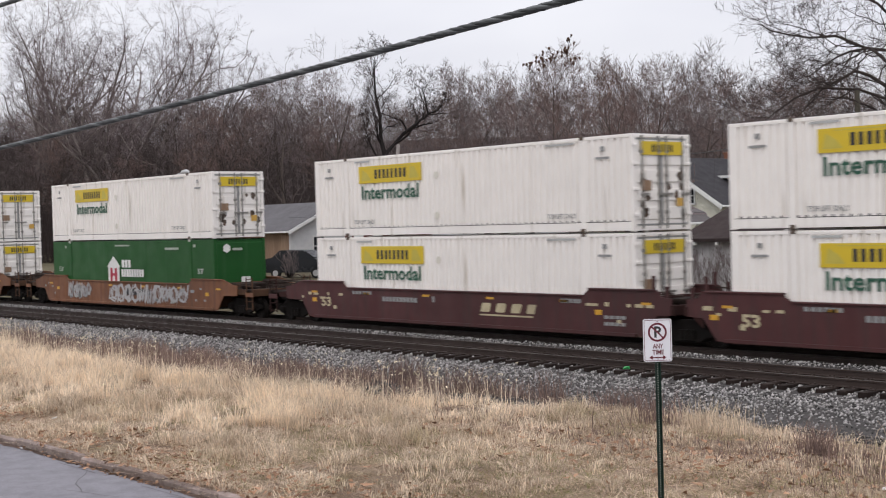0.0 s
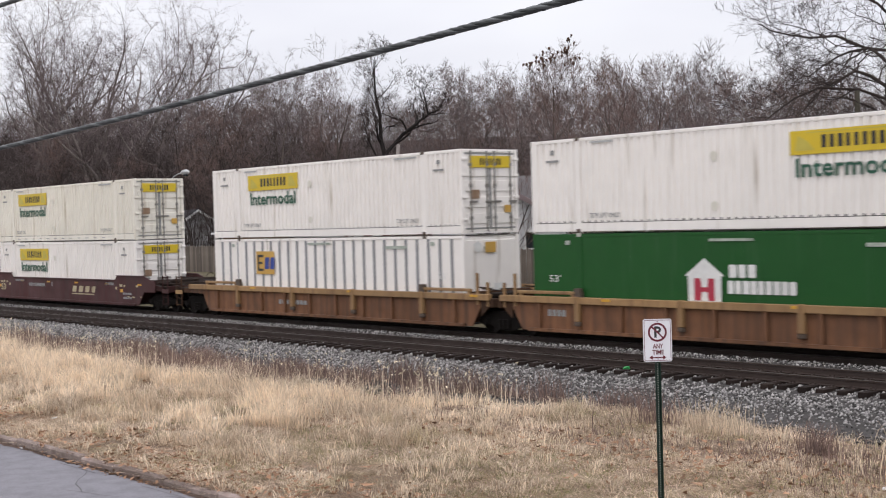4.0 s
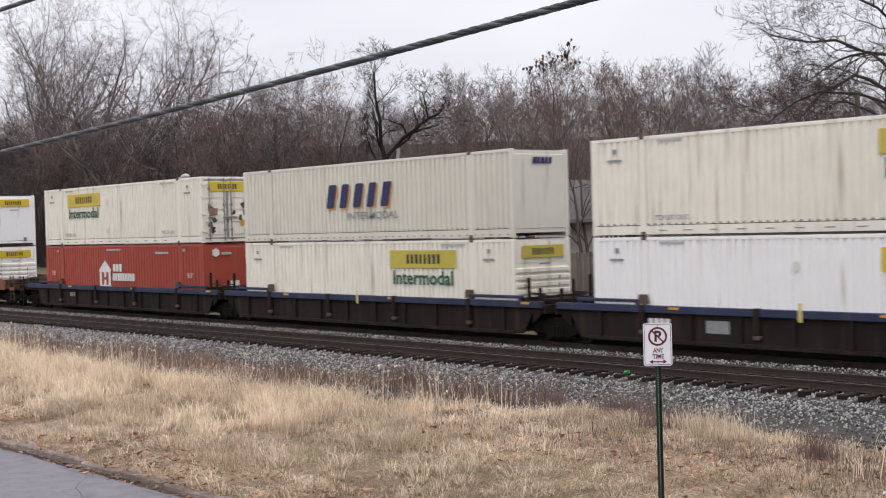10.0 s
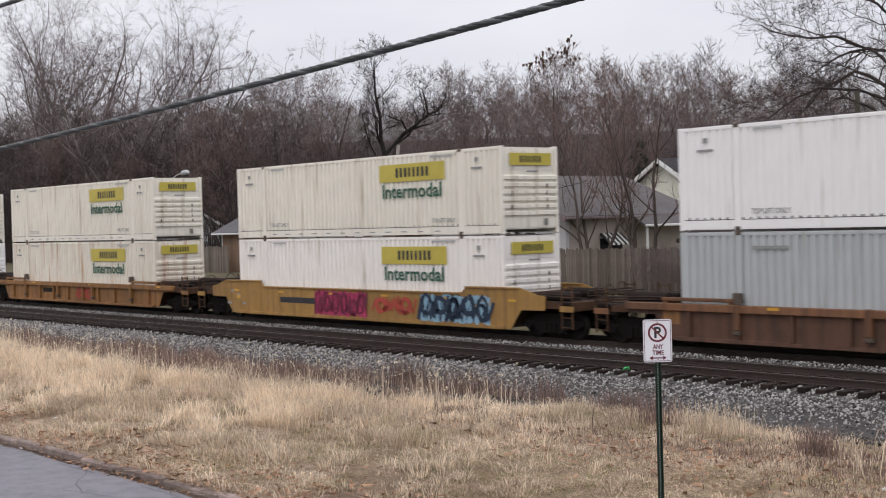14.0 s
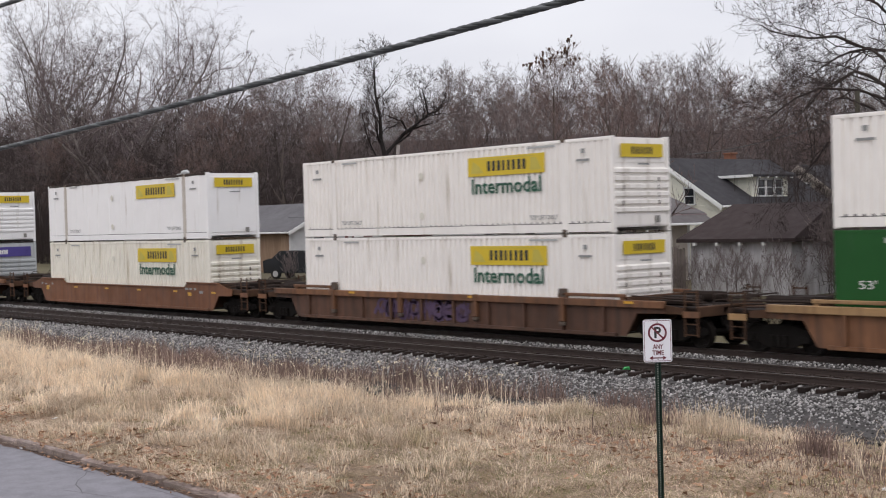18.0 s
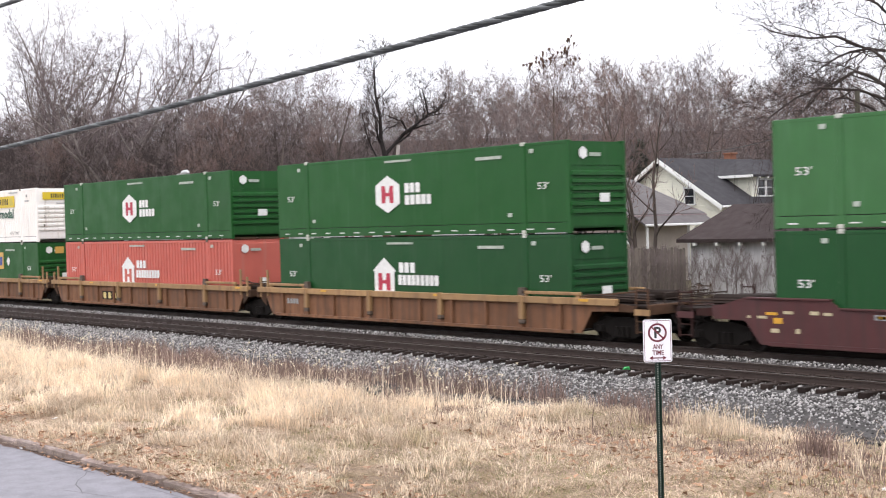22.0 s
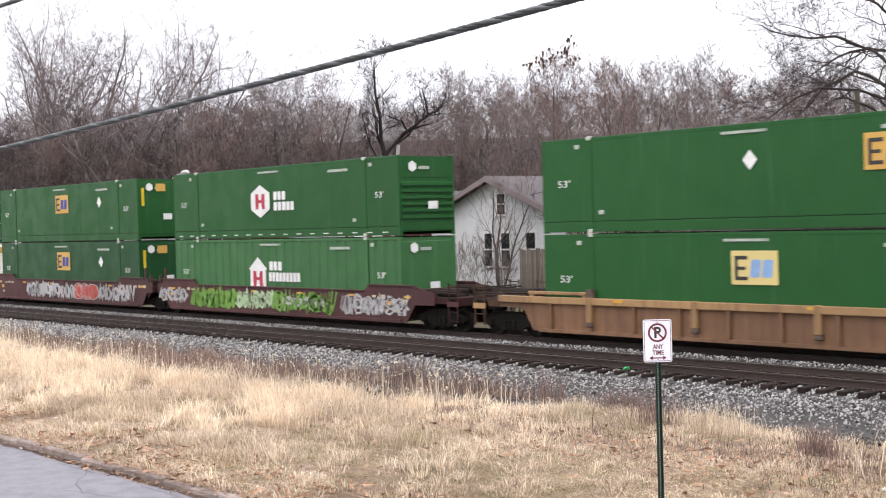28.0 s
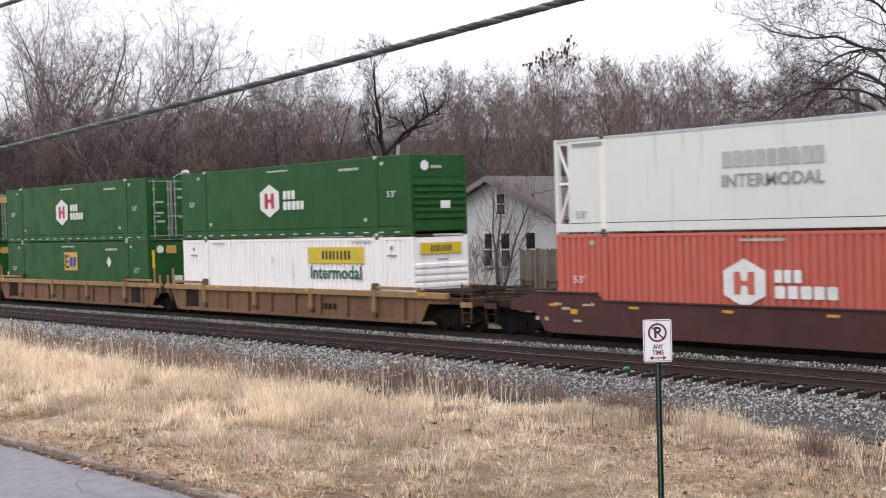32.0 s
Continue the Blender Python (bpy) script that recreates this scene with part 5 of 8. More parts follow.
def make_train():
    S = [-89.9, -66.3, -42.46, -22.85, -3.3, 20.0, 39.5, 59.0, 82.4, 105.8, 125.4, 145.05, 168.6, 192.1, 215.6, 239.5, 262.95, 286.6, 306.2, 325.95, 349.6, 373.2, 392.85, 412.45, 435.85, 455.42, 474.85, 498.1]
    brown = "rust-brown ribbed steel well car with an ochre top chord"
    white_box(True, S[0], "doors")
    white_box(False, S[0], "doors")
    well_car(S[0], "smooth", "orange_car", "", "c", "c", "faded orange-brown steel well car with white graffiti", (tag(6, 14, 0.42, 1.25, 5, None, "spray_white", 10, bold=0.06),))
    white_box(True, S[1], "doors", seed=1)
    green_box(False, S[1], "flat", "hub_gable")
    well_car(S[1], "smooth", "orange_car", "", "c", "c", "faded orange-brown steel well car with white graffiti", (
        tag(2.0, 4.6, 0.42, 1.28, 6, None, "spray_white", 5, bold=0.06), tag(6.6, 14.0, 0.36, 1.32, 7, None, "spray_white", 10, bold=0.065), panel_mark(8.2, 0.75, 2.4, 0.3, "spray_black", -1.446)))
    for k, (l, r) in ((2, "ca"), (3, "aa"), (4, "ac")):
        white_box(True, S[k], "doors", "white" if k < 4 else "white_yellowed", seed=k)
        white_box(False, S[k], "doors", "white", seed=k + 3)
        well_car(S[k], "smooth", "maroon", "", l, r, "maroon smooth-sided well car with pale block lettering", big_marks(), 1.42)
    white_box(True, S[5], "doors", "white")
    ribbed_white(S[5])
    well_car(S[5], "ribbed", "rust_car", "sand_chord", "c", "a", brown, (stencil(5.0, 0.7, 8, 2.0, 0.17, 61, "ink_grey"),))
    white_box(True, S[6], "corr", "white")
    green_box(False, S[6], "flat", "hub_gable")
    well_car(S[6], "ribbed", "rust_car", "sand_chord", "a", "a", brown, (stencil(0.7, 0.75, 4, 0.8, 0.2, 62, "ink_grey"),))
    green_box(True, S[7], "flat", "emp_mid", "green_dark")
    red_box(S[7], "flat")
    well_car(S[7], "ribbed", "rust_car", "sand_chord", "a", "c", brown)
    white_box(True, S[8], "flat", "white_clean", rails="pipe", box="plate", mark="jb_plain", post="white_yellowed")
    white_box(False, S[8], "corr", "white")
    well_car(S[8], "smooth", "orange_car", "", "c", "c", "faded orange-brown well car with fat black and white graffiti", (
        tag(6.75, 9.5, 0.36, 1.30, 8, "spray_black", "spray_white", 4), stencil(3.6, 0.78, 10, 2.4, 0.22, 63), panel_mark(9.7, 0.60, 2.5, 0.42, "gap_dark", -1.446), stencil(9.85, 0.66, 3, 2.1, 0.3, 64, "ochre_pale")), 1.42)
    white_box(True, S[9], "doors", "white_yellowed", seed=2)
    red_box(S[9], "flat", paint="red_deep")
    white_c = "black-brown ribbed well car with a navy top chord"
    well_car(S[9], "ribbed", "black_car", "blue_car", "c", "a", white_c, (stencil(3.0, 0.75, 4, 0.8, 0.2, 65, "ink_grey"),), 1.32)
    container(True, S[10], "fine", "cream_box", "slant", "flat", None, None, 0, "grey-cream corrugated container with slanted navy blocks, stacked on another")
    white_box(False, S[10], "corr", "white_yellowed", True)
    well_car(S[10], "ribbed", "black_car", "blue_car", "a", "a", white_c, (panel_mark(7.9, 1.02, 0.12, 0.5, "ochre_pale", -1.53),), 1.32)
    white_box(True, S[11], "corr", "white_yellowed", True)
    white_box(False, S[11], "corr", "white_clean")
    well_car(S[11], "ribbed", "black_car", "blue_car", "a", "c", white_c, (stencil(2.2, 0.72, 4, 0.85, 0.24, 66), stencil(9.9, 0.65, 2, 0.5, 0.3, 67, "ochre_pale"), panel_mark(7.4, 1.02, 0.12, 0.5, "ochre_pale", -1.53),
                                                                               panel_mark(4.3, 0.60, 0.8, 0.35, "ink_grey", -1.446)), 1.32)
    white_box(True, S[12], "corr", "white_yellowed", True)
    white_box(False, S[12], "corr", "white_rusty", True)
    well_car(S[12], "ribbed", "ochre_car", "ochre_car", "c", "c", "worn yellow-ochre ribbed well car with rust streaks", (panel_mark(4.1, 0.72, 2.1, 0.22, "black_car", -1.446), tag(8.2, 9.8, 0.45, 1.1, 12, None, "spray_red", 3)), 1.26)
    white_box(True, S[13], "corr", "white_yellowed", True)
    white_box(False, S[13], "corr", "white", True)
    well_car(S[13], "smooth", "gold_car", "", "c", "c", "yellow-ochre smooth well car with magenta and blue graffiti", (
        tag(5.6, 8.9, 0.36, 1.34, 14, None, "spray_wine", 6, bold=0.045, backing="spray_magenta"), tag(9.3, 11.6, 0.55, 1.2, 15, None, "spray_red", 3, bold=0.07), tag(12.0, 15.6, 0.36, 1.34, 16, None, "spray_navy", 5, bold=0.085, backing="spray_cyan"), panel_mark(3.2, 0.78, 2.4, 0.22, "spray_black", -1.446)), 1.38)
    white_box(True, S[14], "corr", "white_clean", note=" and faint ribs")
    container(False, S[14], "fine", "grey_box", "violet", "corr", None, None, 0, "pale grey corrugated container with a violet panel, in a well car")
    well_car(S[14], "ribbed", "dark_rust_car", "rust_car", "c", "c", "rust-brown ribbed well car with ochre ends", (panel_mark(-0.6, 0.7, 0.6, 0.5, "ochre_car", -1.446),), 1.30)
    white_box(True, S[15], "flat", "white_clean", rails="pipe", box="plate", mark="jb_plain", post="rust_post", note=" and rusted posts")
    white_box(False, S[15], "corr", "white_yellowed")
    well_car(S[15], "smooth", "orange_car", "", "c", "c", "plain brown smooth-sided well car", (), 1.22)
    white_box(True, S[16], "corr", "white")
    white_box(False, S[16], "corr", "white")
    well_car(S[16], "ribbed", "dark_rust_car", "rust_car", "c", "c", "rusty ribbed well car with faded violet graffiti", (tag(4.6, 9.6, 0.38, 1.14, 18, None, "spray_violet", 8, bold=0.08),), 1.34)
    white_box(True, S[17], "corr", "white")
    green_box(False, S[17], "corr", "emp_right")
    well_car(S[17], "ribbed", "rust_car", "sand_chord", "c", "a", brown)
    green_box(True, S[18], "corr", "hub_hex")
    red_box(S[18], "flat")
    well_car(S[18], "ribbed", "rust_car", "sand_chord", "a", "a", brown, (panel_mark(4.2, 0.50, 1.7, 0.40, "black_car", -1.446), stencil(4.3, 0.55, 3, 1.5, 0.3, 64, "ochre_pale")))
    green_box(True, S[19], "corr", "hub_hex")
    green_box(False, S[19], "corr", "hub_gable", "green_dark")
    well_car(S[19], "ribbed", "rust_car", "sand_chord", "a", "c", brown, (stencil(0.6, 0.75, 4, 0.8, 0.2, 62, "ink_grey"),))
    green_box(True, S[20], "corr", "hub_hex", "green_faded")
    green_box(False, S[20], "corr", "emp_right", "green_dark", faded=True)
    well_car(S[20], "smooth", "maroon", "", "c", "c", "maroon smooth-sided well car with faint pale lettering", (stencil(3.0, 1.05, 12, 2.2, 0.14, 71, "ink_grey"), stencil(9.0, 1.05, 8, 1.6, 0.12, 72, "ink_grey")), 1.30)
    green_box(True, S[21], "doors", "hub_hex")
    ribbed_white(S[21])
    well_car(S[21], "smooth", "maroon", "", "c", "a", "maroon smooth-sided well car with white graffiti", (tag(5.4, 10.6, 0.38, 1.32, 21, None, "spray_white", 7, bold=0.06), tag(6.6, 9.4, 0.5, 1.1, 41, None, "spray_black", 4, bold=0.07), tag(7.6, 9.0, 0.5, 1.0, 42, None, "spray_red", 3, bold=0.05), stencil(3.4, 0.82, 10, 2.0, 0.2, 73)), 1.36)
    green_box(True, S[22], "flat", "emp_mid")
    green_box(False, S[22], "flat", "emp_mid", "green_dark")
    well_car(S[22], "smooth", "maroon", "", "a", "a", "maroon smooth-sided well car with white and red graffiti", (
        tag(3.6, 7.2, 0.42, 1.28, 22, None, "spray_white", 6, bold=0.085), tag(7.2, 9.4, 0.40, 1.25, 23, None, "spray_white", 4, bold=0.06), tag(9.5, 12.0, 0.42, 1.25, 24, "spray_red", "spray_white", 3), tag(12.2, 15.8, 0.40, 1.25, 25, None, "spray_white", 5, bold=0.06)), 1.36)
    green_box(True, S[23], "corr", "hub_hex")
    green_box(False, S[23], "flat", "hub_gable", "green_faded", "wide")
    well_car(S[23], "smooth", "maroon", "", "a", "c", "maroon smooth-sided well car with lime green graffiti", (
        tag(1.6, 5.3, 0.40, 1.28, 26, None, "spray_green", 8, bold=0.10), tag(5.3, 8.0, 0.42, 1.28, 27, None, "spray_pale_green", 6, bold=0.055), tag(8.0, 12.2, 0.38, 1.30, 28, None, "spray_green", 5, bold=0.075), tag(8.8, 11.6, 0.6, 1.05, 43, None, "spray_white", 4, bold=0.04), tag(12.8, 16.6, 0.4, 1.25, 29, None, "spray_white", 6, bold=0.05), tag(-1.2, 1.2, 0.5, 1.2, 44, None, "spray_white", 4, bold=0.04)), 1.36)
    dark_end = panel_mark(0.3, 0.42, 1.1, 0.85, "black_car", -1.447)
    dark_two = panel_mark(14.6, 0.42, 1.1, 0.85, "black_car", -1.447)
    green_box(True, S[24], "doors", "emp_end")
    green_box(False, S[24], "flat", "emp_mid", faded=True)
    well_car(S[24], "ribbed", "tan_car", "sand_chord", "c", "a", "tan-brown ribbed well car with dark end panels", (dark_two,))
    green_box(True, S[25], "doors", "hub_hex")
    green_box(False, S[25], "flat", "emp_mid")
    well_car(S[25], "ribbed", "tan_car", "sand_chord", "a", "a", "tan-brown ribbed well car with dark end panels", (dark_end, dark_two))
    green_box(True, S[26], "corr", "hub_hex")
    white_box(False, S[26], "corr", "white_clean")
    well_car(S[26], "ribbed", "tan_car", "sand_chord", "a", "c", "tan-brown ribbed well car with dark end panels", (dark_end, stencil(10.5, 0.6, 4, 1.2, 0.22, 75, "black_car")))
    container(True, S[27], "cold", "cold_box", "cold", "flat", "grey_box", "white_yellowed", 0, "pale insulated container with braced end frame, stacked on another")
    red_box(S[27], "flat", "hub_hex_big")
    well_car(S[27], "smooth", "maroon", "", "c", "c", "maroon smooth-sided well car with faint lettering", (), 1.30)


make_train()


# ---- trees ----
def grow(seed, height, counts, reach, lean=0.0, fork=0.32, wiggle=0.16, rise=0.10, thick=0.018, stems=1, twig=0.014, dome=None, limbs=(), spread=(28, 62)):
    """Branches of a bare tree: (points, radii, level), from the trunk to the twigs. dome (middle, half height, half width)
    rounds the crown off; limbs gives the trunks as (points, first radius, last radius) in place of grown ones."""
    rng = np.random.default_rng(seed)
    out = []

    def room(p, d):
        """How far it is from p along d to the outside of the crown."""
        k = np.array((dome[2], dome[2], dome[1]))
        o, v = (p - np.array((0, 0, dome[0]))) / k, d / k
        a, b, c = v @ v, o @ v, o @ o - 1
        return max(0.4, (-b + math.sqrt(max(b * b - a * c, 0.0))) / a)

    def branch(p, d, length, r0, r1, level):
        n = (9, 7, 5, 4, 3)[level]
        if dome and level:
            length = min(length * 1.6, room(p, d) * rng.uniform(0.75, 1.04)) if level == 1 else min(length, room(p, d) * 1.1)
        pts, q = [p], p.copy()
        for _ in range(n - 1):
            d = d + rng.normal(0, wiggle * (0.55, 1.1, 1.1, 0.9, 0.8)[level], 3) + np.array((0, 0, rise * (0.3 if level == 0 else 1)))
            d = d / np.linalg.norm(d)
            q = q + d * (length / (n - 1))
            pts.append(q.copy())
        sprout(np.array(pts), length, r0, r1, level)

    def sprout(pts, length, r0, r1, level):
        n = len(pts)
        out.append((pts, np.linspace(r0, r1, n), level))
        if level >= len(counts):
            return
        m = counts[level]
        m = max(1, int(round(m * rng.uniform(0.8, 1.2))))
        if level == 3:
            # the last twigs, as slender blades
            f = rng.uniform(0.15, 1.0, m) * (n - 1.001)
            i = f.astype(int)
            start = pts[i] + (pts[i + 1] - pts[i]) * (f - i)[:, None]
            way = (pts[-1] - pts[0]) / length + rng.normal(0, 0.42, (m, 3)) + (0, 0, 0.12)
            way = way / np.linalg.norm(way, axis=1)[:, None]
            side = np.cross(way, rng.normal(0, 1, (m, 3)))
            side = side / (np.linalg.norm(side, axis=1)[:, None] + 1e-9) * twig * 1.2
            tip = start + way * (length * reach[3] * rng.uniform(0.5, 1.15, m))[:, None]
            out.append((np.stack([start - side, start + side, tip], 1), None, 4))
            return
        lo = fork if level == 0 else 0.22
        az = rng.uniform(0, 6.28)
        for k in range(m):
            f = lo + (1 - lo) * ((k + rng.uniform(0.1, 0.9)) / m)
            x = f * (n - 1)
            i = min(int(x), n - 2)
            start = pts[i] + (pts[i + 1] - pts[i]) * (x - i)
            ax = pts[i + 1] - pts[i]
            ax = ax / np.linalg.norm(ax)
            az += 2.4 + rng.normal(0, 0.4)
            e = np.cross(ax, (0, 0, 1) if abs(ax[2]) < 0.95 else (1, 0, 0))
            e = e / np.linalg.norm(e)
            g = np.cross(ax, e)
            side = e * math.cos(az) + g * math.sin(az)
            th = radians(rng.uniform(*spread) if level == 0 else rng.uniform(25, 65))
            nd = ax * math.cos(th) + side * math.sin(th)
            ln = length * reach[level] * (1.15 - 0.6 * f) * rng.uniform(0.7, 1.25)
            ra = max(twig, (r0 + (r1 - r0) * f) * rng.uniform(0.45, 0.65))
            branch(start, nd, ln, ra, max(twig * 0.55, ra * (0.18 if level == 0 else 0.3)), level + 1)

    for knots, ra, rb in limbs:
        knots = np.array(knots, dtype=float)
        f = np.linspace(0, len(knots) - 1, 9)
        pts = np.stack([np.interp(f, np.arange(len(knots)), knots[:, k]) for k in range(3)], 1)
        long = float(np.linalg.norm(np.diff(pts, axis=0), axis=1).sum())
        pts[1:-1] += rng.normal(0, 0.012 * long, (7, 3))
        sprout(pts, long, ra, rb, 0)
    for s in range(0 if limbs else stems):
        a = 2 * math.pi * s / stems + 0.5
        tip = np.array((lean + (0.28 * math.cos(a) if stems > 1 else 0), 0.28 * math.sin(a) if stems > 1 else 0, 1.0))
        branch(np.array((0.15 * math.cos(a) * (stems > 1), 0.15 * math.sin(a) * (stems > 1), -0.2)), tip / np.linalg.norm(tip), height * (0.74 if dome else 0.88), height * thick, height * (0.0007 if dome else 0.002), 0)
    return out


def tubes(branches, sides):
    """Arrays of a mesh of tapered tubes."""
    vs, fs, k = [], [], 0
    for pts, rad, _ in branches:
        n = len(pts)
        d = np.gradient(pts, axis=0)
        d /= np.linalg.norm(d, axis=1)[:, None] + 1e-9
        up = np.where(np.abs(d[:, 2:3]) < 0.9, np.array([[0, 0, 1.0]]), np.array([[1.0, 0, 0]]))
        e = np.cross(d, up)
        e /= np.linalg.norm(e, axis=1)[:, None] + 1e-9
        g = np.cross(d, e)
        if sides == 1:
            az = 0.7 * k
            off = (e[0] * math.cos(az) + g[0] * math.sin(az)) * rad[0] * 1.5
            vs.append(np.stack([pts[0] - off, pts[0] + off, pts[-1]]))
            fs.append(np.array([(k, k + 1, k + 2)]))
            k += 3
            continue
        if sides == 2:
            az = 0.7 * k
            off = (e * math.cos(az) + g * math.sin(az)) * rad[:, None] * 1.35
            vs.append(np.stack([pts - off, pts + off], 1).reshape(-1, 3))
            i = k + 2 * np.arange(n - 1)
            fs.append(np.stack([i, i + 1, i + 3, i + 2], -1))
            k += 2 * n
            continue
        a = np.arange(sides) * 2 * math.pi / sides
        ring = pts[:, None, :] + (e[:, None, :] * np.cos(a)[None, :, None] + g[:, None, :] * np.sin(a)[None, :, None]) * rad[:, None, None]
        vs.append(ring.reshape(-1, 3))
        i, j = np.meshgrid(np.arange(n - 1), np.arange(sides), indexing="ij")
        p0, p1 = k + i * sides + j, k + i * sides + (j + 1) % sides
        fs.append(np.stack([p0, p1, p1 + sides, p0 + sides], -1).reshape(-1, 4))
        k += n * sides
    return np.concatenate(vs), np.concatenate(fs)


def joined(groups):
    vs, fs, k = [], [], 0
    for v, f in groups:
        vs.append(v)
        if f.shape[1] == 4:
            f = np.concatenate([f[:, (0, 1, 2)], f[:, (0, 2, 3)]])
        fs.append(f + k)
        k += len(v)
    return np.concatenate(vs), np.concatenate(fs)


def tree_kind(key, bark, twigs, fine=3, **how):
    """The two meshes of a kind of tree: trunk with limbs, and the crown of branches and twigs."""
    br = grow(**how)
    low = [b for b in br if b[2] <= 1]
    v, f = joined([tubes([b for b in low if b[2] == 0], 8), tubes([b for b in low if b[2] == 1], 5)])
    trunk = np_mesh("trunk", v, f, bark)
    groups = []
    for lev, sides in ((2, 4 if fine == 3 else 3), (3, 2)):
        some = [b for b in br if b[2] == lev]
        if some:
            groups.append(tubes(some, sides))
    some = [b[0] for b in br if b[2] == 4]
    if some:
        v = np.concatenate(some).reshape(-1, 3)
        groups.append((v, np.arange(len(v)).reshape(-1, 3)))
    v, f = joined(groups)
    crown = np_mesh("crown", v, f, twigs)
    tips = [b[0][-1] for b in br if b[2] == 3]
    return trunk, crown, tips


def plant(kind, x, y, size, turn, label, group="bare trees behind the railway", name="tree"):
    """A tree of that kind, on the ground."""
    trunk, crown, _ = kind
    t = thing(name, label, "tree", group, at=(x, y, ground_z(x, y)), turn=turn)
    t.scale = (size, size, size)
    part("trunk", trunk, t)
    part("crown", crown, t)
    return t


def across(bearing, path, ra, rb, deep=0.0):
    """A limb drawn as (sideways, up) points in the plane that stands square to a bearing, pushed back by deep towards its tip."""
    c, d = math.cos(radians(bearing)), math.sin(radians(bearing))
    n = len(path) - 1
    return [(u * c - deep * d * i / n, u * d + deep * c * i / n, z) for i, (u, z) in enumerate(path)], ra, rb


# the skyline of the wood: how far it rises above the eye per metre of distance, by the slope x to y
CREST_AT = [0.568, 0.673, 0.763, 0.829, 0.9, 0.978, 1.063, 1.109, 1.218, 1.235, 1.312, 1.33, 1.407, 1.436, 1.501, 1.572, 1.618, 1.995, 2.622]
CREST = [0.136, 0.146, 0.160, 0.174, 0.188, 0.195, 0.196, 0.190, 0.190, 0.166, 0.170, 0.157, 0.172, 0.221, 0.235, 0.228, 0.192, 0.213, 0.268]


def make_trees():
    sycamore = [tree_kind("syc", "bark_pale", "twig_pale", 2, seed=s, height=24, counts=(15, 9, 6, 7), reach=(0.5, 0.48, 0.52, 0.75), fork=0.20, rise=0.09, wiggle=0.32, thick=0.011, twig=0.0056,
                          dome=(14.5, 10.5, 6.6), spread=(20, 50)) for s in (1, 2, 3)]
    oak = [tree_kind("oak", "bark", "twig", seed=s, height=16, counts=(12, 8, 6, 7), reach=(0.46, 0.5, 0.55, 0.8), fork=0.26, rise=0.08, wiggle=0.24, thick=0.012, twig=0.0062, dome=(9.0, 7.0, 5.0)) for s in (11, 12)]
    dark = tree_kind("dark", "bark_black", "twig_dark", seed=23, height=16, counts=(12, 7, 6, 8), reach=(0.24, 0.55, 0.55, 0.75), fork=0.42, rise=0.10, wiggle=0.24, twig=0.0068, limbs=(
        across(51.8, ((-0.1, -0.2), (-0.35, 4.5), (-0.69, 7.3), (-0.94, 8.7), (-1.16, 10.5), (-1.03, 12.6), (-1.29, 14.3), (-1.16, 15.4)), 0.27, 0.03),
        across(51.8, ((0.1, -0.2), (-0.05, 4.5), (-0.13, 7.2), (-0.1, 8.4), (0.73, 9.8), (1.76, 10.6), (2.7, 11.3), (2.6, 12.6), (2.3, 13.4)), 0.26, 0.03),
        across(51.8, ((1.76, 10.6), (2.83, 11.3), (3.5, 11.6), (4.1, 12.6)), 0.11, 0.03), across(51.8, ((-0.6, 6.8), (-1.3, 8.2), (-1.9, 9.6), (-2.3, 11.4)), 0.09, 0.02)))
    big = tree_kind("big", "bark_dark", "twig_dark", seed=47, height=13, counts=(9, 8, 6, 6), reach=(0.46, 0.5, 0.55, 0.8), fork=0.25, rise=0.02, wiggle=0.26, twig=0.0044, limbs=tuple(
        across(29.6, [(u, z - 0.65) for u, z in path], r, 0.02, deep) for path, r, deep in (
            (((0.5, 0.3), (0.45, 3.0), (0.3, 6.0), (0.1, 9.5), (-0.2, 13.0)), 0.30, 0.0), (((0.4, 4.8), (-0.6, 7.2), (-1.8, 8.5), (-2.6, 8.55), (-3.4, 8.3), (-4.0, 7.8), (-4.4, 7.1)), 0.085, -1.2),
            (((0.3, 6.0), (-0.8, 8.2), (-1.8, 9.3), (-2.6, 9.5), (-3.3, 9.1), (-4.2, 8.6)), 0.08, 0.8), (((0.4, 4.2), (-0.7, 6.8), (-1.8, 7.7), (-3.4, 7.9), (-4.6, 7.6), (-5.4, 6.9)), 0.075, -2.2),
            (((0.3, 6.8), (-0.9, 9.2), (-2.4, 9.7), (-4.0, 10.0), (-5.1, 10.4), (-5.9, 10.7)), 0.07, 1.6), (((0.2, 7.8), (-0.7, 9.8), (-1.8, 10.8), (-3.0, 11.4), (-4.1, 11.6)), 0.07, -0.6),
            (((0.3, 3.6), (-0.8, 5.8), (-2.2, 6.6), (-3.4, 6.3), (-4.2, 5.4), (-4.8, 4.6)), 0.065, 1.0), (((0.1, 9.0), (-0.9, 11.2), (-2.0, 12.4)), 0.07, 0.5), (((0.3, 3.4), (-1.0, 5.0), (-2.0, 5.2), (-3.0, 4.6)), 0.055, -1.6))))
    russet = tree_kind("russet", "bark", "twig_red", seed=41, height=9, counts=(8, 5, 4, 4), reach=(0.5, 0.5, 0.5, 0.6), fork=0.25, rise=0.22, stems=3, thick=0.012, twig=0.008)
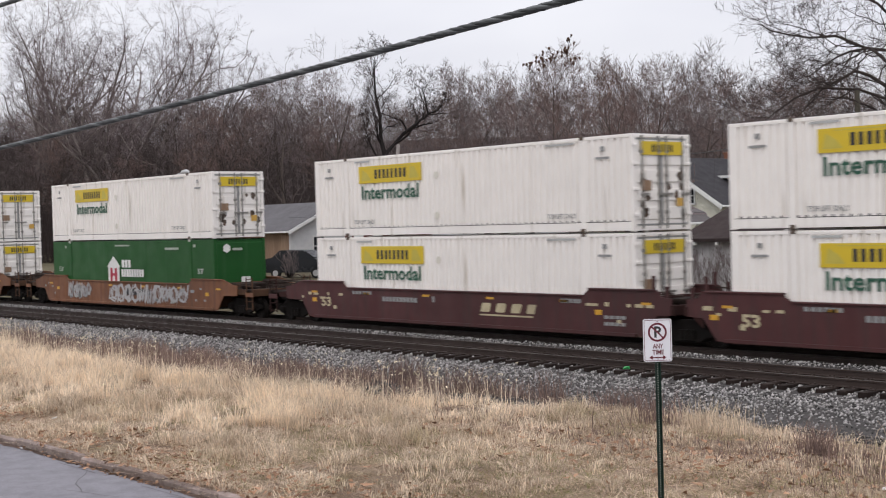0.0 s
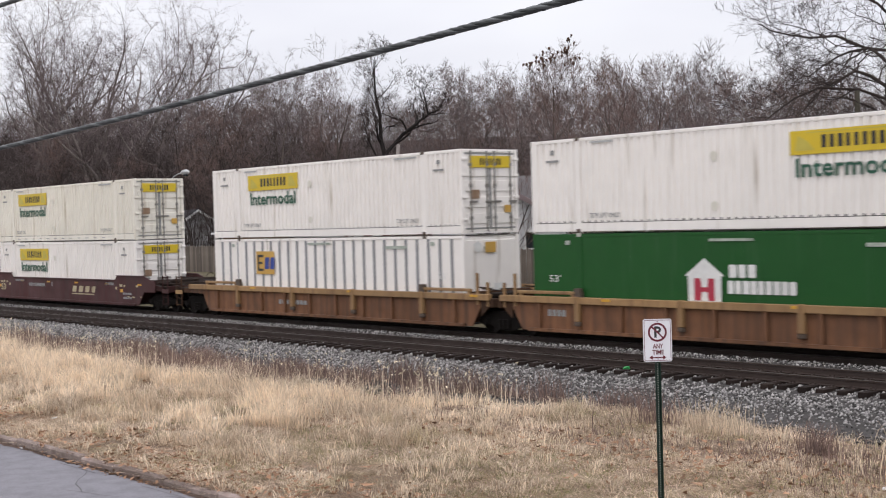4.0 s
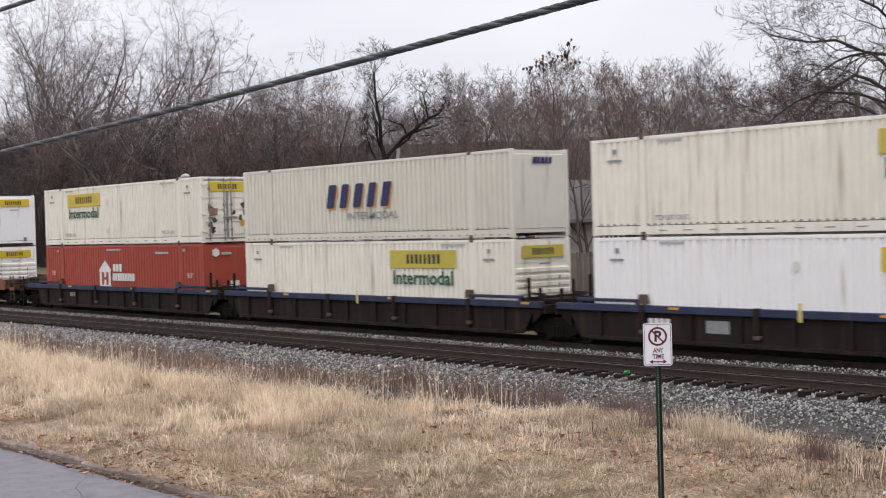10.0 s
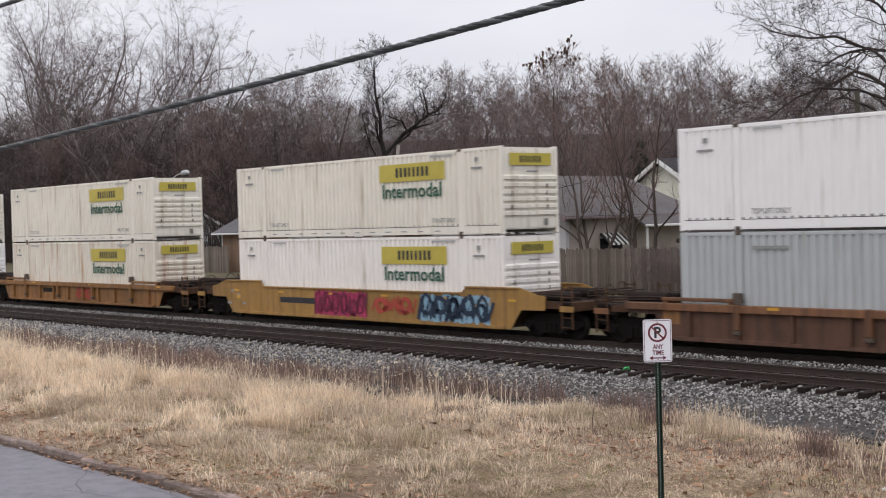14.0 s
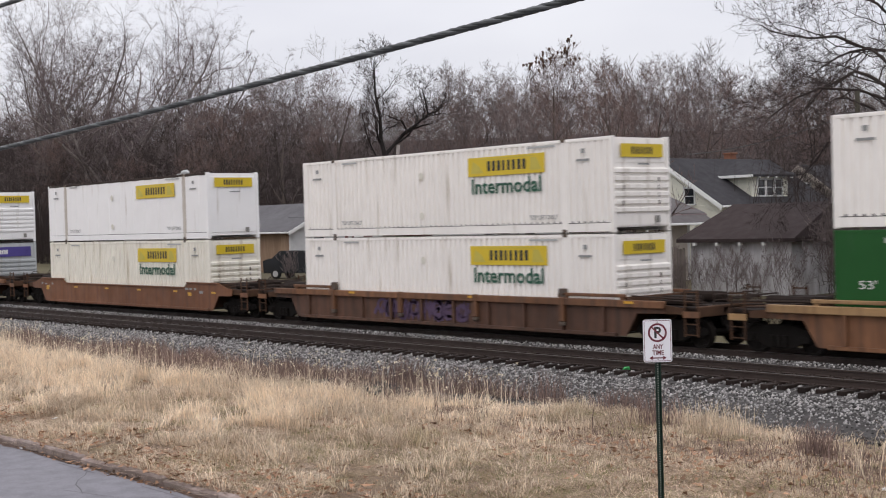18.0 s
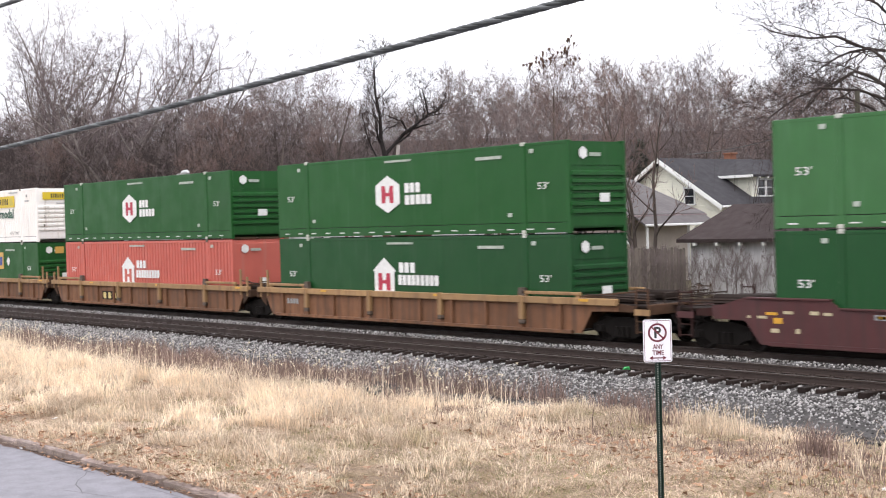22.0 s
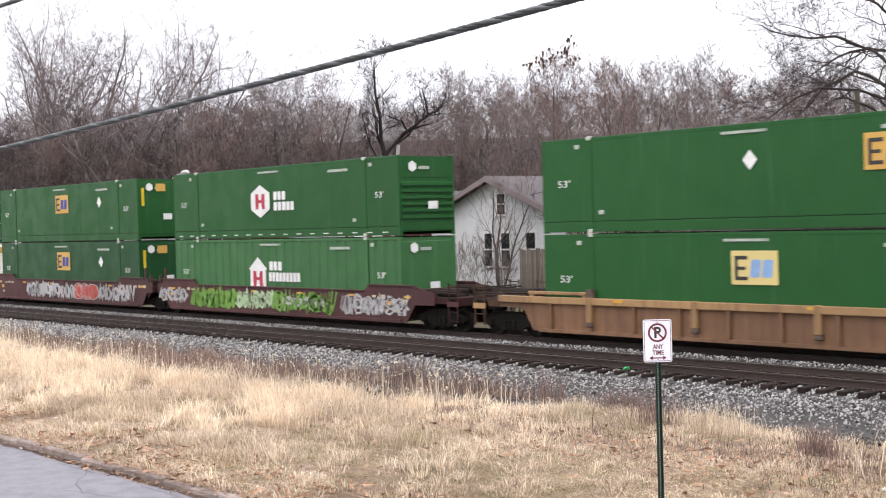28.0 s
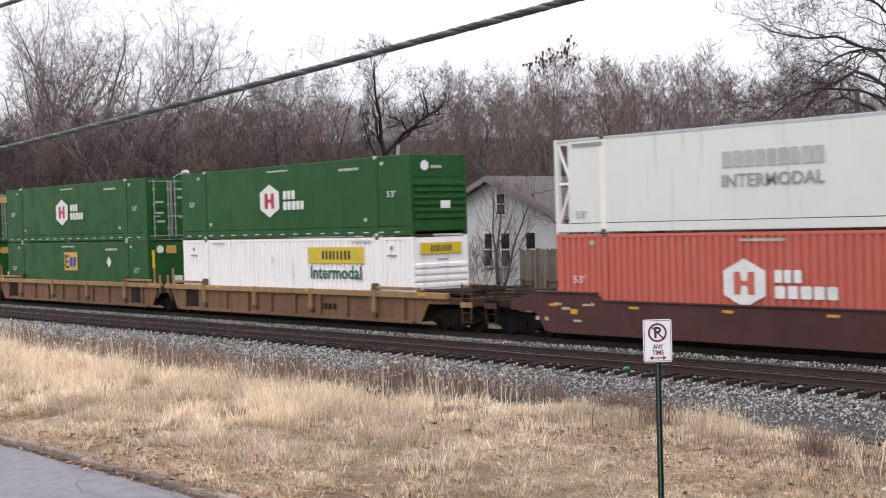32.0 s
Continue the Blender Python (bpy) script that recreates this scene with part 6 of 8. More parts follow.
    woods = [tree_kind("woods", b, t, 2, seed=50 + i, height=15, counts=(12, 8, 6, 9), reach=(0.5, 0.5, 0.55, 0.85), fork=f, rise=0.10, wiggle=0.20, thick=0.010, twig=0.0066, dome=d, spread=(24, 60))
             for i, (b, t, f, d) in enumerate((("bark", "twig", 0.18, (8.6, 6.4, 4.4)), ("bark_dark", "twig", 0.24, (9.2, 5.8, 5.0)), ("bark", "twig_red", 0.15, (8.2, 6.6, 3.9)), ("bark_dark", "twig_red", 0.22, (9.0, 6.0, 4.6)), ("bark", "twig", 0.3, (9.6, 5.3, 4.0)), ("bark_dark", "twig_dark", 0.15, (8.0, 6.6, 5.0))))]
    rnd = random.Random(77)
    pale = "tall bare pale-barked sycamore with fine upright branches"
    for x, y, s, k in ((-172.0, 72, 1.4, 2), (-178.7, 78, 1.42, 1), (-149.2, 68, 1.31, 0), (-154.4, 74, 1.35, 1), (-141.6, 70, 1.33, 2), (-126.5, 66, 1.18, 2), (-122.4, 68, 1.17, 0), (-134.2, 77, 1.18, 1), (-148.6, 80, 1.31, 1), (-175.6, 82, 1.43, 0), (-160, 70, 1.34, 1), (-136, 66, 1.22, 0), (-118, 72, 1.05, 2), (-166, 84, 1.42, 2), (-145, 74, 1.3, 1)):
        plant(sycamore[k], x, y, s * rnd.uniform(0.96, 1.04), rnd.uniform(0, 360), pale)
    for x, y, s, k in ((-97, 64, 1.22, 0), (-72, 66, 0.94, 0), (-66, 62, 0.86, 1), (-57, 61, 0.80, 0), (-54, 66, 0.78, 1), (-101, 71, 1.2, 1), (-47, 66, 0.70, 0)):
        plant(oak[k], x, y, s, rnd.uniform(0, 360), "bare grey-brown broadleaf tree with dense fine twigs")
    plant(dark, -80.0, 63, 1.0, 0, "bare dark tree with two forking black trunks")
    plant(big, -24.1, 42.5, 1.0, 0, "large bare dark tree with drooping outspread limbs")
    plant(russet, -38.5, 43.9, 1.0, 0, "small many-stemmed bare tree with russet twigs by a fence", "bare yard trees")
    plant(russet, -45.2, 41.6, 0.62, 140, "small many-stemmed bare tree with russet twigs by a house", "bare yard trees")
    plant(russet, -41.0, 43.2, 0.92, 220, "small many-stemmed bare tree with russet twigs by a house", "bare yard trees")
    # the wood behind, row after row
    for row, (y, n, s0, s1) in enumerate(((66, 18, 0.62, 0.85), (78, 24, 0.85, 1.05), (92, 28, 0.95, 1.1), (108, 30, 1.0, 1.15))):
        for i in range(n):
            x = -y * math.tan(radians(28.8 + 40.6 * (i + rnd.uniform(0.1, 0.9)) / n))
            slope = -x / y
            top = 3.78 + float(np.interp(slope, CREST_AT, CREST)) * y - ground_z(x, y)
            size = min(s1 * 1.45, top / 15.0) * (rnd.uniform(0.76, 1.0) if y > 70 else rnd.uniform(0.45, 0.72))
            kind = woods[5] if row == 0 and i % 3 else woods[(i * 3 + row + rnd.randrange(2)) % 5]
            label = "bare grey-brown woodland tree with dense twigs" if kind not in (woods[2], woods[3]) else "bare russet woodland tree with dense twigs"
            plant(kind, x, y + rnd.uniform(-4, 4), size, rnd.uniform(0, 360), label)
    # low scrubby trees before the sycamores
    for i in range(20):
        plant(woods[(5, 5, 3)[i % 3]], -86 - 4.1 * i + rnd.uniform(-1.5, 1.5), 58 + rnd.uniform(-3, 3), rnd.uniform(0.70, 1.05), rnd.uniform(0, 360), "low scrubby bare tree with dense dark twigs")
    for i in range(13):
        plant(woods[(5, 1, 5)[i % 3]], -104 - 5.4 * i + rnd.uniform(-2, 2), 64 + rnd.uniform(-3, 3), rnd.uniform(0.9, 1.2), rnd.uniform(0, 360), "bare dark woodland tree below the sycamores")
    # a tree with clusters of withered seed pods at its tips
    pods = tree_kind("pods", "bark", "twig", seed=71, height=13.4, counts=(10, 6, 4), reach=(0.45, 0.48, 0.5), fork=0.35, rise=0.16, thick=0.012, twig=0.018)
    t = plant(pods, -60.0, 60.0, 1.0, 0, "bare tree with dark withered seed clusters at its top")
    rng = np.random.default_rng(6)
    tips = np.array(sorted(pods[2], key=lambda q: -q[2])[:46])
    pod = Geo().add([(0.10, 0, 0.02), (0.02, 0.09, -0.03), (-0.09, 0.03, 0.01), (0.01, -0.10, 0.04), (0.03, 0.02, 0.07), (-0.02, 0.0, -0.20)],
                    [(0, 1, 4), (1, 2, 4), (2, 3, 4), (3, 0, 4), (1, 0, 5), (2, 1, 5), (3, 2, 5), (0, 3, 5)]).mesh("seed_pod", "dead_leaf")
    for k, q in enumerate(tips):
        part("seed_pod", pod, t, "dark withered seed cluster", at=tuple(q)).rotation_euler = (0.3 * math.sin(7 * k), 0.3 * math.cos(5 * k), 0.4 * k)
    # undergrowth: thin stems in a thick belt, under the wood and along the fences
    n = 40000
    y = 58 + 60 * rng.random(n) ** 1.3
    x = -y * rng.uniform(0.55, 2.7, n)
    h = rng.uniform(1.5, 6.5, n)
    z = np.interp(y, PROFILE_Y, PROFILE_Z) + hill(x, y)
    base = np.stack([x, y, z], 1)
    tip = base + np.stack([rng.normal(0, 0.35, n) * h * 0.5, rng.normal(0, 0.3, n) * h * 0.5, h], 1)
    w = rng.uniform(0.015, 0.035, n)
    a = rng.uniform(0, 3.14, n)
    off = np.stack([np.cos(a) * w, np.sin(a) * w, 0 * a], 1)
    mid = base * 0.5 + tip * 0.5 + rng.normal(0, 0.12, (n, 3))
    v = np.stack([base - off, base + off, mid + off * 0.8, mid - off * 0.8, tip], 1)
    f = (np.arange(n)[:, None, None] * 5 + np.array([(0, 1, 2), (0, 2, 3), (3, 2, 4)])[None]).reshape(-1, 3)
    tagged(new("undergrowth", np_mesh("undergrowth", v.reshape(-1, 3), f, "twig_dark")), "dense brown leafless undergrowth below the wood", "undergrowth", kind="stuff")
    # the far side of the wood: a haze of fine stems and twigs over the whole slope
    n = 130000
    y = rng.uniform(92, 175, n)
    x = -y * rng.uniform(0.5, 2.75, n)
    up = 9.0 * rng.beta(1.0, 1.6, n)
    c = np.stack([x, y, np.interp(y, PROFILE_Y, PROFILE_Z) + hill(x, y) + up], 1)
    ln = rng.uniform(0.8, 2.2, n)[:, None]
    d = rng.normal(0, 1, (n, 3)) * (0.6, 0.6, 0.4) + (0, 0, 0.45)
    w = rng.uniform(0.015, 0.05, n)[:, None]
    a = rng.uniform(0, 3.14, n)
    off = np.stack([np.cos(a), np.sin(a), 0 * a], 1) * w
    v = np.stack([c - off, c + off, c + d * ln], 1)
    tagged(new("far_wood", np_mesh("far_wood", v.reshape(-1, 3), np.arange(n * 3).reshape(-1, 3), "twig")), "haze of bare brown twigs on the wooded slope", "wood", kind="stuff")
    # low brown brush all along the far side of the railway
    n = 20000
    x, y = rng.uniform(-95, -17, n), rng.uniform(36.6, 39.9, n)
    tall = 0.45 + 0.75 * np.array([noise.noise((0.22 * float(q), 0, 31)) for q in x])
    h = rng.uniform(0.35, 1.0, n) * np.clip(tall, 0.25, 1.1)
    base = np.stack([x, y, np.interp(y, PROFILE_Y, PROFILE_Z) - 0.05], 1)
    tip = base + np.stack([rng.normal(0, 0.3, n) * h, rng.normal(0, 0.3, n) * h, h], 1)
    a = rng.uniform(0, 3.14, n)
    off = np.stack([np.cos(a), np.sin(a), 0 * a], 1) * rng.uniform(0.006, 0.016, n)[:, None]
    v = np.stack([base - off, base + off, tip], 1)
    tagged(new("brush", np_mesh("brush", v.reshape(-1, 3), np.arange(n * 3).reshape(-1, 3), "twig_dark")), "low dead brown brush along the railway", "brush", kind="stuff")
    # a dark thicket beside the garage
    n = 16000
    x, y = rng.uniform(-28.8, -15, n), 42.0 + 9 * rng.random(n)
    c = np.stack([x, y, np.interp(y, PROFILE_Y, PROFILE_Z) + 4.2 * rng.beta(1.0, 1.5, n)], 1)
    d = rng.normal(0, 1, (n, 3)) * (0.5, 0.5, 0.4) + (0, 0, 0.5)
    a = rng.uniform(0, 3.14, n)
    off = np.stack([np.cos(a), np.sin(a), 0 * a], 1) * rng.uniform(0.008, 0.022, n)[:, None]
    v = np.stack([c - off, c + off, c + d * rng.uniform(0.5, 1.5, n)[:, None]], 1)
    tagged(new("thicket", np_mesh("thicket", v.reshape(-1, 3), np.arange(n * 3).reshape(-1, 3), "twig_dark")), "dense dark brown leafless thicket beside the garage", "thicket", kind="stuff")
    # bare shrubs at the far side of the railway
    n = 9
    for i, (x, y, s) in enumerate(((-45.4, 40.6, 1.0), (-47.6, 40.8, 0.9), (-43.6, 40.4, 0.8), (-51.5, 41.0, 0.7), (-34.6, 40.6, 0.8), (-33.4, 40.3, 0.75), (-32.3, 40.5, 0.7), (-31.2, 40.4, 0.8), (-30.0, 40.2, 0.7), (-28.8, 40.4, 0.85), (-35.8, 40.8, 0.8), (-27.0, 41.0, 1.3), (-60.5, 43.0, 0.6), (-66, 44, 0.7), (-57, 42.0, 0.7), (-62.5, 46.0, 0.7), (-63.6, 46.4, 0.75), (-64.8, 46.2, 0.7), (-26.2, 41.4, 1.5), (-25.0, 41.0, 1.6), (-26.6, 40.6, 1.4), (-23.8, 41.4, 1.6), (-24.4, 41.2, 1.35), (-22.6, 40.8, 1.5))):
        shrub = cached(("shrub", i % 3), lambda: np_mesh("shrub", *joined([tubes(b, s) for b, s in [([b for b in grow(seed=90 + i % 3, height=2.6, counts=(7, 6, 4), reach=(0.5, 0.5, 0.5), fork=0.1, rise=0.25, stems=6, thick=0.006, twig=0.007) if lo <= b[2] <= lo + 1], s) for lo, s in ((0, 3), (2, 1))]]), "twig_dark" if i > 5 else "twig"))
        s_ob = thing("shrub", "bare brown leafless shrub beside the railway", "shrub", "shrubs beside the railway", at=(x, y, ground_z(x, y)), turn=40 * i, data=shrub)
        s_ob.scale = (s, s, s)
    # a dark conifer between the houses
    rng = np.random.default_rng(15)
    con = thing("conifer", "dark green conifer standing behind the houses", "tree", at=(-58.5, 66.5, ground_z(-58.5, 66.5)))
    part("trunk", Geo().tube([(0, 0, -0.2), (0, 0, 8.0)], [0.22, 0.03], 8).mesh("trunk", "bark_dark"), con)
    n = 5200
    hz = rng.uniform(0.08, 1.0, n)
    r = 2.3 * (1 - hz) ** 0.75 * np.sqrt(rng.random(n)) + 0.05
    a = rng.uniform(0, 6.28, n)
    c = np.stack([r * np.cos(a), r * np.sin(a), 8.2 * hz - 0.22 * r], 1)
    out = np.stack([np.cos(a), np.sin(a), -0.45 + 0 * a], 1)
    side = np.stack([-np.sin(a), np.cos(a), 0 * a], 1)
    ln, wd = rng.uniform(0.25, 0.5, n)[:, None], rng.uniform(0.03, 0.08, n)[:, None]
    v = np.stack([c - side * wd, c + side * wd, c + out * ln + rng.normal(0, 0.05, (n, 3))], 1)
    part("crown", np_mesh("crown", v.reshape(-1, 3), np.arange(n * 3).reshape(-1, 3), "needle"), con)


make_trees()


# ---- dry grass and weeds ----
def field(seed, scale):
    """A smooth random field over the strip, as a function of arrays."""
    nx, ny = 160, 60
    tab = np.array([[noise.noise((i * 0.5 * scale, j * 0.25 * scale, seed)) for j in range(ny)] for i in range(nx)])

    def at(x, y):
        i, j = np.clip((x + 80) * 2, 0, nx - 2), np.clip((y - 9) * 4, 0, ny - 2)
        a, b = i.astype(int), j.astype(int)
        u, v = i - a, j - b
        return tab[a, b] * (1 - u) * (1 - v) + tab[a + 1, b] * u * (1 - v) + tab[a, b + 1] * (1 - u) * v + tab[a + 1, b + 1] * u * v
    return at


TAB_X, TAB_Y = np.arange(-64, 2, 0.3), np.arange(9.6, 23.2, 0.25)
TAB = np.array([[ground_z(float(a), float(b)) for b in TAB_Y] for a in TAB_X])


def heights(x, y):
    """Ground heights under many places of the strip."""
    i, j = np.clip((x + 64) / 0.3, 0, len(TAB_X) - 2), np.clip((y - 9.6) / 0.25, 0, len(TAB_Y) - 2)
    a, b = i.astype(int), j.astype(int)
    u, v = i - a, j - b
    return TAB[a, b] * (1 - u) * (1 - v) + TAB[a + 1, b] * u * (1 - v) + TAB[a, b + 1] * (1 - u) * v + TAB[a + 1, b + 1] * u * v


def blades(name, x, y, h, lean, width, material, label, rng, category="grass", curl=1.0, toward=None, simple=False):
    """Many thin blades in one mesh; toward turns each one a given way."""
    n = len(x)
    base = np.stack([x, y, heights(x, y) - 0.02], 1)
    a, w = rng.uniform(0, 6.28, n), width * rng.uniform(0.6, 1.3, n)
    if toward is not None:
        a = toward + rng.normal(0, 0.5, n)
    tilt = np.stack([np.cos(a), np.sin(a)], 1) * (lean * rng.uniform(0.3, 1.0, n))[:, None]
    mid = base + np.stack([tilt[:, 0] * h * 0.35, tilt[:, 1] * h * 0.35, h * 0.58], 1)
    tip = base + np.stack([tilt[:, 0] * h * (0.7 + 0.5 * curl), tilt[:, 1] * h * (0.7 + 0.5 * curl), h * np.clip(1.0 - 0.35 * lean * curl, 0.35, 1)], 1)
    b = rng.uniform(0, 3.14, n)
    off = np.stack([np.cos(b) * w, np.sin(b) * w, 0 * b], 1)
    if simple:
        v = np.stack([base - off, base + off, tip], 1)
        f = np.arange(n * 3).reshape(-1, 3)
    else:
        v = np.stack([base - off, base + off, mid + off * 0.8, mid - off * 0.8, tip], 1)
        f = (np.arange(n)[:, None, None] * 5 + np.array([(0, 1, 2), (0, 2, 3), (3, 2, 4)])[None]).reshape(-1, 3)
    return tagged(new(name, np_mesh(name, v.reshape(-1, 3), f, material)), label, category, kind="stuff")


def make_grass():
    rng = np.random.default_rng(21)
    clump, patch, fine = field(2.0, 0.9), field(7.0, 0.35), field(11.0, 2.2)

    def spots(n, y0, y1, power=1.0):
        y = y0 + (y1 - y0) * rng.random(n) ** power
        x = -y * rng.uniform(0.50, 2.62, n) - 0.5
        return x, y

    def tufts(n, y0, y1, density, blades_each, spread):
        """Blades gathered in fans: places, the way each leans, and its tuft's size."""
        cx, cy = spots(n, y0, y1)
        keep = rng.random(n) < np.clip(density(cx, cy), 0, 1)
        cx, cy = cx[keep], cy[keep]
        size = rng.uniform(0.6, 1.25, len(cx))
        who = np.repeat(np.arange(len(cx)), blades_each)
        a = rng.uniform(0, 6.28, len(who))
        r = spread * np.sqrt(rng.random(len(who))) * size[who]
        return cx[who] + r * np.cos(a), np.maximum(10.0, cy[who] + r * np.sin(a)), a, size[who]

    def brink(x):
        """Where the golden grass ends and the weeds begin."""
        return 16.7 + 2.9 * np.clip((x + 21.5) / 4, 0, 1) + 1.6 * clump(x * 0.5, 14 + 0 * x) - 1.3 * np.clip((x + 15) / 4, 0, 1)

    def golden(x, y):
        return np.clip((-x - 18.6) / 3.0, 0, 1) * np.clip((y - 11.4) / 3.4, 0, 1) * np.clip((brink(x) + 0.5 * fine(x, y) - y) / 1.0, 0, 1)
    # short matted turf everywhere
    x, y = spots(230000, 9.97, 20.6)
    keep = rng.random(len(x)) > 0.9 * np.clip((y - brink(x) - 0.3) / 0.7, 0, 1)
    x, y = x[keep], y[keep]
    h = rng.uniform(0.08, 0.22, len(x)) * (1.0 + 0.9 * fine(x, y))
    blades("dry_turf", x, y, h, 2.4, 0.0095, "thatch", "short matted brown and tan winter turf", rng, curl=1.3, simple=True)
    # tan tufts, thinner near the kerb and over the dark patches
    x, y, a, s = tufts(15500, 10.05, 20.3, lambda x, y: 0.50 + 1.6 * clump(x, y) + 1.7 * fine(x, y) - 1.5 * np.clip((y - brink(x) - 0.4) / 0.8, 0, 1) + 0.10 * np.clip((y - 12.5) / 2, 0, 1) - 0.30 * np.clip((x + 16) / 4, 0, 1), 17, 0.16)
    low = np.clip((y - 8.6) / 3, 0.7, 1)
    low = low * np.clip(0.72 + 1.3 * clump(x + 5, y) + 0.9 * fine(x, y), 0.35, 1.25) * (1 - 0.55 * np.clip((x + 18) / 4, 0, 1))
    blades("tan_grass", x, y, rng.uniform(0.4, 1.2, len(x)) * 0.36 * s * low, 0.95, 0.0064, "straw", "dry tan grass in matted tufts", rng, toward=a)
    # tall golden tufts towards the ballast
    x, y, a, s = tufts(10500, 11.4, 19.8, lambda x, y: golden(x, y) * (0.30 + 2.4 * clump(x, y) + 2.2 * fine(x, y)) + 0.01, 22, 0.15)
    rise = 0.45 + 0.55 * golden(x, y)
    blades("golden_grass", x, y, rng.uniform(0.35, 1.15, len(x)) * 0.66 * s * rise, 0.55, 0.0064, "straw_pale", "tall dry golden grass in leaning tufts", rng, toward=a)
    # green winter patches
    x, y = spots(70000, 10.2, 18.6)
    keep = (patch(x, y) + 0.8 * fine(x, y) + 0.35 * clump(x + 9, y)) + 0.24 * np.clip((x + 19) / 4, 0, 1) > 0.04
    x, y = x[keep], y[keep]
    blades("green_grass", x, y, rng.uniform(0.06, 0.16, len(x)), 1.0, 0.006, "green_blade", "dull green winter grass showing through the straw", rng, simple=True)
    # brown matted grass on the nearer end of the strip
    x, y = spots(90000, 10.1, 19.0)
    keep = rng.random(len(x)) < np.clip((x + 20) / 5, 0.06, 0.8) * np.clip(0.55 + 1.6 * fine(x + 6, y) + 1.2 * clump(x + 13, y), 0, 1)
    x, y = x[keep], y[keep]
    blades("matted_grass", x, y, rng.uniform(0.08, 0.26, len(x)), 1.6, 0.0075, "matted", "brown matted winter grass lying flat", rng, simple=True)
    # fallen leaves and rusty litter by the kerb and in hollows
    x, y = spots(36000, 9.66, 18.0)
    keep = rng.random(len(x)) < np.clip(0.45 * np.clip((12.4 - y) / 1.7, 0, 1) * (0.45 + 1.4 * fine(x, y)) + 0.55 * np.clip(patch(x + 20, y) * 3 - 0.25 + 0.3 * np.clip((x + 15) / 4, 0, 1) * np.clip((y - 13) / 2, 0, 1), 0, 1) * (0.5 + fine(x, y)), 0.01, 1)
    x, y = x[keep], y[keep]
    c = np.stack([x, y, np.where(y < 9.84, -0.112, np.where(y < 9.98, 0.01, heights(x, y) + rng.uniform(0.02, 0.10, len(x))))], 1)
    tri = c[:, None, :] + rng.normal(0, 1, (len(c), 3, 3)) * (0.042, 0.042, 0.020)
    tagged(new("leaf_scatter", np_mesh("leaf_scatter", tri.reshape(-1, 3), np.arange(len(c) * 3).reshape(-1, 3), "fallen_leaf")), "reddish-brown fallen leaves caught in the turf", "leaves", kind="stuff")
    # fine dark gravel between the grass and the ballast
    n = 42000
    x, y = rng.uniform(-27, -7.5, n), rng.uniform(17.6, 21.7, n)
    keep = rng.random(n) < np.clip((y - brink(x) - 0.25) / 0.5, 0, 1)
    x, y = x[keep], y[keep]
    c = np.stack([x, y, heights(x, y) + rng.uniform(0.0, 0.03, len(x))], 1)
    tri = c[:, None, :] + rng.normal(0, 1, (len(c), 3, 3)) * (0.045, 0.045, 0.016)
    tagged(new("gravel", np_mesh("gravel", tri.reshape(-1, 3), np.arange(len(c) * 3).reshape(-1, 3), "gravel")), "fine dark grey gravel below the ballast", "gravel", kind="stuff")
    # reddish weeds between the grass and the ballast, with straw among them
    x, y = spots(190000, 15.6, 22.2)
    want = np.clip((-x - 19.5) / 4, 0, 1) * np.clip((y - brink(x) + 0.4) / 0.6, 0.02, 1) * np.clip((21.9 - y) / 1.2, 0, 1) * (0.10 + 1.3 * clump(x + 3, y) + 1.0 * fine(x, y)) + 0.008
    keep = rng.random(len(x)) < want
    x, y = x[keep], y[keep]
    h = rng.uniform(0.12, 0.62, len(x)) * (0.75 + 0.9 * clump(x + 3, y))
    some = rng.random(len(x)) < 0.8
    blades("brown_weeds", x[some], y[some], h[some], 0.8, 0.0062, "weed", "reddish-brown dead weeds along the ballast", rng, "weeds", 0.3)
    blades("weed_straw", x[~some], y[~some], h[~some] * 0.8, 0.8, 0.0055, "thatch", "tan dead grass among the weeds", rng, "grass", 0.3)
    # single weed clumps by the stones
    for i, (cx, cy, n, r, hh, mt) in enumerate(((-25.0, 19.9, 420, 0.42, 0.85, "weed"), (-22.5, 19.6, 200, 0.35, 0.85, "weed"), (-20.2, 19.9, 160, 0.32, 0.9, "weed"), (-15.6, 18.0, 110, 0.28, 0.85, "weed"), (-14.4, 18.1, 260, 0.4, 0.7, "straw"), (-17.9, 19.6, 220, 0.4, 0.6, "weed"),
                                                (-11.9, 17.4, 200, 0.16, 0.65, "weed"), (-10.3, 16.4, 24, 0.3, 0.95, "straw_pale"), (-11.0, 17.5, 900, 1.1, 0.22, "weed"), (-12.8, 16.6, 450, 1.0, 0.20, "weed"), (-10.2, 15.2, 350, 0.8, 0.18, "weed"), (-9.2, 16.9, 1300, 1.0, 0.24, "weed"), (-9.6, 16.6, 30, 0.25, 0.9, "straw_pale"), (-16.0, 16.4, 400, 0.9, 0.18, "weed"), (-19.0, 16.6, 700, 0.6, 0.2, "weed"))):
        blades("weed_clump", cx + rng.normal(0, r, n), cy + rng.normal(0, r * 0.6, n), rng.uniform(0.4, 1.0, n) * hh, 0.5, 0.006, mt, "upright dead weed clump at the ballast's edge" if hh > 0.3 else "low rusty patch of dead weeds", rng, "weeds", 0.4)
    # stalks with pale seed heads
    x, y = spots(2600, 16.4, 20.4)
    keep = (x < -19.5) & (np.abs(y - brink(x) + 0.3) < 1.5 * rng.random(len(x)))
    x, y = x[keep], y[keep]
    h = rng.uniform(0.5, 0.95, len(x))
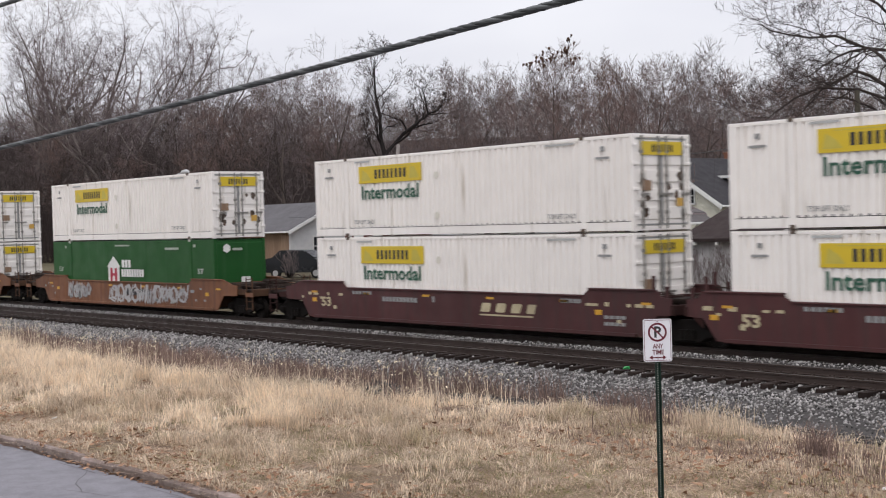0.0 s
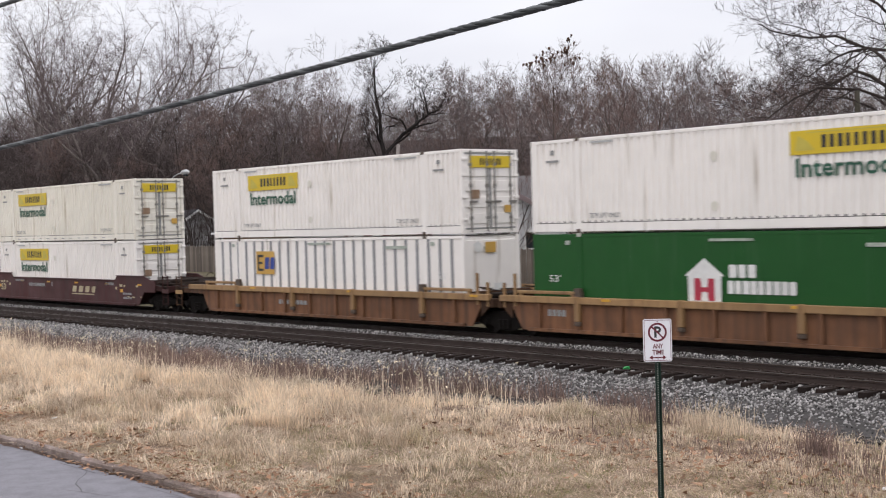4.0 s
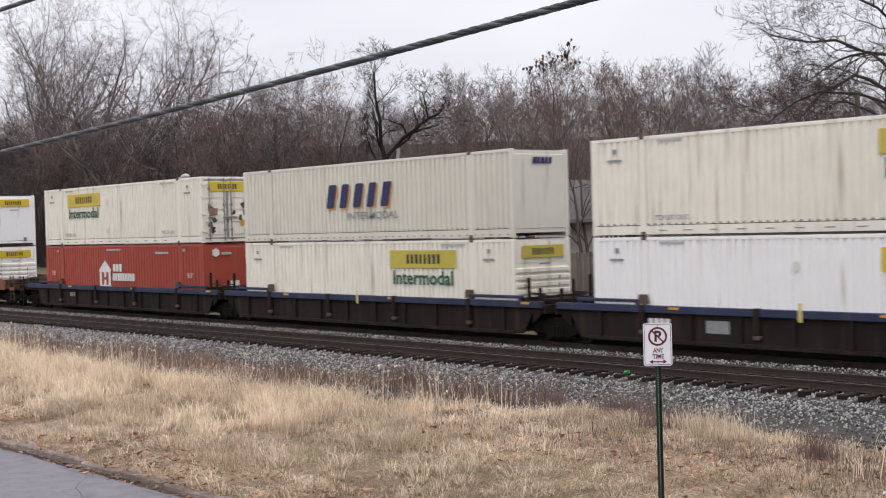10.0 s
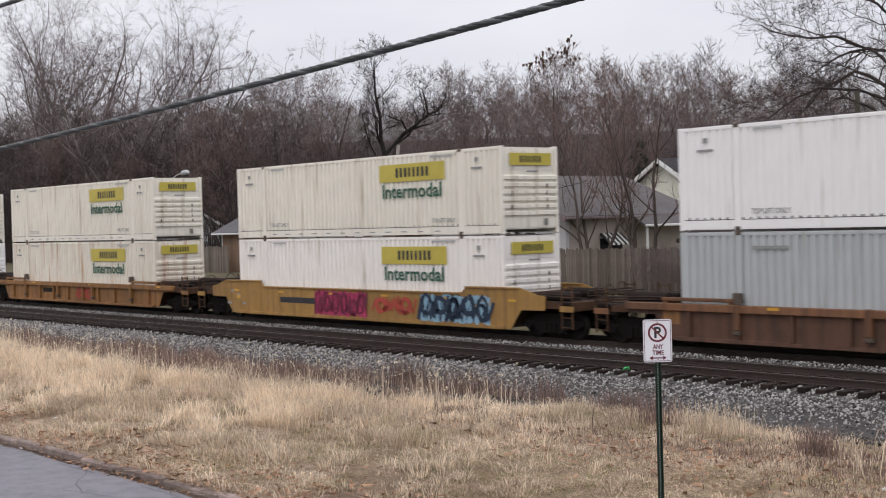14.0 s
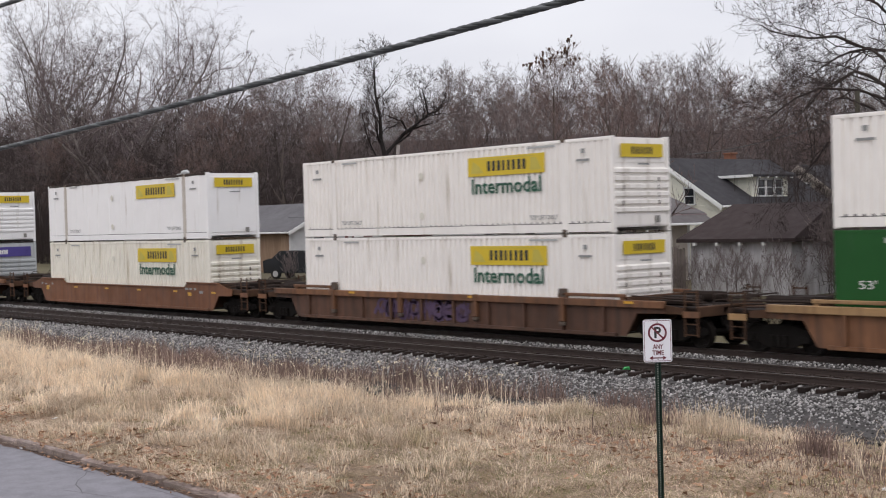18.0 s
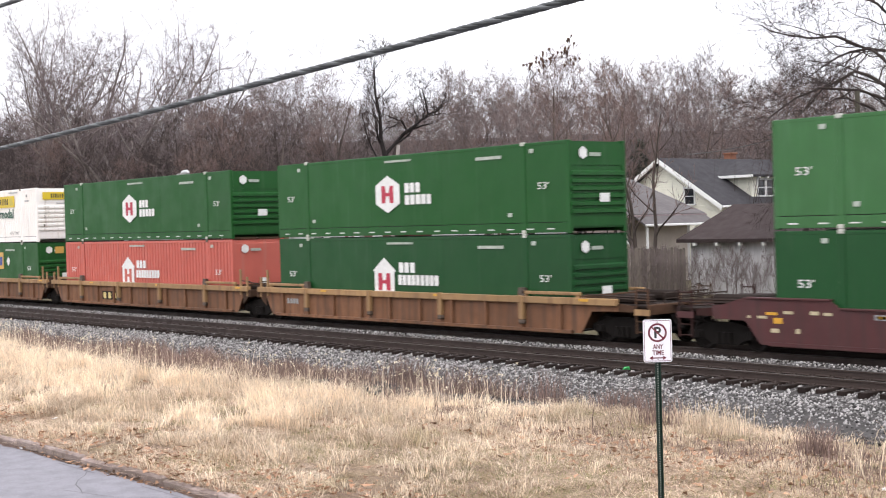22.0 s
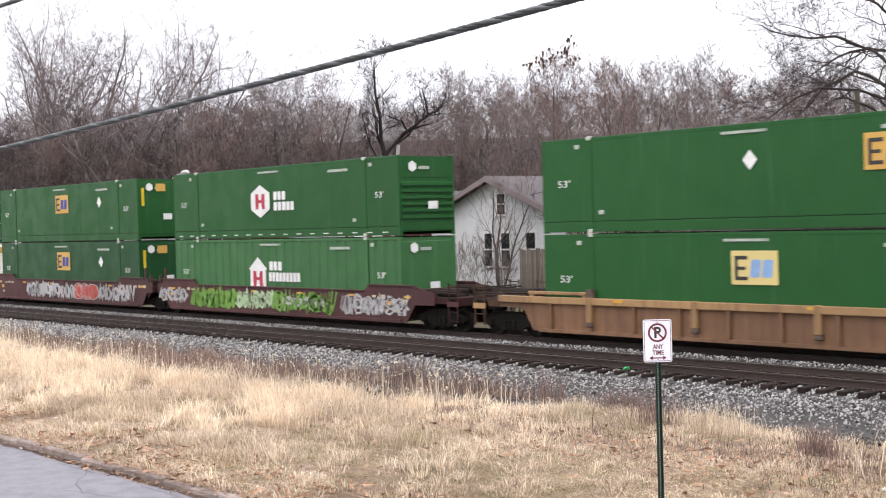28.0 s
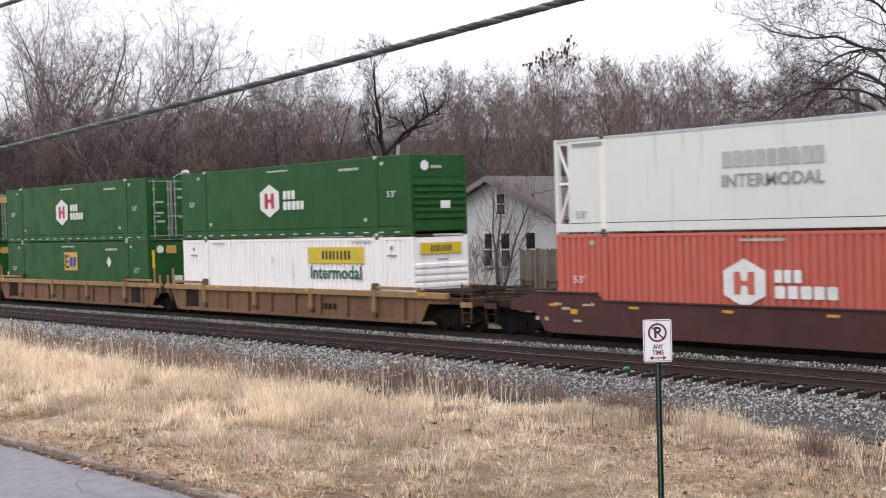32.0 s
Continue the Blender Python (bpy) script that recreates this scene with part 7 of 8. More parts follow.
    blades("seed_stalks", x, y, h, 0.25, 0.005, "straw_pale", "thin dry stalks", rng, "grass", 0.2)
    z = heights(x, y) + h * 0.93
    c = np.stack([x, y, z], 1) + rng.normal(0, 0.04, (len(x), 3))
    c = np.repeat(c, 3, 0) + rng.normal(0, 0.02, (len(x) * 3, 3))
    tri = c[:, None, :] + rng.normal(0, 0.018, (len(c), 3, 3))
    tagged(new("seed_heads", np_mesh("seed_heads", tri.reshape(-1, 3), np.arange(len(c) * 3).reshape(-1, 3), "seed")), "pale fluffy seed heads on dry stalks", "grass", kind="stuff")


make_grass()


# ---- houses on the far side ----
def window_on(house, x, z, w, h, y=0.0, bars=True, name="window"):
    """A window on the front wall: frame, sill, glass."""
    win = part(name, Geo().box(x - w / 2, x + w / 2, y - 0.02, y + 0.02, z, z + h, 0.004).mesh("pane", "glass"), house)
    fr = Geo().box(x - w / 2 - 0.09, x - w / 2, y - 0.06, y + 0.02, z - 0.02, z + h + 0.02, 0.01).box(x + w / 2, x + w / 2 + 0.09, y - 0.06, y + 0.02, z - 0.02, z + h + 0.02, 0.01)
    fr.box(x - w / 2 - 0.09, x + w / 2 + 0.09, y - 0.06, y + 0.02, z + h, z + h + 0.12, 0.01)
    if bars:
        fr.box(x - w / 2, x + w / 2, y - 0.045, y + 0.01, z + h * 0.48, z + h * 0.53)
    part("frame", fr.mesh("frame", "trim_white"), win)
    part("sill", Geo().box(x - w / 2 - 0.13, x + w / 2 + 0.13, y - 0.11, y + 0.02, z - 0.08, z, 0.01).mesh("sill", "trim_white"), win)
    return win


def gable_house(name, label, at, turn, w, d, eave, peak, wall, roof, trim="trim_white", over=0.45, windows=(), chimney=None, side_wall=None):
    """A house with a gable to its front (local -y), ridge from front to back; at is the middle of the front wall on the ground."""
    ob = thing(name, label, "house" if name == "house" else name, "houses behind the railway", at=at, turn=turn)
    gab = [(-w / 2, 0), (w / 2, 0), (w / 2, eave), (0, peak), (-w / 2, eave)]
    part("wall", Geo().prism(gab, "y", 0, 0.2).mesh("wall", wall), ob)
    part("wall", Geo().prism(gab, "y", d - 0.2, d).mesh("wall", wall), ob)
    for s in (-1, 1):
        part("wall", Geo().box(min(s * w / 2, s * (w / 2 - 0.2)), max(s * w / 2, s * (w / 2 - 0.2)), 0.2, d - 0.2, 0, eave).mesh("wall", side_wall or wall), ob)
        k = (peak - eave) / (w / 2)
        x1 = w / 2 + over
        z1 = eave - over * k
        prof = [(0, peak + 0.03), (s * x1, z1 + 0.03), (s * x1, z1 + 0.17), (0, peak + 0.17)]
        part("roof", Geo().prism(prof, "y", -over, d + over).mesh("roof", roof), ob)
        prof = [(0, peak - 0.10), (s * x1, z1 - 0.10), (s * x1, z1 + 0.15), (0, peak + 0.15)]
        part("rake_board", Geo().prism(prof, "y", -over - 0.05, -over - 0.003).mesh("rake_board", trim), ob)
        part("gutter", Geo().box(min(s * x1, s * (x1 + 0.10)), max(s * x1, s * (x1 + 0.10)), -over, d + over, z1 + 0.02, z1 + 0.13, 0.02).mesh("gutter", trim), ob)
    for x, z, ww, hh in windows:
        window_on(ob, x, z, ww, hh)
    if chimney:
        x, y, z = chimney
        ch = part("chimney", Geo().box(x - 0.25, x + 0.25, y - 0.25, y + 0.25, eave, z, 0.01).mesh("chimney", "chimney"), ob)
        part("cap", Geo().box(x - 0.31, x + 0.31, y - 0.31, y + 0.31, z, z + 0.10, 0.02).mesh("cap", "chimney"), ch)
    return ob


def hip_house(name, label, at, w, d, eave, peak, wall, roof, over=0.5, inset=None, windows=()):
    """A low house under a hipped roof, front to -y."""
    ob = thing(name, label, name if name != "house" else "house", "houses behind the railway", at=at)
    for x0, x1, y0, y1 in ((-w / 2, w / 2, 0, 0.2), (-w / 2, w / 2, d - 0.2, d), (-w / 2, -w / 2 + 0.2, 0.2, d - 0.2), (w / 2 - 0.2, w / 2, 0.2, d - 0.2)):
        part("wall", Geo().box(x0, x1, y0, y1, 0, eave).mesh("wall", wall), ob)
    i = inset if inset is not None else d / 2
    a, b, c, e = -w / 2 - over, w / 2 + over, -over, d + over
    v = [(a, c, eave), (b, c, eave), (b, e, eave), (a, e, eave), (a + i, d / 2, peak), (b - i, d / 2, peak)]
    v += [(x, y, z - 0.14) for x, y, z in v[:4]]
    part("roof", Geo().add(v, [(0, 1, 5, 4), (2, 3, 4, 5), (1, 2, 5), (3, 0, 4), (6, 7, 1, 0), (7, 8, 2, 1), (8, 9, 3, 2), (9, 6, 0, 3), (9, 8, 7, 6)]).mesh("roof", roof), ob)
    for k in range(int(w / 1.1)):
        x = -w / 2 + 0.5 + k * 1.1
        part("rafter_end", Geo().box(x - 0.05, x + 0.05, c - 0.03, c + 0.15, eave - 0.26, eave - 0.145).mesh("rafter_end", "trim_white"), ob)
    for x, z, ww, hh in windows:
        window_on(ob, x, z, ww, hh)
    return ob


def make_houses():
    zg = 0.62
    # white bungalow with a mauve-brown roof
    h = gable_house("house", "white clapboard bungalow with mauve-brown roof and striped awning", (-47.0, 43.0, zg), 0, 9.4, 8.6, 3.30, 5.10, "siding_white", "roof_mauve", "trim_mauve", 0.55,
                    ((0.5, 3.45, 0.55, 0.95), (-0.45, 1.0, 0.55, 1.55), (0.75, 1.0, 0.6, 1.55), (2.45, 1.0, 0.6, 1.55)), None, "beige_wall")
    # awning of striped slats over the side window
    for k in range(9):
        y = 2.2 + k * 0.16
        part("awning_slat", Geo().prism([(4.71, 2.45), (5.35, 1.95), (5.35, 1.89), (4.71, 2.37)], "y", y, y + 0.155).mesh("awning_slat", "trim_white" if k % 2 else "ink"), h)
    part("window", Geo().box(4.70, 4.73, 2.2, 3.7, 0.9, 2.2, 0.004).mesh("pane", "glass"), h)
    part("porch_roof", Geo().prism([(5.36, 3.16), (5.95, 2.80), (5.95, 2.70), (5.36, 3.04)], "y", 3.9, 9.0).mesh("porch_roof", "roof_mauve"), h)
    part("gutter", Geo().box(5.953, 6.05, 3.9, 9.0, 2.68, 2.79, 0.02).mesh("gutter", "trim_white"), h)
    for y in (4.1, 8.7):
        part("porch_post", Geo().box(5.8, 5.9, y, y + 0.1, 0, 2.72, 0.01).mesh("porch_post", "trim_white"), h)
    part("downspout", Geo().tube([(5.2, 8.6, 2.7), (4.85, 8.6, 2.4), (4.85, 8.6, 0)], 0.05, 6).mesh("downspout", "trim_white"), h)
    # dark brick house with a white gabled porch
    h = gable_house("house", "dark red brick house with white trim and a columned porch", (-68.3, 52.0, zg), 0, 6.0, 10, 3.3, 5.05, "brick", "roof_grey", "trim_white", 0.35, ((0.15, 3.55, 0.6, 0.95),), (-2.0, 4.0, 5.35))
    px0, px1, py0 = 2.4, 7.2, -4.0
    mid = (px0 + px1) / 2
    gab = [(px0, 2.75), (px1, 2.75), (mid, 3.75)]
    part("porch_gable", Geo().prism(gab, "y", py0, py0 + 0.15).mesh("porch_gable", "siding_white"), h)
    for s in (-1, 1):
        x1 = mid + s * (px1 - mid + 0.3)
        part("porch_roof", Geo().prism([(mid, 3.80), (x1, 2.68), (x1, 2.80), (mid, 3.92)], "y", py0 - 0.3, 0).mesh("porch_roof", "roof_grey"), h)
        part("rake_board", Geo().prism([(mid, 3.70), (x1, 2.58), (x1, 2.80), (mid, 3.92)], "y", py0 - 0.36, py0 - 0.305).mesh("rake_board", "trim_white"), h)
        part("column", Geo().tube([(mid + s * 2.1, py0 + 0.15, 0), (mid + s * 2.1, py0 + 0.15, 2.75)], 0.11, 10).mesh("column", "trim_white"), h)
    part("porch_beam", Geo().box(px0, px1, py0 + 0.05, py0 + 0.28, 2.6, 2.745).mesh("porch_beam", "trim_white"), h)
    part("porch_wall", Geo().box(-2.95, 3.3, -0.12, -0.01, 0.35, 2.75).mesh("porch_wall", "brick"), h)
    window_on(h, -1.4, 1.0, 0.8, 1.3, -0.13)
    window_on(h, 0.6, 1.0, 0.8, 1.3, -0.13)
    rails = part("porch_rail", Geo().box(px0 + 0.3, px1 - 0.3, py0 + 0.10, py0 + 0.16, 1.15, 1.22).mesh("porch_rail", "trim_white"), h)
    for k in range(24):
        part("baluster", cached("baluster", lambda: Geo().box(-0.02, 0.02, -0.02, 0.02, 0.35, 1.15).mesh("baluster", "trim_white")), rails, at=(px0 + 0.4 + k * 0.17, py0 + 0.13, 0))
    part("porch_floor", Geo().box(px0, px1, py0, -0.01, 0.0, 0.35).mesh("porch_floor", "beige_wall"), h)
    # white cottage, gable to the side
    gable_house("house", "small white cottage with a grey shingle roof", (-76.0, 54.4, zg), 90, 7.2, 9, 2.9, 4.6, "siding_white", "roof_grey", "trim_white", 0.5, ((-1.3, 1.1, 0.85, 1.25), (1.6, 1.1, 0.85, 1.25)), None, "tan_board")
    # cream house with a shed dormer
    h = gable_house("house", "cream clapboard house with a dark roof and dormer", (-47.6, 56.0, zg), 0, 7.5, 9.0, 3.78, 6.1, "siding_cream", "roof_dark", "trim_white", 0.5, ((1.75, 3.75, 0.6, 0.8),), (-0.4, 6.3, 6.55))
    d0, d1, dx = 2.9, 6.1, 3.6
    mid = (d0 + d1) / 2
    part("dormer_wall", Geo().box(0.5, dx, d0, d1, 3.5, 5.2).mesh("dormer_wall", "siding_cream"), h)
    a, b, c = d0 - 0.42, d1 + 0.42, dx + 0.42
    v = [(0.6, a, 5.22), (c, a, 5.22), (c, b, 5.22), (0.6, b, 5.22), (0.0, mid, 6.13), (2.4, mid, 6.13), (0.6, a, 5.12), (c, a, 5.12), (c, b, 5.12), (0.6, b, 5.12)]
    part("dormer_roof", Geo().add(v, [(0, 1, 5, 4), (1, 2, 5), (2, 3, 4, 5), (6, 7, 1, 0), (7, 8, 2, 1), (8, 9, 3, 2), (9, 8, 7, 6), (0, 4, 3, 9, 6)]).mesh("dormer_roof", "roof_dark"), h)
    part("dormer_fascia", Geo().box(0.8, c, a - 0.05, a - 0.003, 5.08, 5.22).mesh("dormer_fascia", "trim_white"), h)
    for k in range(5):
        part("rafter_end", Geo().box(c - 0.12, c + 0.03, d0 + 0.1 + k * 0.72, d0 + 0.22 + k * 0.72, 5.03, 5.115).mesh("rafter_end", "trim_white"), h)
    for k in range(3):
        y = d0 + 0.5 + k * 0.76
        win = part("window", Geo().box(dx - 0.01, dx + 0.02, y, y + 0.58, 4.12, 4.95).mesh("pane", "glass"), h)
        part("frame", Geo().box(dx, dx + 0.06, y - 0.09, y, 4.04, 5.04).box(dx, dx + 0.06, y + 0.58, y + 0.67, 4.04, 5.04).box(dx, dx + 0.06, y, y + 0.58, 4.95, 5.04).box(dx, dx + 0.06, y, y + 0.58, 4.04, 4.12).box(dx, dx + 0.05, y, y + 0.58, 4.51, 4.56).mesh("frame", "trim_white"), win)
    # house beyond it
    gable_house("house", "beige gabled house with a dark shingle roof", (-47.2, 68.0, zg), 0, 6.0, 10, 3.7, 5.8, "beige_wall", "roof_dark", "beige_wall", 0.25, ((0.2, 3.9, 0.8, 0.9),))
    # peeling garage near the tracks
    hip_house("garage", "peeling grey-white garage with a dark brown hipped roof", (-32.25, 42.3, zg), 4.8, 5.6, 2.2, 3.55, "siding_old", "roof_brown", 0.4, 0.4)
    # far cottage
    gable_house("house", "small far cottage with a dark roof", (-104.5, 60.0, zg), 90, 6.0, 8, 3.0, 4.7, "siding_old", "roof_dark", "trim_white", 0.4)


make_houses()


def make_fence(x0, x1, y, h, label, turn=False, step=0.155):
    f = thing("fence", label, "fence", "wooden fences", at=(x0, y, ground_z(x0, y)))
    rnd = random.Random(int(-x0))
    for z in (0.4, h - 0.35):
        part("rail", Geo().box(0, x1 - x0, 0.025, 0.07, z, z + 0.09).mesh("rail", "fence_wood"), f)
    board = Geo().prism([(0.0, 0.0), (0.142, 0.0), (0.142, h - 0.06), (0.11, h), (0.03, h), (0.0, h - 0.06)], "y", 0, 0.02).mesh("board", "fence_wood")
    x = 0.0
    while x < x1 - x0:
        b = part("board", board, f, at=(x, rnd.uniform(-0.008, 0.008), rnd.uniform(-0.05, 0.04)))
        b.rotation_euler = (0, rnd.uniform(-0.012, 0.012), 0)
        x += step
    for x in np.arange(0, x1 - x0, 2.4):
        part("post", Geo().box(float(x), float(x) + 0.1, 0.075, 0.175, -0.2, h - 0.1, 0.01).mesh("post", "fence_wood"), f)


make_fence(-44.2, -34.7, 41.9, 1.85, "weathered grey wooden board fence, uneven at its top")
make_fence(-92.0, -82.0, 49.5, 1.9, "weathered grey wooden board fence near the far cottage")
make_fence(-61.0, -55.0, 50.5, 1.2, "low weathered wooden fence between two yards")


# ---- poles, lamp, wires ----
def make_poles():
    p = thing("utility_pole", "leaning pale grey wooden utility pole", "utility pole", at=(-56.2, 44.0, 0.5))
    part("shaft", Geo().tube([(0, 0, -0.2), (0.12, 0, 3.5), (0.78, 0, 7.4)], [0.12, 0.11, 0.085], 10).mesh("shaft", "pole_pale"), p)
    p = thing("utility_pole", "grey weathered wooden utility pole beside the railway", "utility pole", at=(-25.38, 40.0, 0.4))
    part("shaft", Geo().tube([(0, 0, -0.2), (-0.1, 0, 7.4)], [0.11, 0.085], 10).mesh("shaft", "pole_wood"), p)
    part("bracket", Geo().box(-0.22, -0.04, -0.06, 0.06, 6.9, 7.1, 0.01).mesh("bracket", "casting"), p)
    # street lamp: only its arm and head show above the train
    s = thing("street_lamp", "grey street lamp head on a curved arm", "street lamp", at=(-72.5, 40.0, 0.4))
    part("post", Geo().tube([(0, 0, -0.2), (0, 0, 6.2)], [0.11, 0.08], 10).mesh("post", "lamp_grey"), s)
    part("arm", Geo().tube([(0, 0, 6.1), (0.15, 0, 6.5), (0.8, 0, 6.68), (1.3, 0, 6.7)], 0.035, 8).mesh("arm", "lamp_grey"), s)
    head = part("head", Geo().tube([(1.2, 0, 6.72), (1.35, 0, 6.74), (1.75, 0, 6.76), (2.0, 0, 6.74), (2.08, 0, 6.72)], [0.05, 0.13, 0.16, 0.11, 0.03], 10).mesh("head", "lamp_grey"), s)
    part("lens", Geo().tube([(1.55, 0, 6.62), (1.6, 0, 6.59), (1.85, 0, 6.59), (1.9, 0, 6.62)], [0.04, 0.1, 0.1, 0.04], 8).mesh("lens", "glass"), head)
    # thin service wires between the houses
    for a, b in (((-56.0, 43.9, 4.4), (-40.5, 42.6, 5.4)), ((-25.1, 40, 7.2), (-46, 56, 7.0)), ((-56.0, 44, 5.0), (-78.0, 52, 4.4))):
        pts = []
        for i in range(13):
            f = i / 12
            q = Vector(a).lerp(Vector(b), f)
            pts.append((q.x, q.y, q.z - 0.6 * 4 * f * (1 - f) * 0.5))
        tagged(new("service_wire", Geo().tube(pts, 0.018, 5).mesh("service_wire", "cable")), "thin dark overhead service wire", "wire", "overhead wires")


make_poles()


def make_cable(points, y, label):
    """A thick bundle of three sheathed strands twisted together, with a pale lashing strand."""
    cb = thing("overhead_cable", label, "cable", "overhead wires")
    c = np.polyfit([p[0] for p in points], [p[1] for p in points], 2)

    def z_at(x):
        return float(np.polyval(c, x)) if x > -14 else float(np.polyval(c, -14.0) + (x + 14) * np.polyval(np.polyder(c), -14.0) * 0.6)
    xs = np.arange(-30, 4.0, 0.045)
    for k in range(4):
        pts = [(x, y + 0.0075 * math.cos(x * 21 + k * math.pi / 2), z_at(x) + 0.0075 * math.sin(x * 21 + k * math.pi / 2)) for x in xs]
        part("strand", Geo().tube(pts, 0.0105 if k else 0.0100, 6, False).mesh("strand", "cable" if k else "lash", True), cb)


make_cable([(-9.85, 4.428), (-8.363, 4.478), (-7.157, 4.519), (-6.014, 4.579), (-5.038, 4.629), (-4.385, 4.651), (-3.865, 4.675)], 4.0, "thick dark twisted overhead cable along the street")
make_cable([(-9.76, 5.482), (-8.0, 5.475), (-5.0, 5.52)], 4.0, "second thick dark overhead cable above the first")


# ---- the sign ----
def make_sign():
    s = thing("street_sign", "white sign with a maroon no-parking symbol on a green post", "sign", at=(-9.45, 10.95, ground_z(-9.45, 10.95)), turn=48.6)
    z0 = 2.222 - ground_z(-9.45, 10.95)
    sheet = [(x * 0.1525, z0 + 0.2285 + z * 0.2285) for x, z in ((-0.86, -1), (0.86, -1), (0.96, -0.97), (1, -0.91), (1, 0.91), (0.96, 0.97), (0.86, 1), (-0.86, 1), (-0.96, 0.97), (-1, 0.91), (-1, -0.91), (-0.96, -0.97))]
    plate = part("plate", Geo().prism(sheet, "y", -0.002, 0.001).mesh("plate", "sign_white"), s)

    def ink(name, g, mat="sign_red"):
        return part(name, g.mesh(name, mat), plate, at=(0, -0.0042, z0))
    # thin border
    b = Geo()
    for x0, x1, a, c in ((-0.140, 0.140, 0.011, 0.016), (-0.140, 0.140, 0.441, 0.446), (-0.1415, -0.1365, 0.02, 0.437), (0.1365, 0.1415, 0.02, 0.437)):
        b.box(x0, x1, -0.0005, 0.0005, a, c)
    ink("border", b)
    # ring and bar
    n, cz = 36, 0.315
    v = [(r * math.cos(2 * math.pi * i / n), 0, cz + r * math.sin(2 * math.pi * i / n)) for r in (0.101, 0.080) for i in range(n)]
    ink("ring", Geo().add(v, [(i, (i + 1) % n, n + (i + 1) % n, n + i) for i in range(n)]))
    a = 0.0615
    ink("slash", Geo().add([(-a - 0.006, -0.0006, cz + a - 0.006), (-a + 0.006, -0.0006, cz + a + 0.006), (a + 0.006, -0.0006, cz - a + 0.006), (a - 0.006, -0.0006, cz - a - 0.006)], [(0, 1, 2, 3)]))
    part("letter", letters("P", 0.120, 0.0042, material="ink", width=0.075), plate, at=(-0.034, -0.0038, z0 + cz - 0.057))
    part("lettering", letters("ANY", 0.050, 0.0012, material="sign_red", width=0.110), plate, at=(-0.052, -0.0042, z0 + 0.142))
    part("lettering", letters("TIME", 0.050, 0.0012, material="sign_red", width=0.122), plate, at=(-0.058, -0.0042, z0 + 0.077))
    ink("arrow", Geo().add([(-0.092, 0, 0.045), (-0.055, 0, 0.068), (-0.055, 0, 0.051), (0.055, 0, 0.051), (0.055, 0, 0.068), (0.092, 0, 0.045), (0.055, 0, 0.022), (0.055, 0, 0.039), (-0.055, 0, 0.039), (-0.055, 0, 0.022)], [(0, 1, 9), (2, 3, 7, 8), (4, 5, 6)]))
    for z in (0.03, 0.427):
        part("bolt", Geo().tube([(0, -0.008, z0 + z), (0, 0.0, z0 + z)], 0.007, 8).mesh("bolt", "rod"), plate)
    # U-channel post with its row of holes
    prof = [(-0.032, 0.012), (-0.026, 0.012), (-0.014, 0.042), (0.014, 0.042), (0.026, 0.012), (0.032, 0.012), (0.032, 0.018), (0.030, 0.018), (0.017, 0.048), (-0.017, 0.048), (-0.030, 0.018), (-0.032, 0.018)]
    post = part("post", Geo().prism(prof, "z", -0.3, z0 + 0.44).mesh("post", "post_green"), s)
    for i in range(int((z0 - 0.1) / 0.0254)):
        part("hole", cached("posthole", lambda: Geo().tube([(0, 0.0405, 0), (0, 0.0415, 0)], 0.0068, 6).mesh("hole", "hole")), post, at=(0, 0, 0.1 + i * 0.0254))


make_sign()


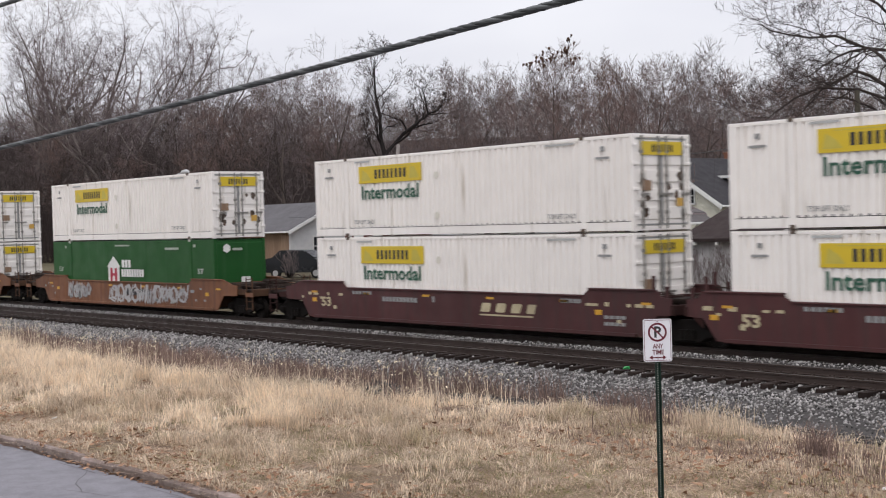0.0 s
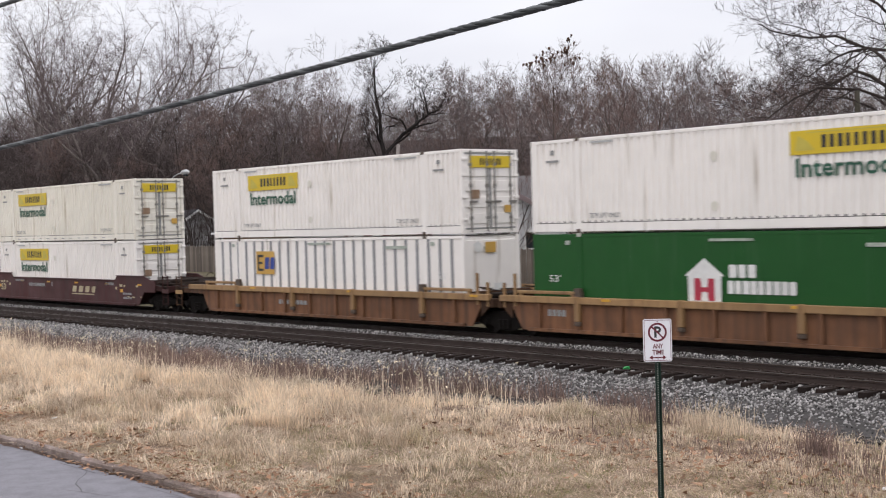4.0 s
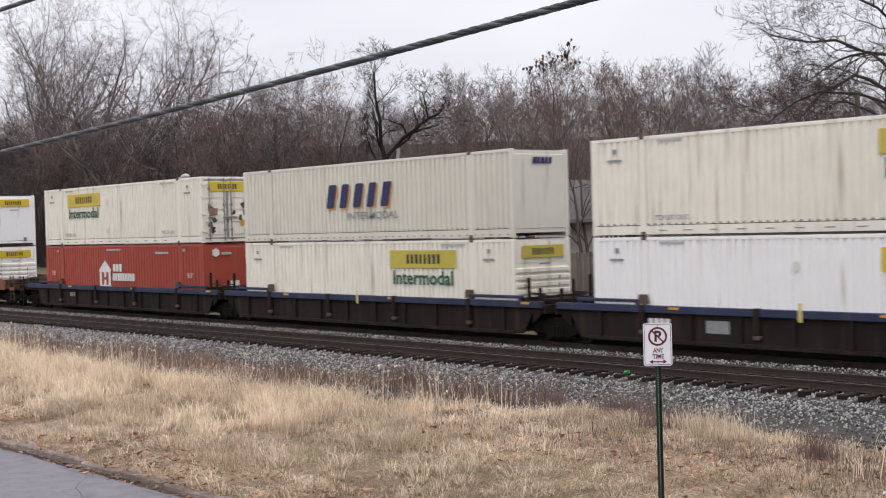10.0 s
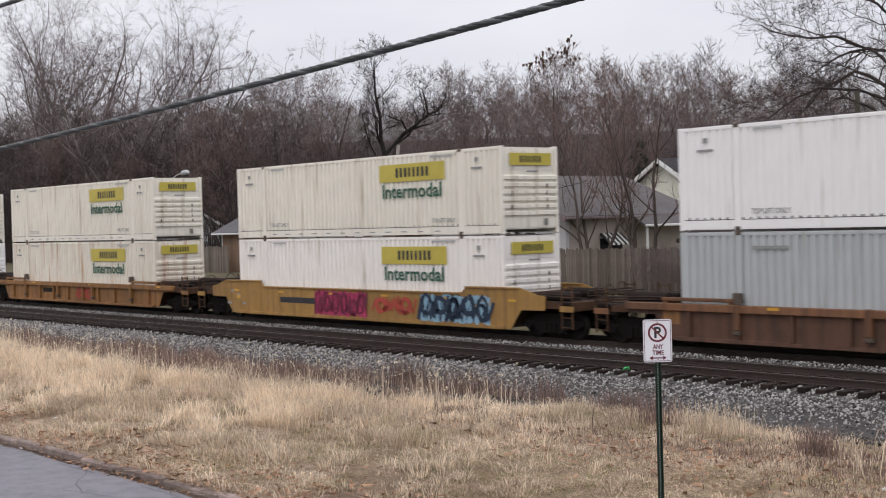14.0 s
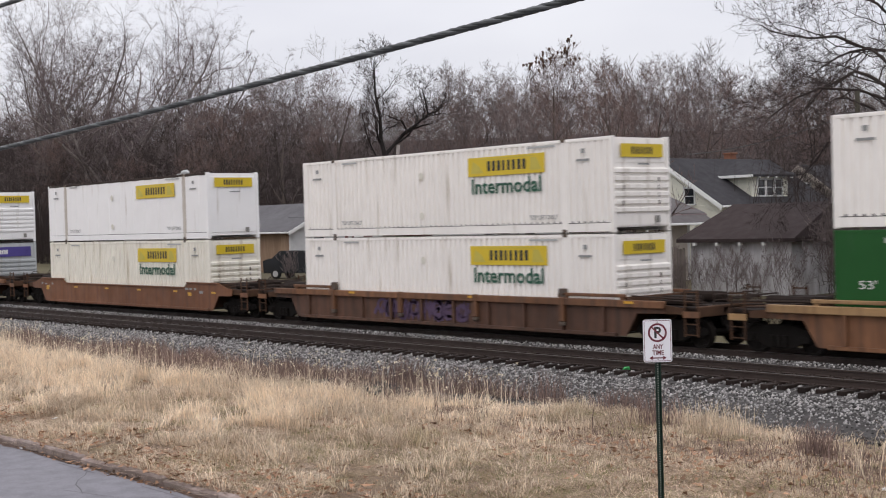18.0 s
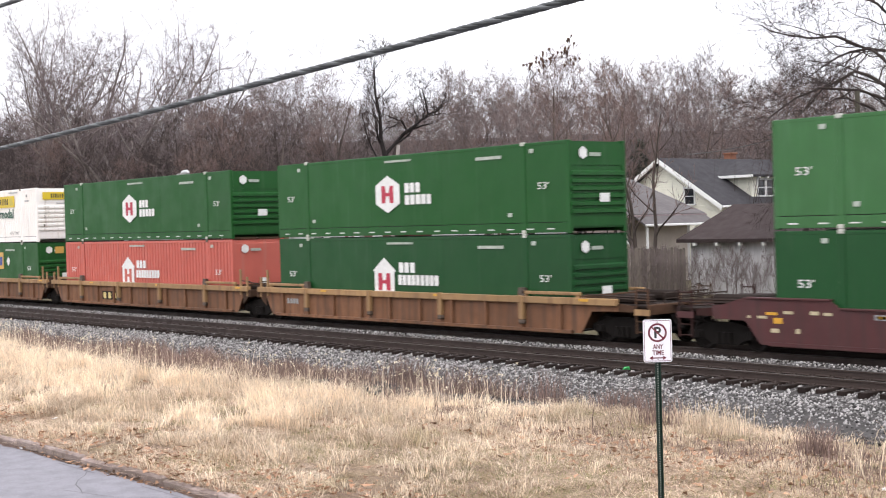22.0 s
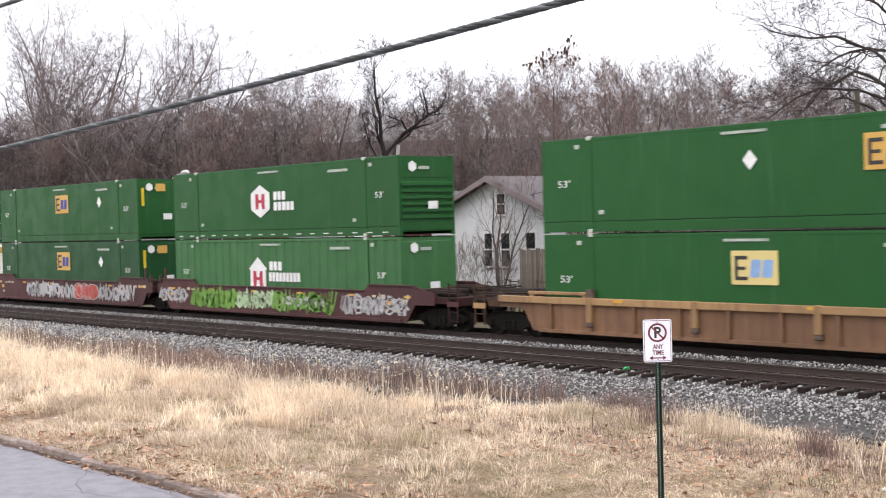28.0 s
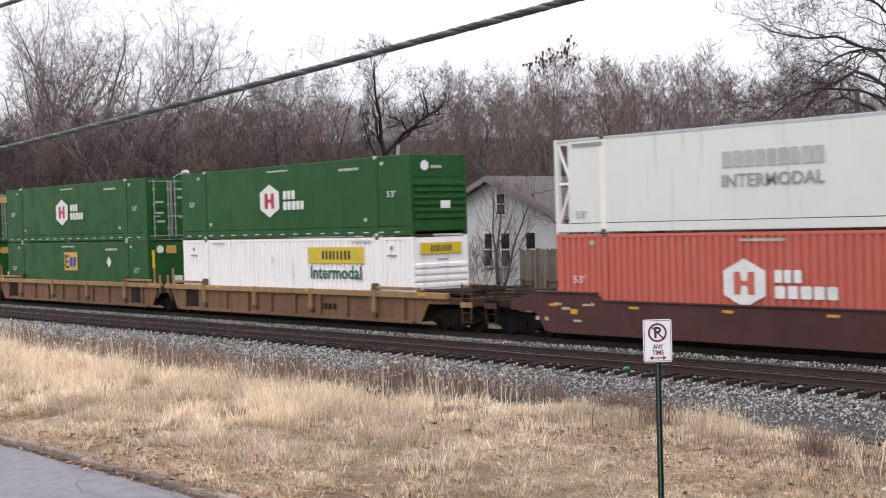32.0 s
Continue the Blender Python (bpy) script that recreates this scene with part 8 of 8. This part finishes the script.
# ---- parked cars and litter ----
def parked_car(at, turn, paint, label, tall=0.0):
    c = thing("car", label, "car", "parked cars", at=at, turn=turn)
    side = [(-2.25, 0.35), (2.25, 0.35), (2.28, 0.62), (2.2, 0.82 + tall), (1.25, 0.95 + tall), (-1.9, 0.98 + tall), (-2.28, 0.85 + tall)]
    part("body", Geo().prism(side, "y", -0.86, 0.86).mesh("body", paint), c)
    cab = [(-1.75, 0.975 + tall), (1.2, 0.945 + tall), (0.45, 1.42 + tall), (-1.15, 1.44 + tall)]
    cabin = part("cabin", Geo().prism(cab, "y", -0.74, 0.74).mesh("cabin", paint), c)
    glassy = [(-1.55, 1.0 + tall), (0.98, 0.98 + tall), (0.40, 1.37 + tall), (-1.08, 1.38 + tall)]
    for s in (-1, 1):
        part("side_window", Geo().prism(glassy, "y", min(s * 0.742, s * 0.752), max(s * 0.742, s * 0.752)).mesh("side_window", "glass"), cabin)
    part("windscreen", Geo().add([(1.19, -0.68, 0.97 + tall), (1.19, 0.68, 0.97 + tall), (0.50, 0.64, 1.41 + tall), (0.50, -0.64, 1.41 + tall)], [(0, 1, 2, 3)]).mesh("windscreen", "glass"), cabin).location = (0.02, 0, 0.012)
    for x in (-1.4, 1.4):
        for s in (-1, 1):
            w = part("wheel", Geo().tube([(x, s * 0.68, 0.31), (x, s * 0.88, 0.31)], 0.31, 16).mesh("tyre", "tyre"), c)
            part("rim", Geo().tube([(x, s * 0.88, 0.31), (x, s * 0.89, 0.31)], 0.19, 12).mesh("rim", "lamp_grey"), w)
    for s in (-0.6, 0.6):
        part("headlight", Geo().box(2.2, 2.29, s - 0.17, s + 0.17, 0.62, 0.76, 0.02).mesh("headlight", "glass"), c)


parked_car((-59.1, 47.8, 0.62), 8, "car_silver", "silver saloon car parked beside the houses")
parked_car((-67.6, 46.0, 0.62), 25, "car_dark", "dark car parked in front of a white cottage", 0.25)


def make_litter():
    rnd = random.Random(4)
    for x, y, s, m, z in ((-25.3, 11.2, 0.06, "litter", 0.10), (-23.4, 9.7, 0.05, "litter", -0.09), (-22.4, 13.1, 0.05, "litter", 0.14), (-9.6, 15.6, 0.07, "litter", 0.12), (-14.9, 21.2, 0.05, "litter", -0.5), (-23.3, 25.7, 0.11, "litter_green", -0.12), (-16.6, 13.2, 0.04, "litter", 0.12)):
        g = Geo()
        pts = [Vector((rnd.uniform(-1, 1), rnd.uniform(-1, 1), rnd.uniform(-0.3, 0.6))) * s for _ in range(9)]
        bm = bmesh.new()
        for q in pts:
            bm.verts.new(q)
        bmesh.ops.convex_hull(bm, input=bm.verts)
        bm.verts.index_update()
        g.add([tuple(q.co) for q in bm.verts], [tuple(v.index for v in f.verts) for f in bm.faces])
        bm.free()
        tagged(new("litter", g.mesh("litter", m)), "crumpled %s scrap of litter lying on the ground" % ("green" if "green" in m else "white"), "litter", "scraps of litter").location = (x, y, max(z, ground_z(x, y) + 0.03) if y < 20 else z)


make_litter()


# ---- all that moves ----
def motions():
    times = [2.0 * i for i in range(17)]
    for ob, x, z in MOVING:
        walk(ob, [(t, pose(x - run(t), TRACK_FAR, z)) for t in times])
    # the wheels roll on the rail: one key a thirtieth of a second
    for sx in (-0.89, 0.89):
        first = None
        for w in [w for w in WHEELS if abs(w.location.x - sx) < 0.01]:
            if first is None:
                first = w
                walk(w, [(i / FPS, pose(sx, 0, 0.42, 0, -math.degrees(run(i / FPS) / 0.42), 0)) for i in range(32 * FPS + 1)])
            else:
                w.rotation_mode = "QUATERNION"
                w.animation_data_create()
                w.animation_data.action = first.animation_data.action
                w.animation_data.action_slot = first.animation_data.action_slot


motions()
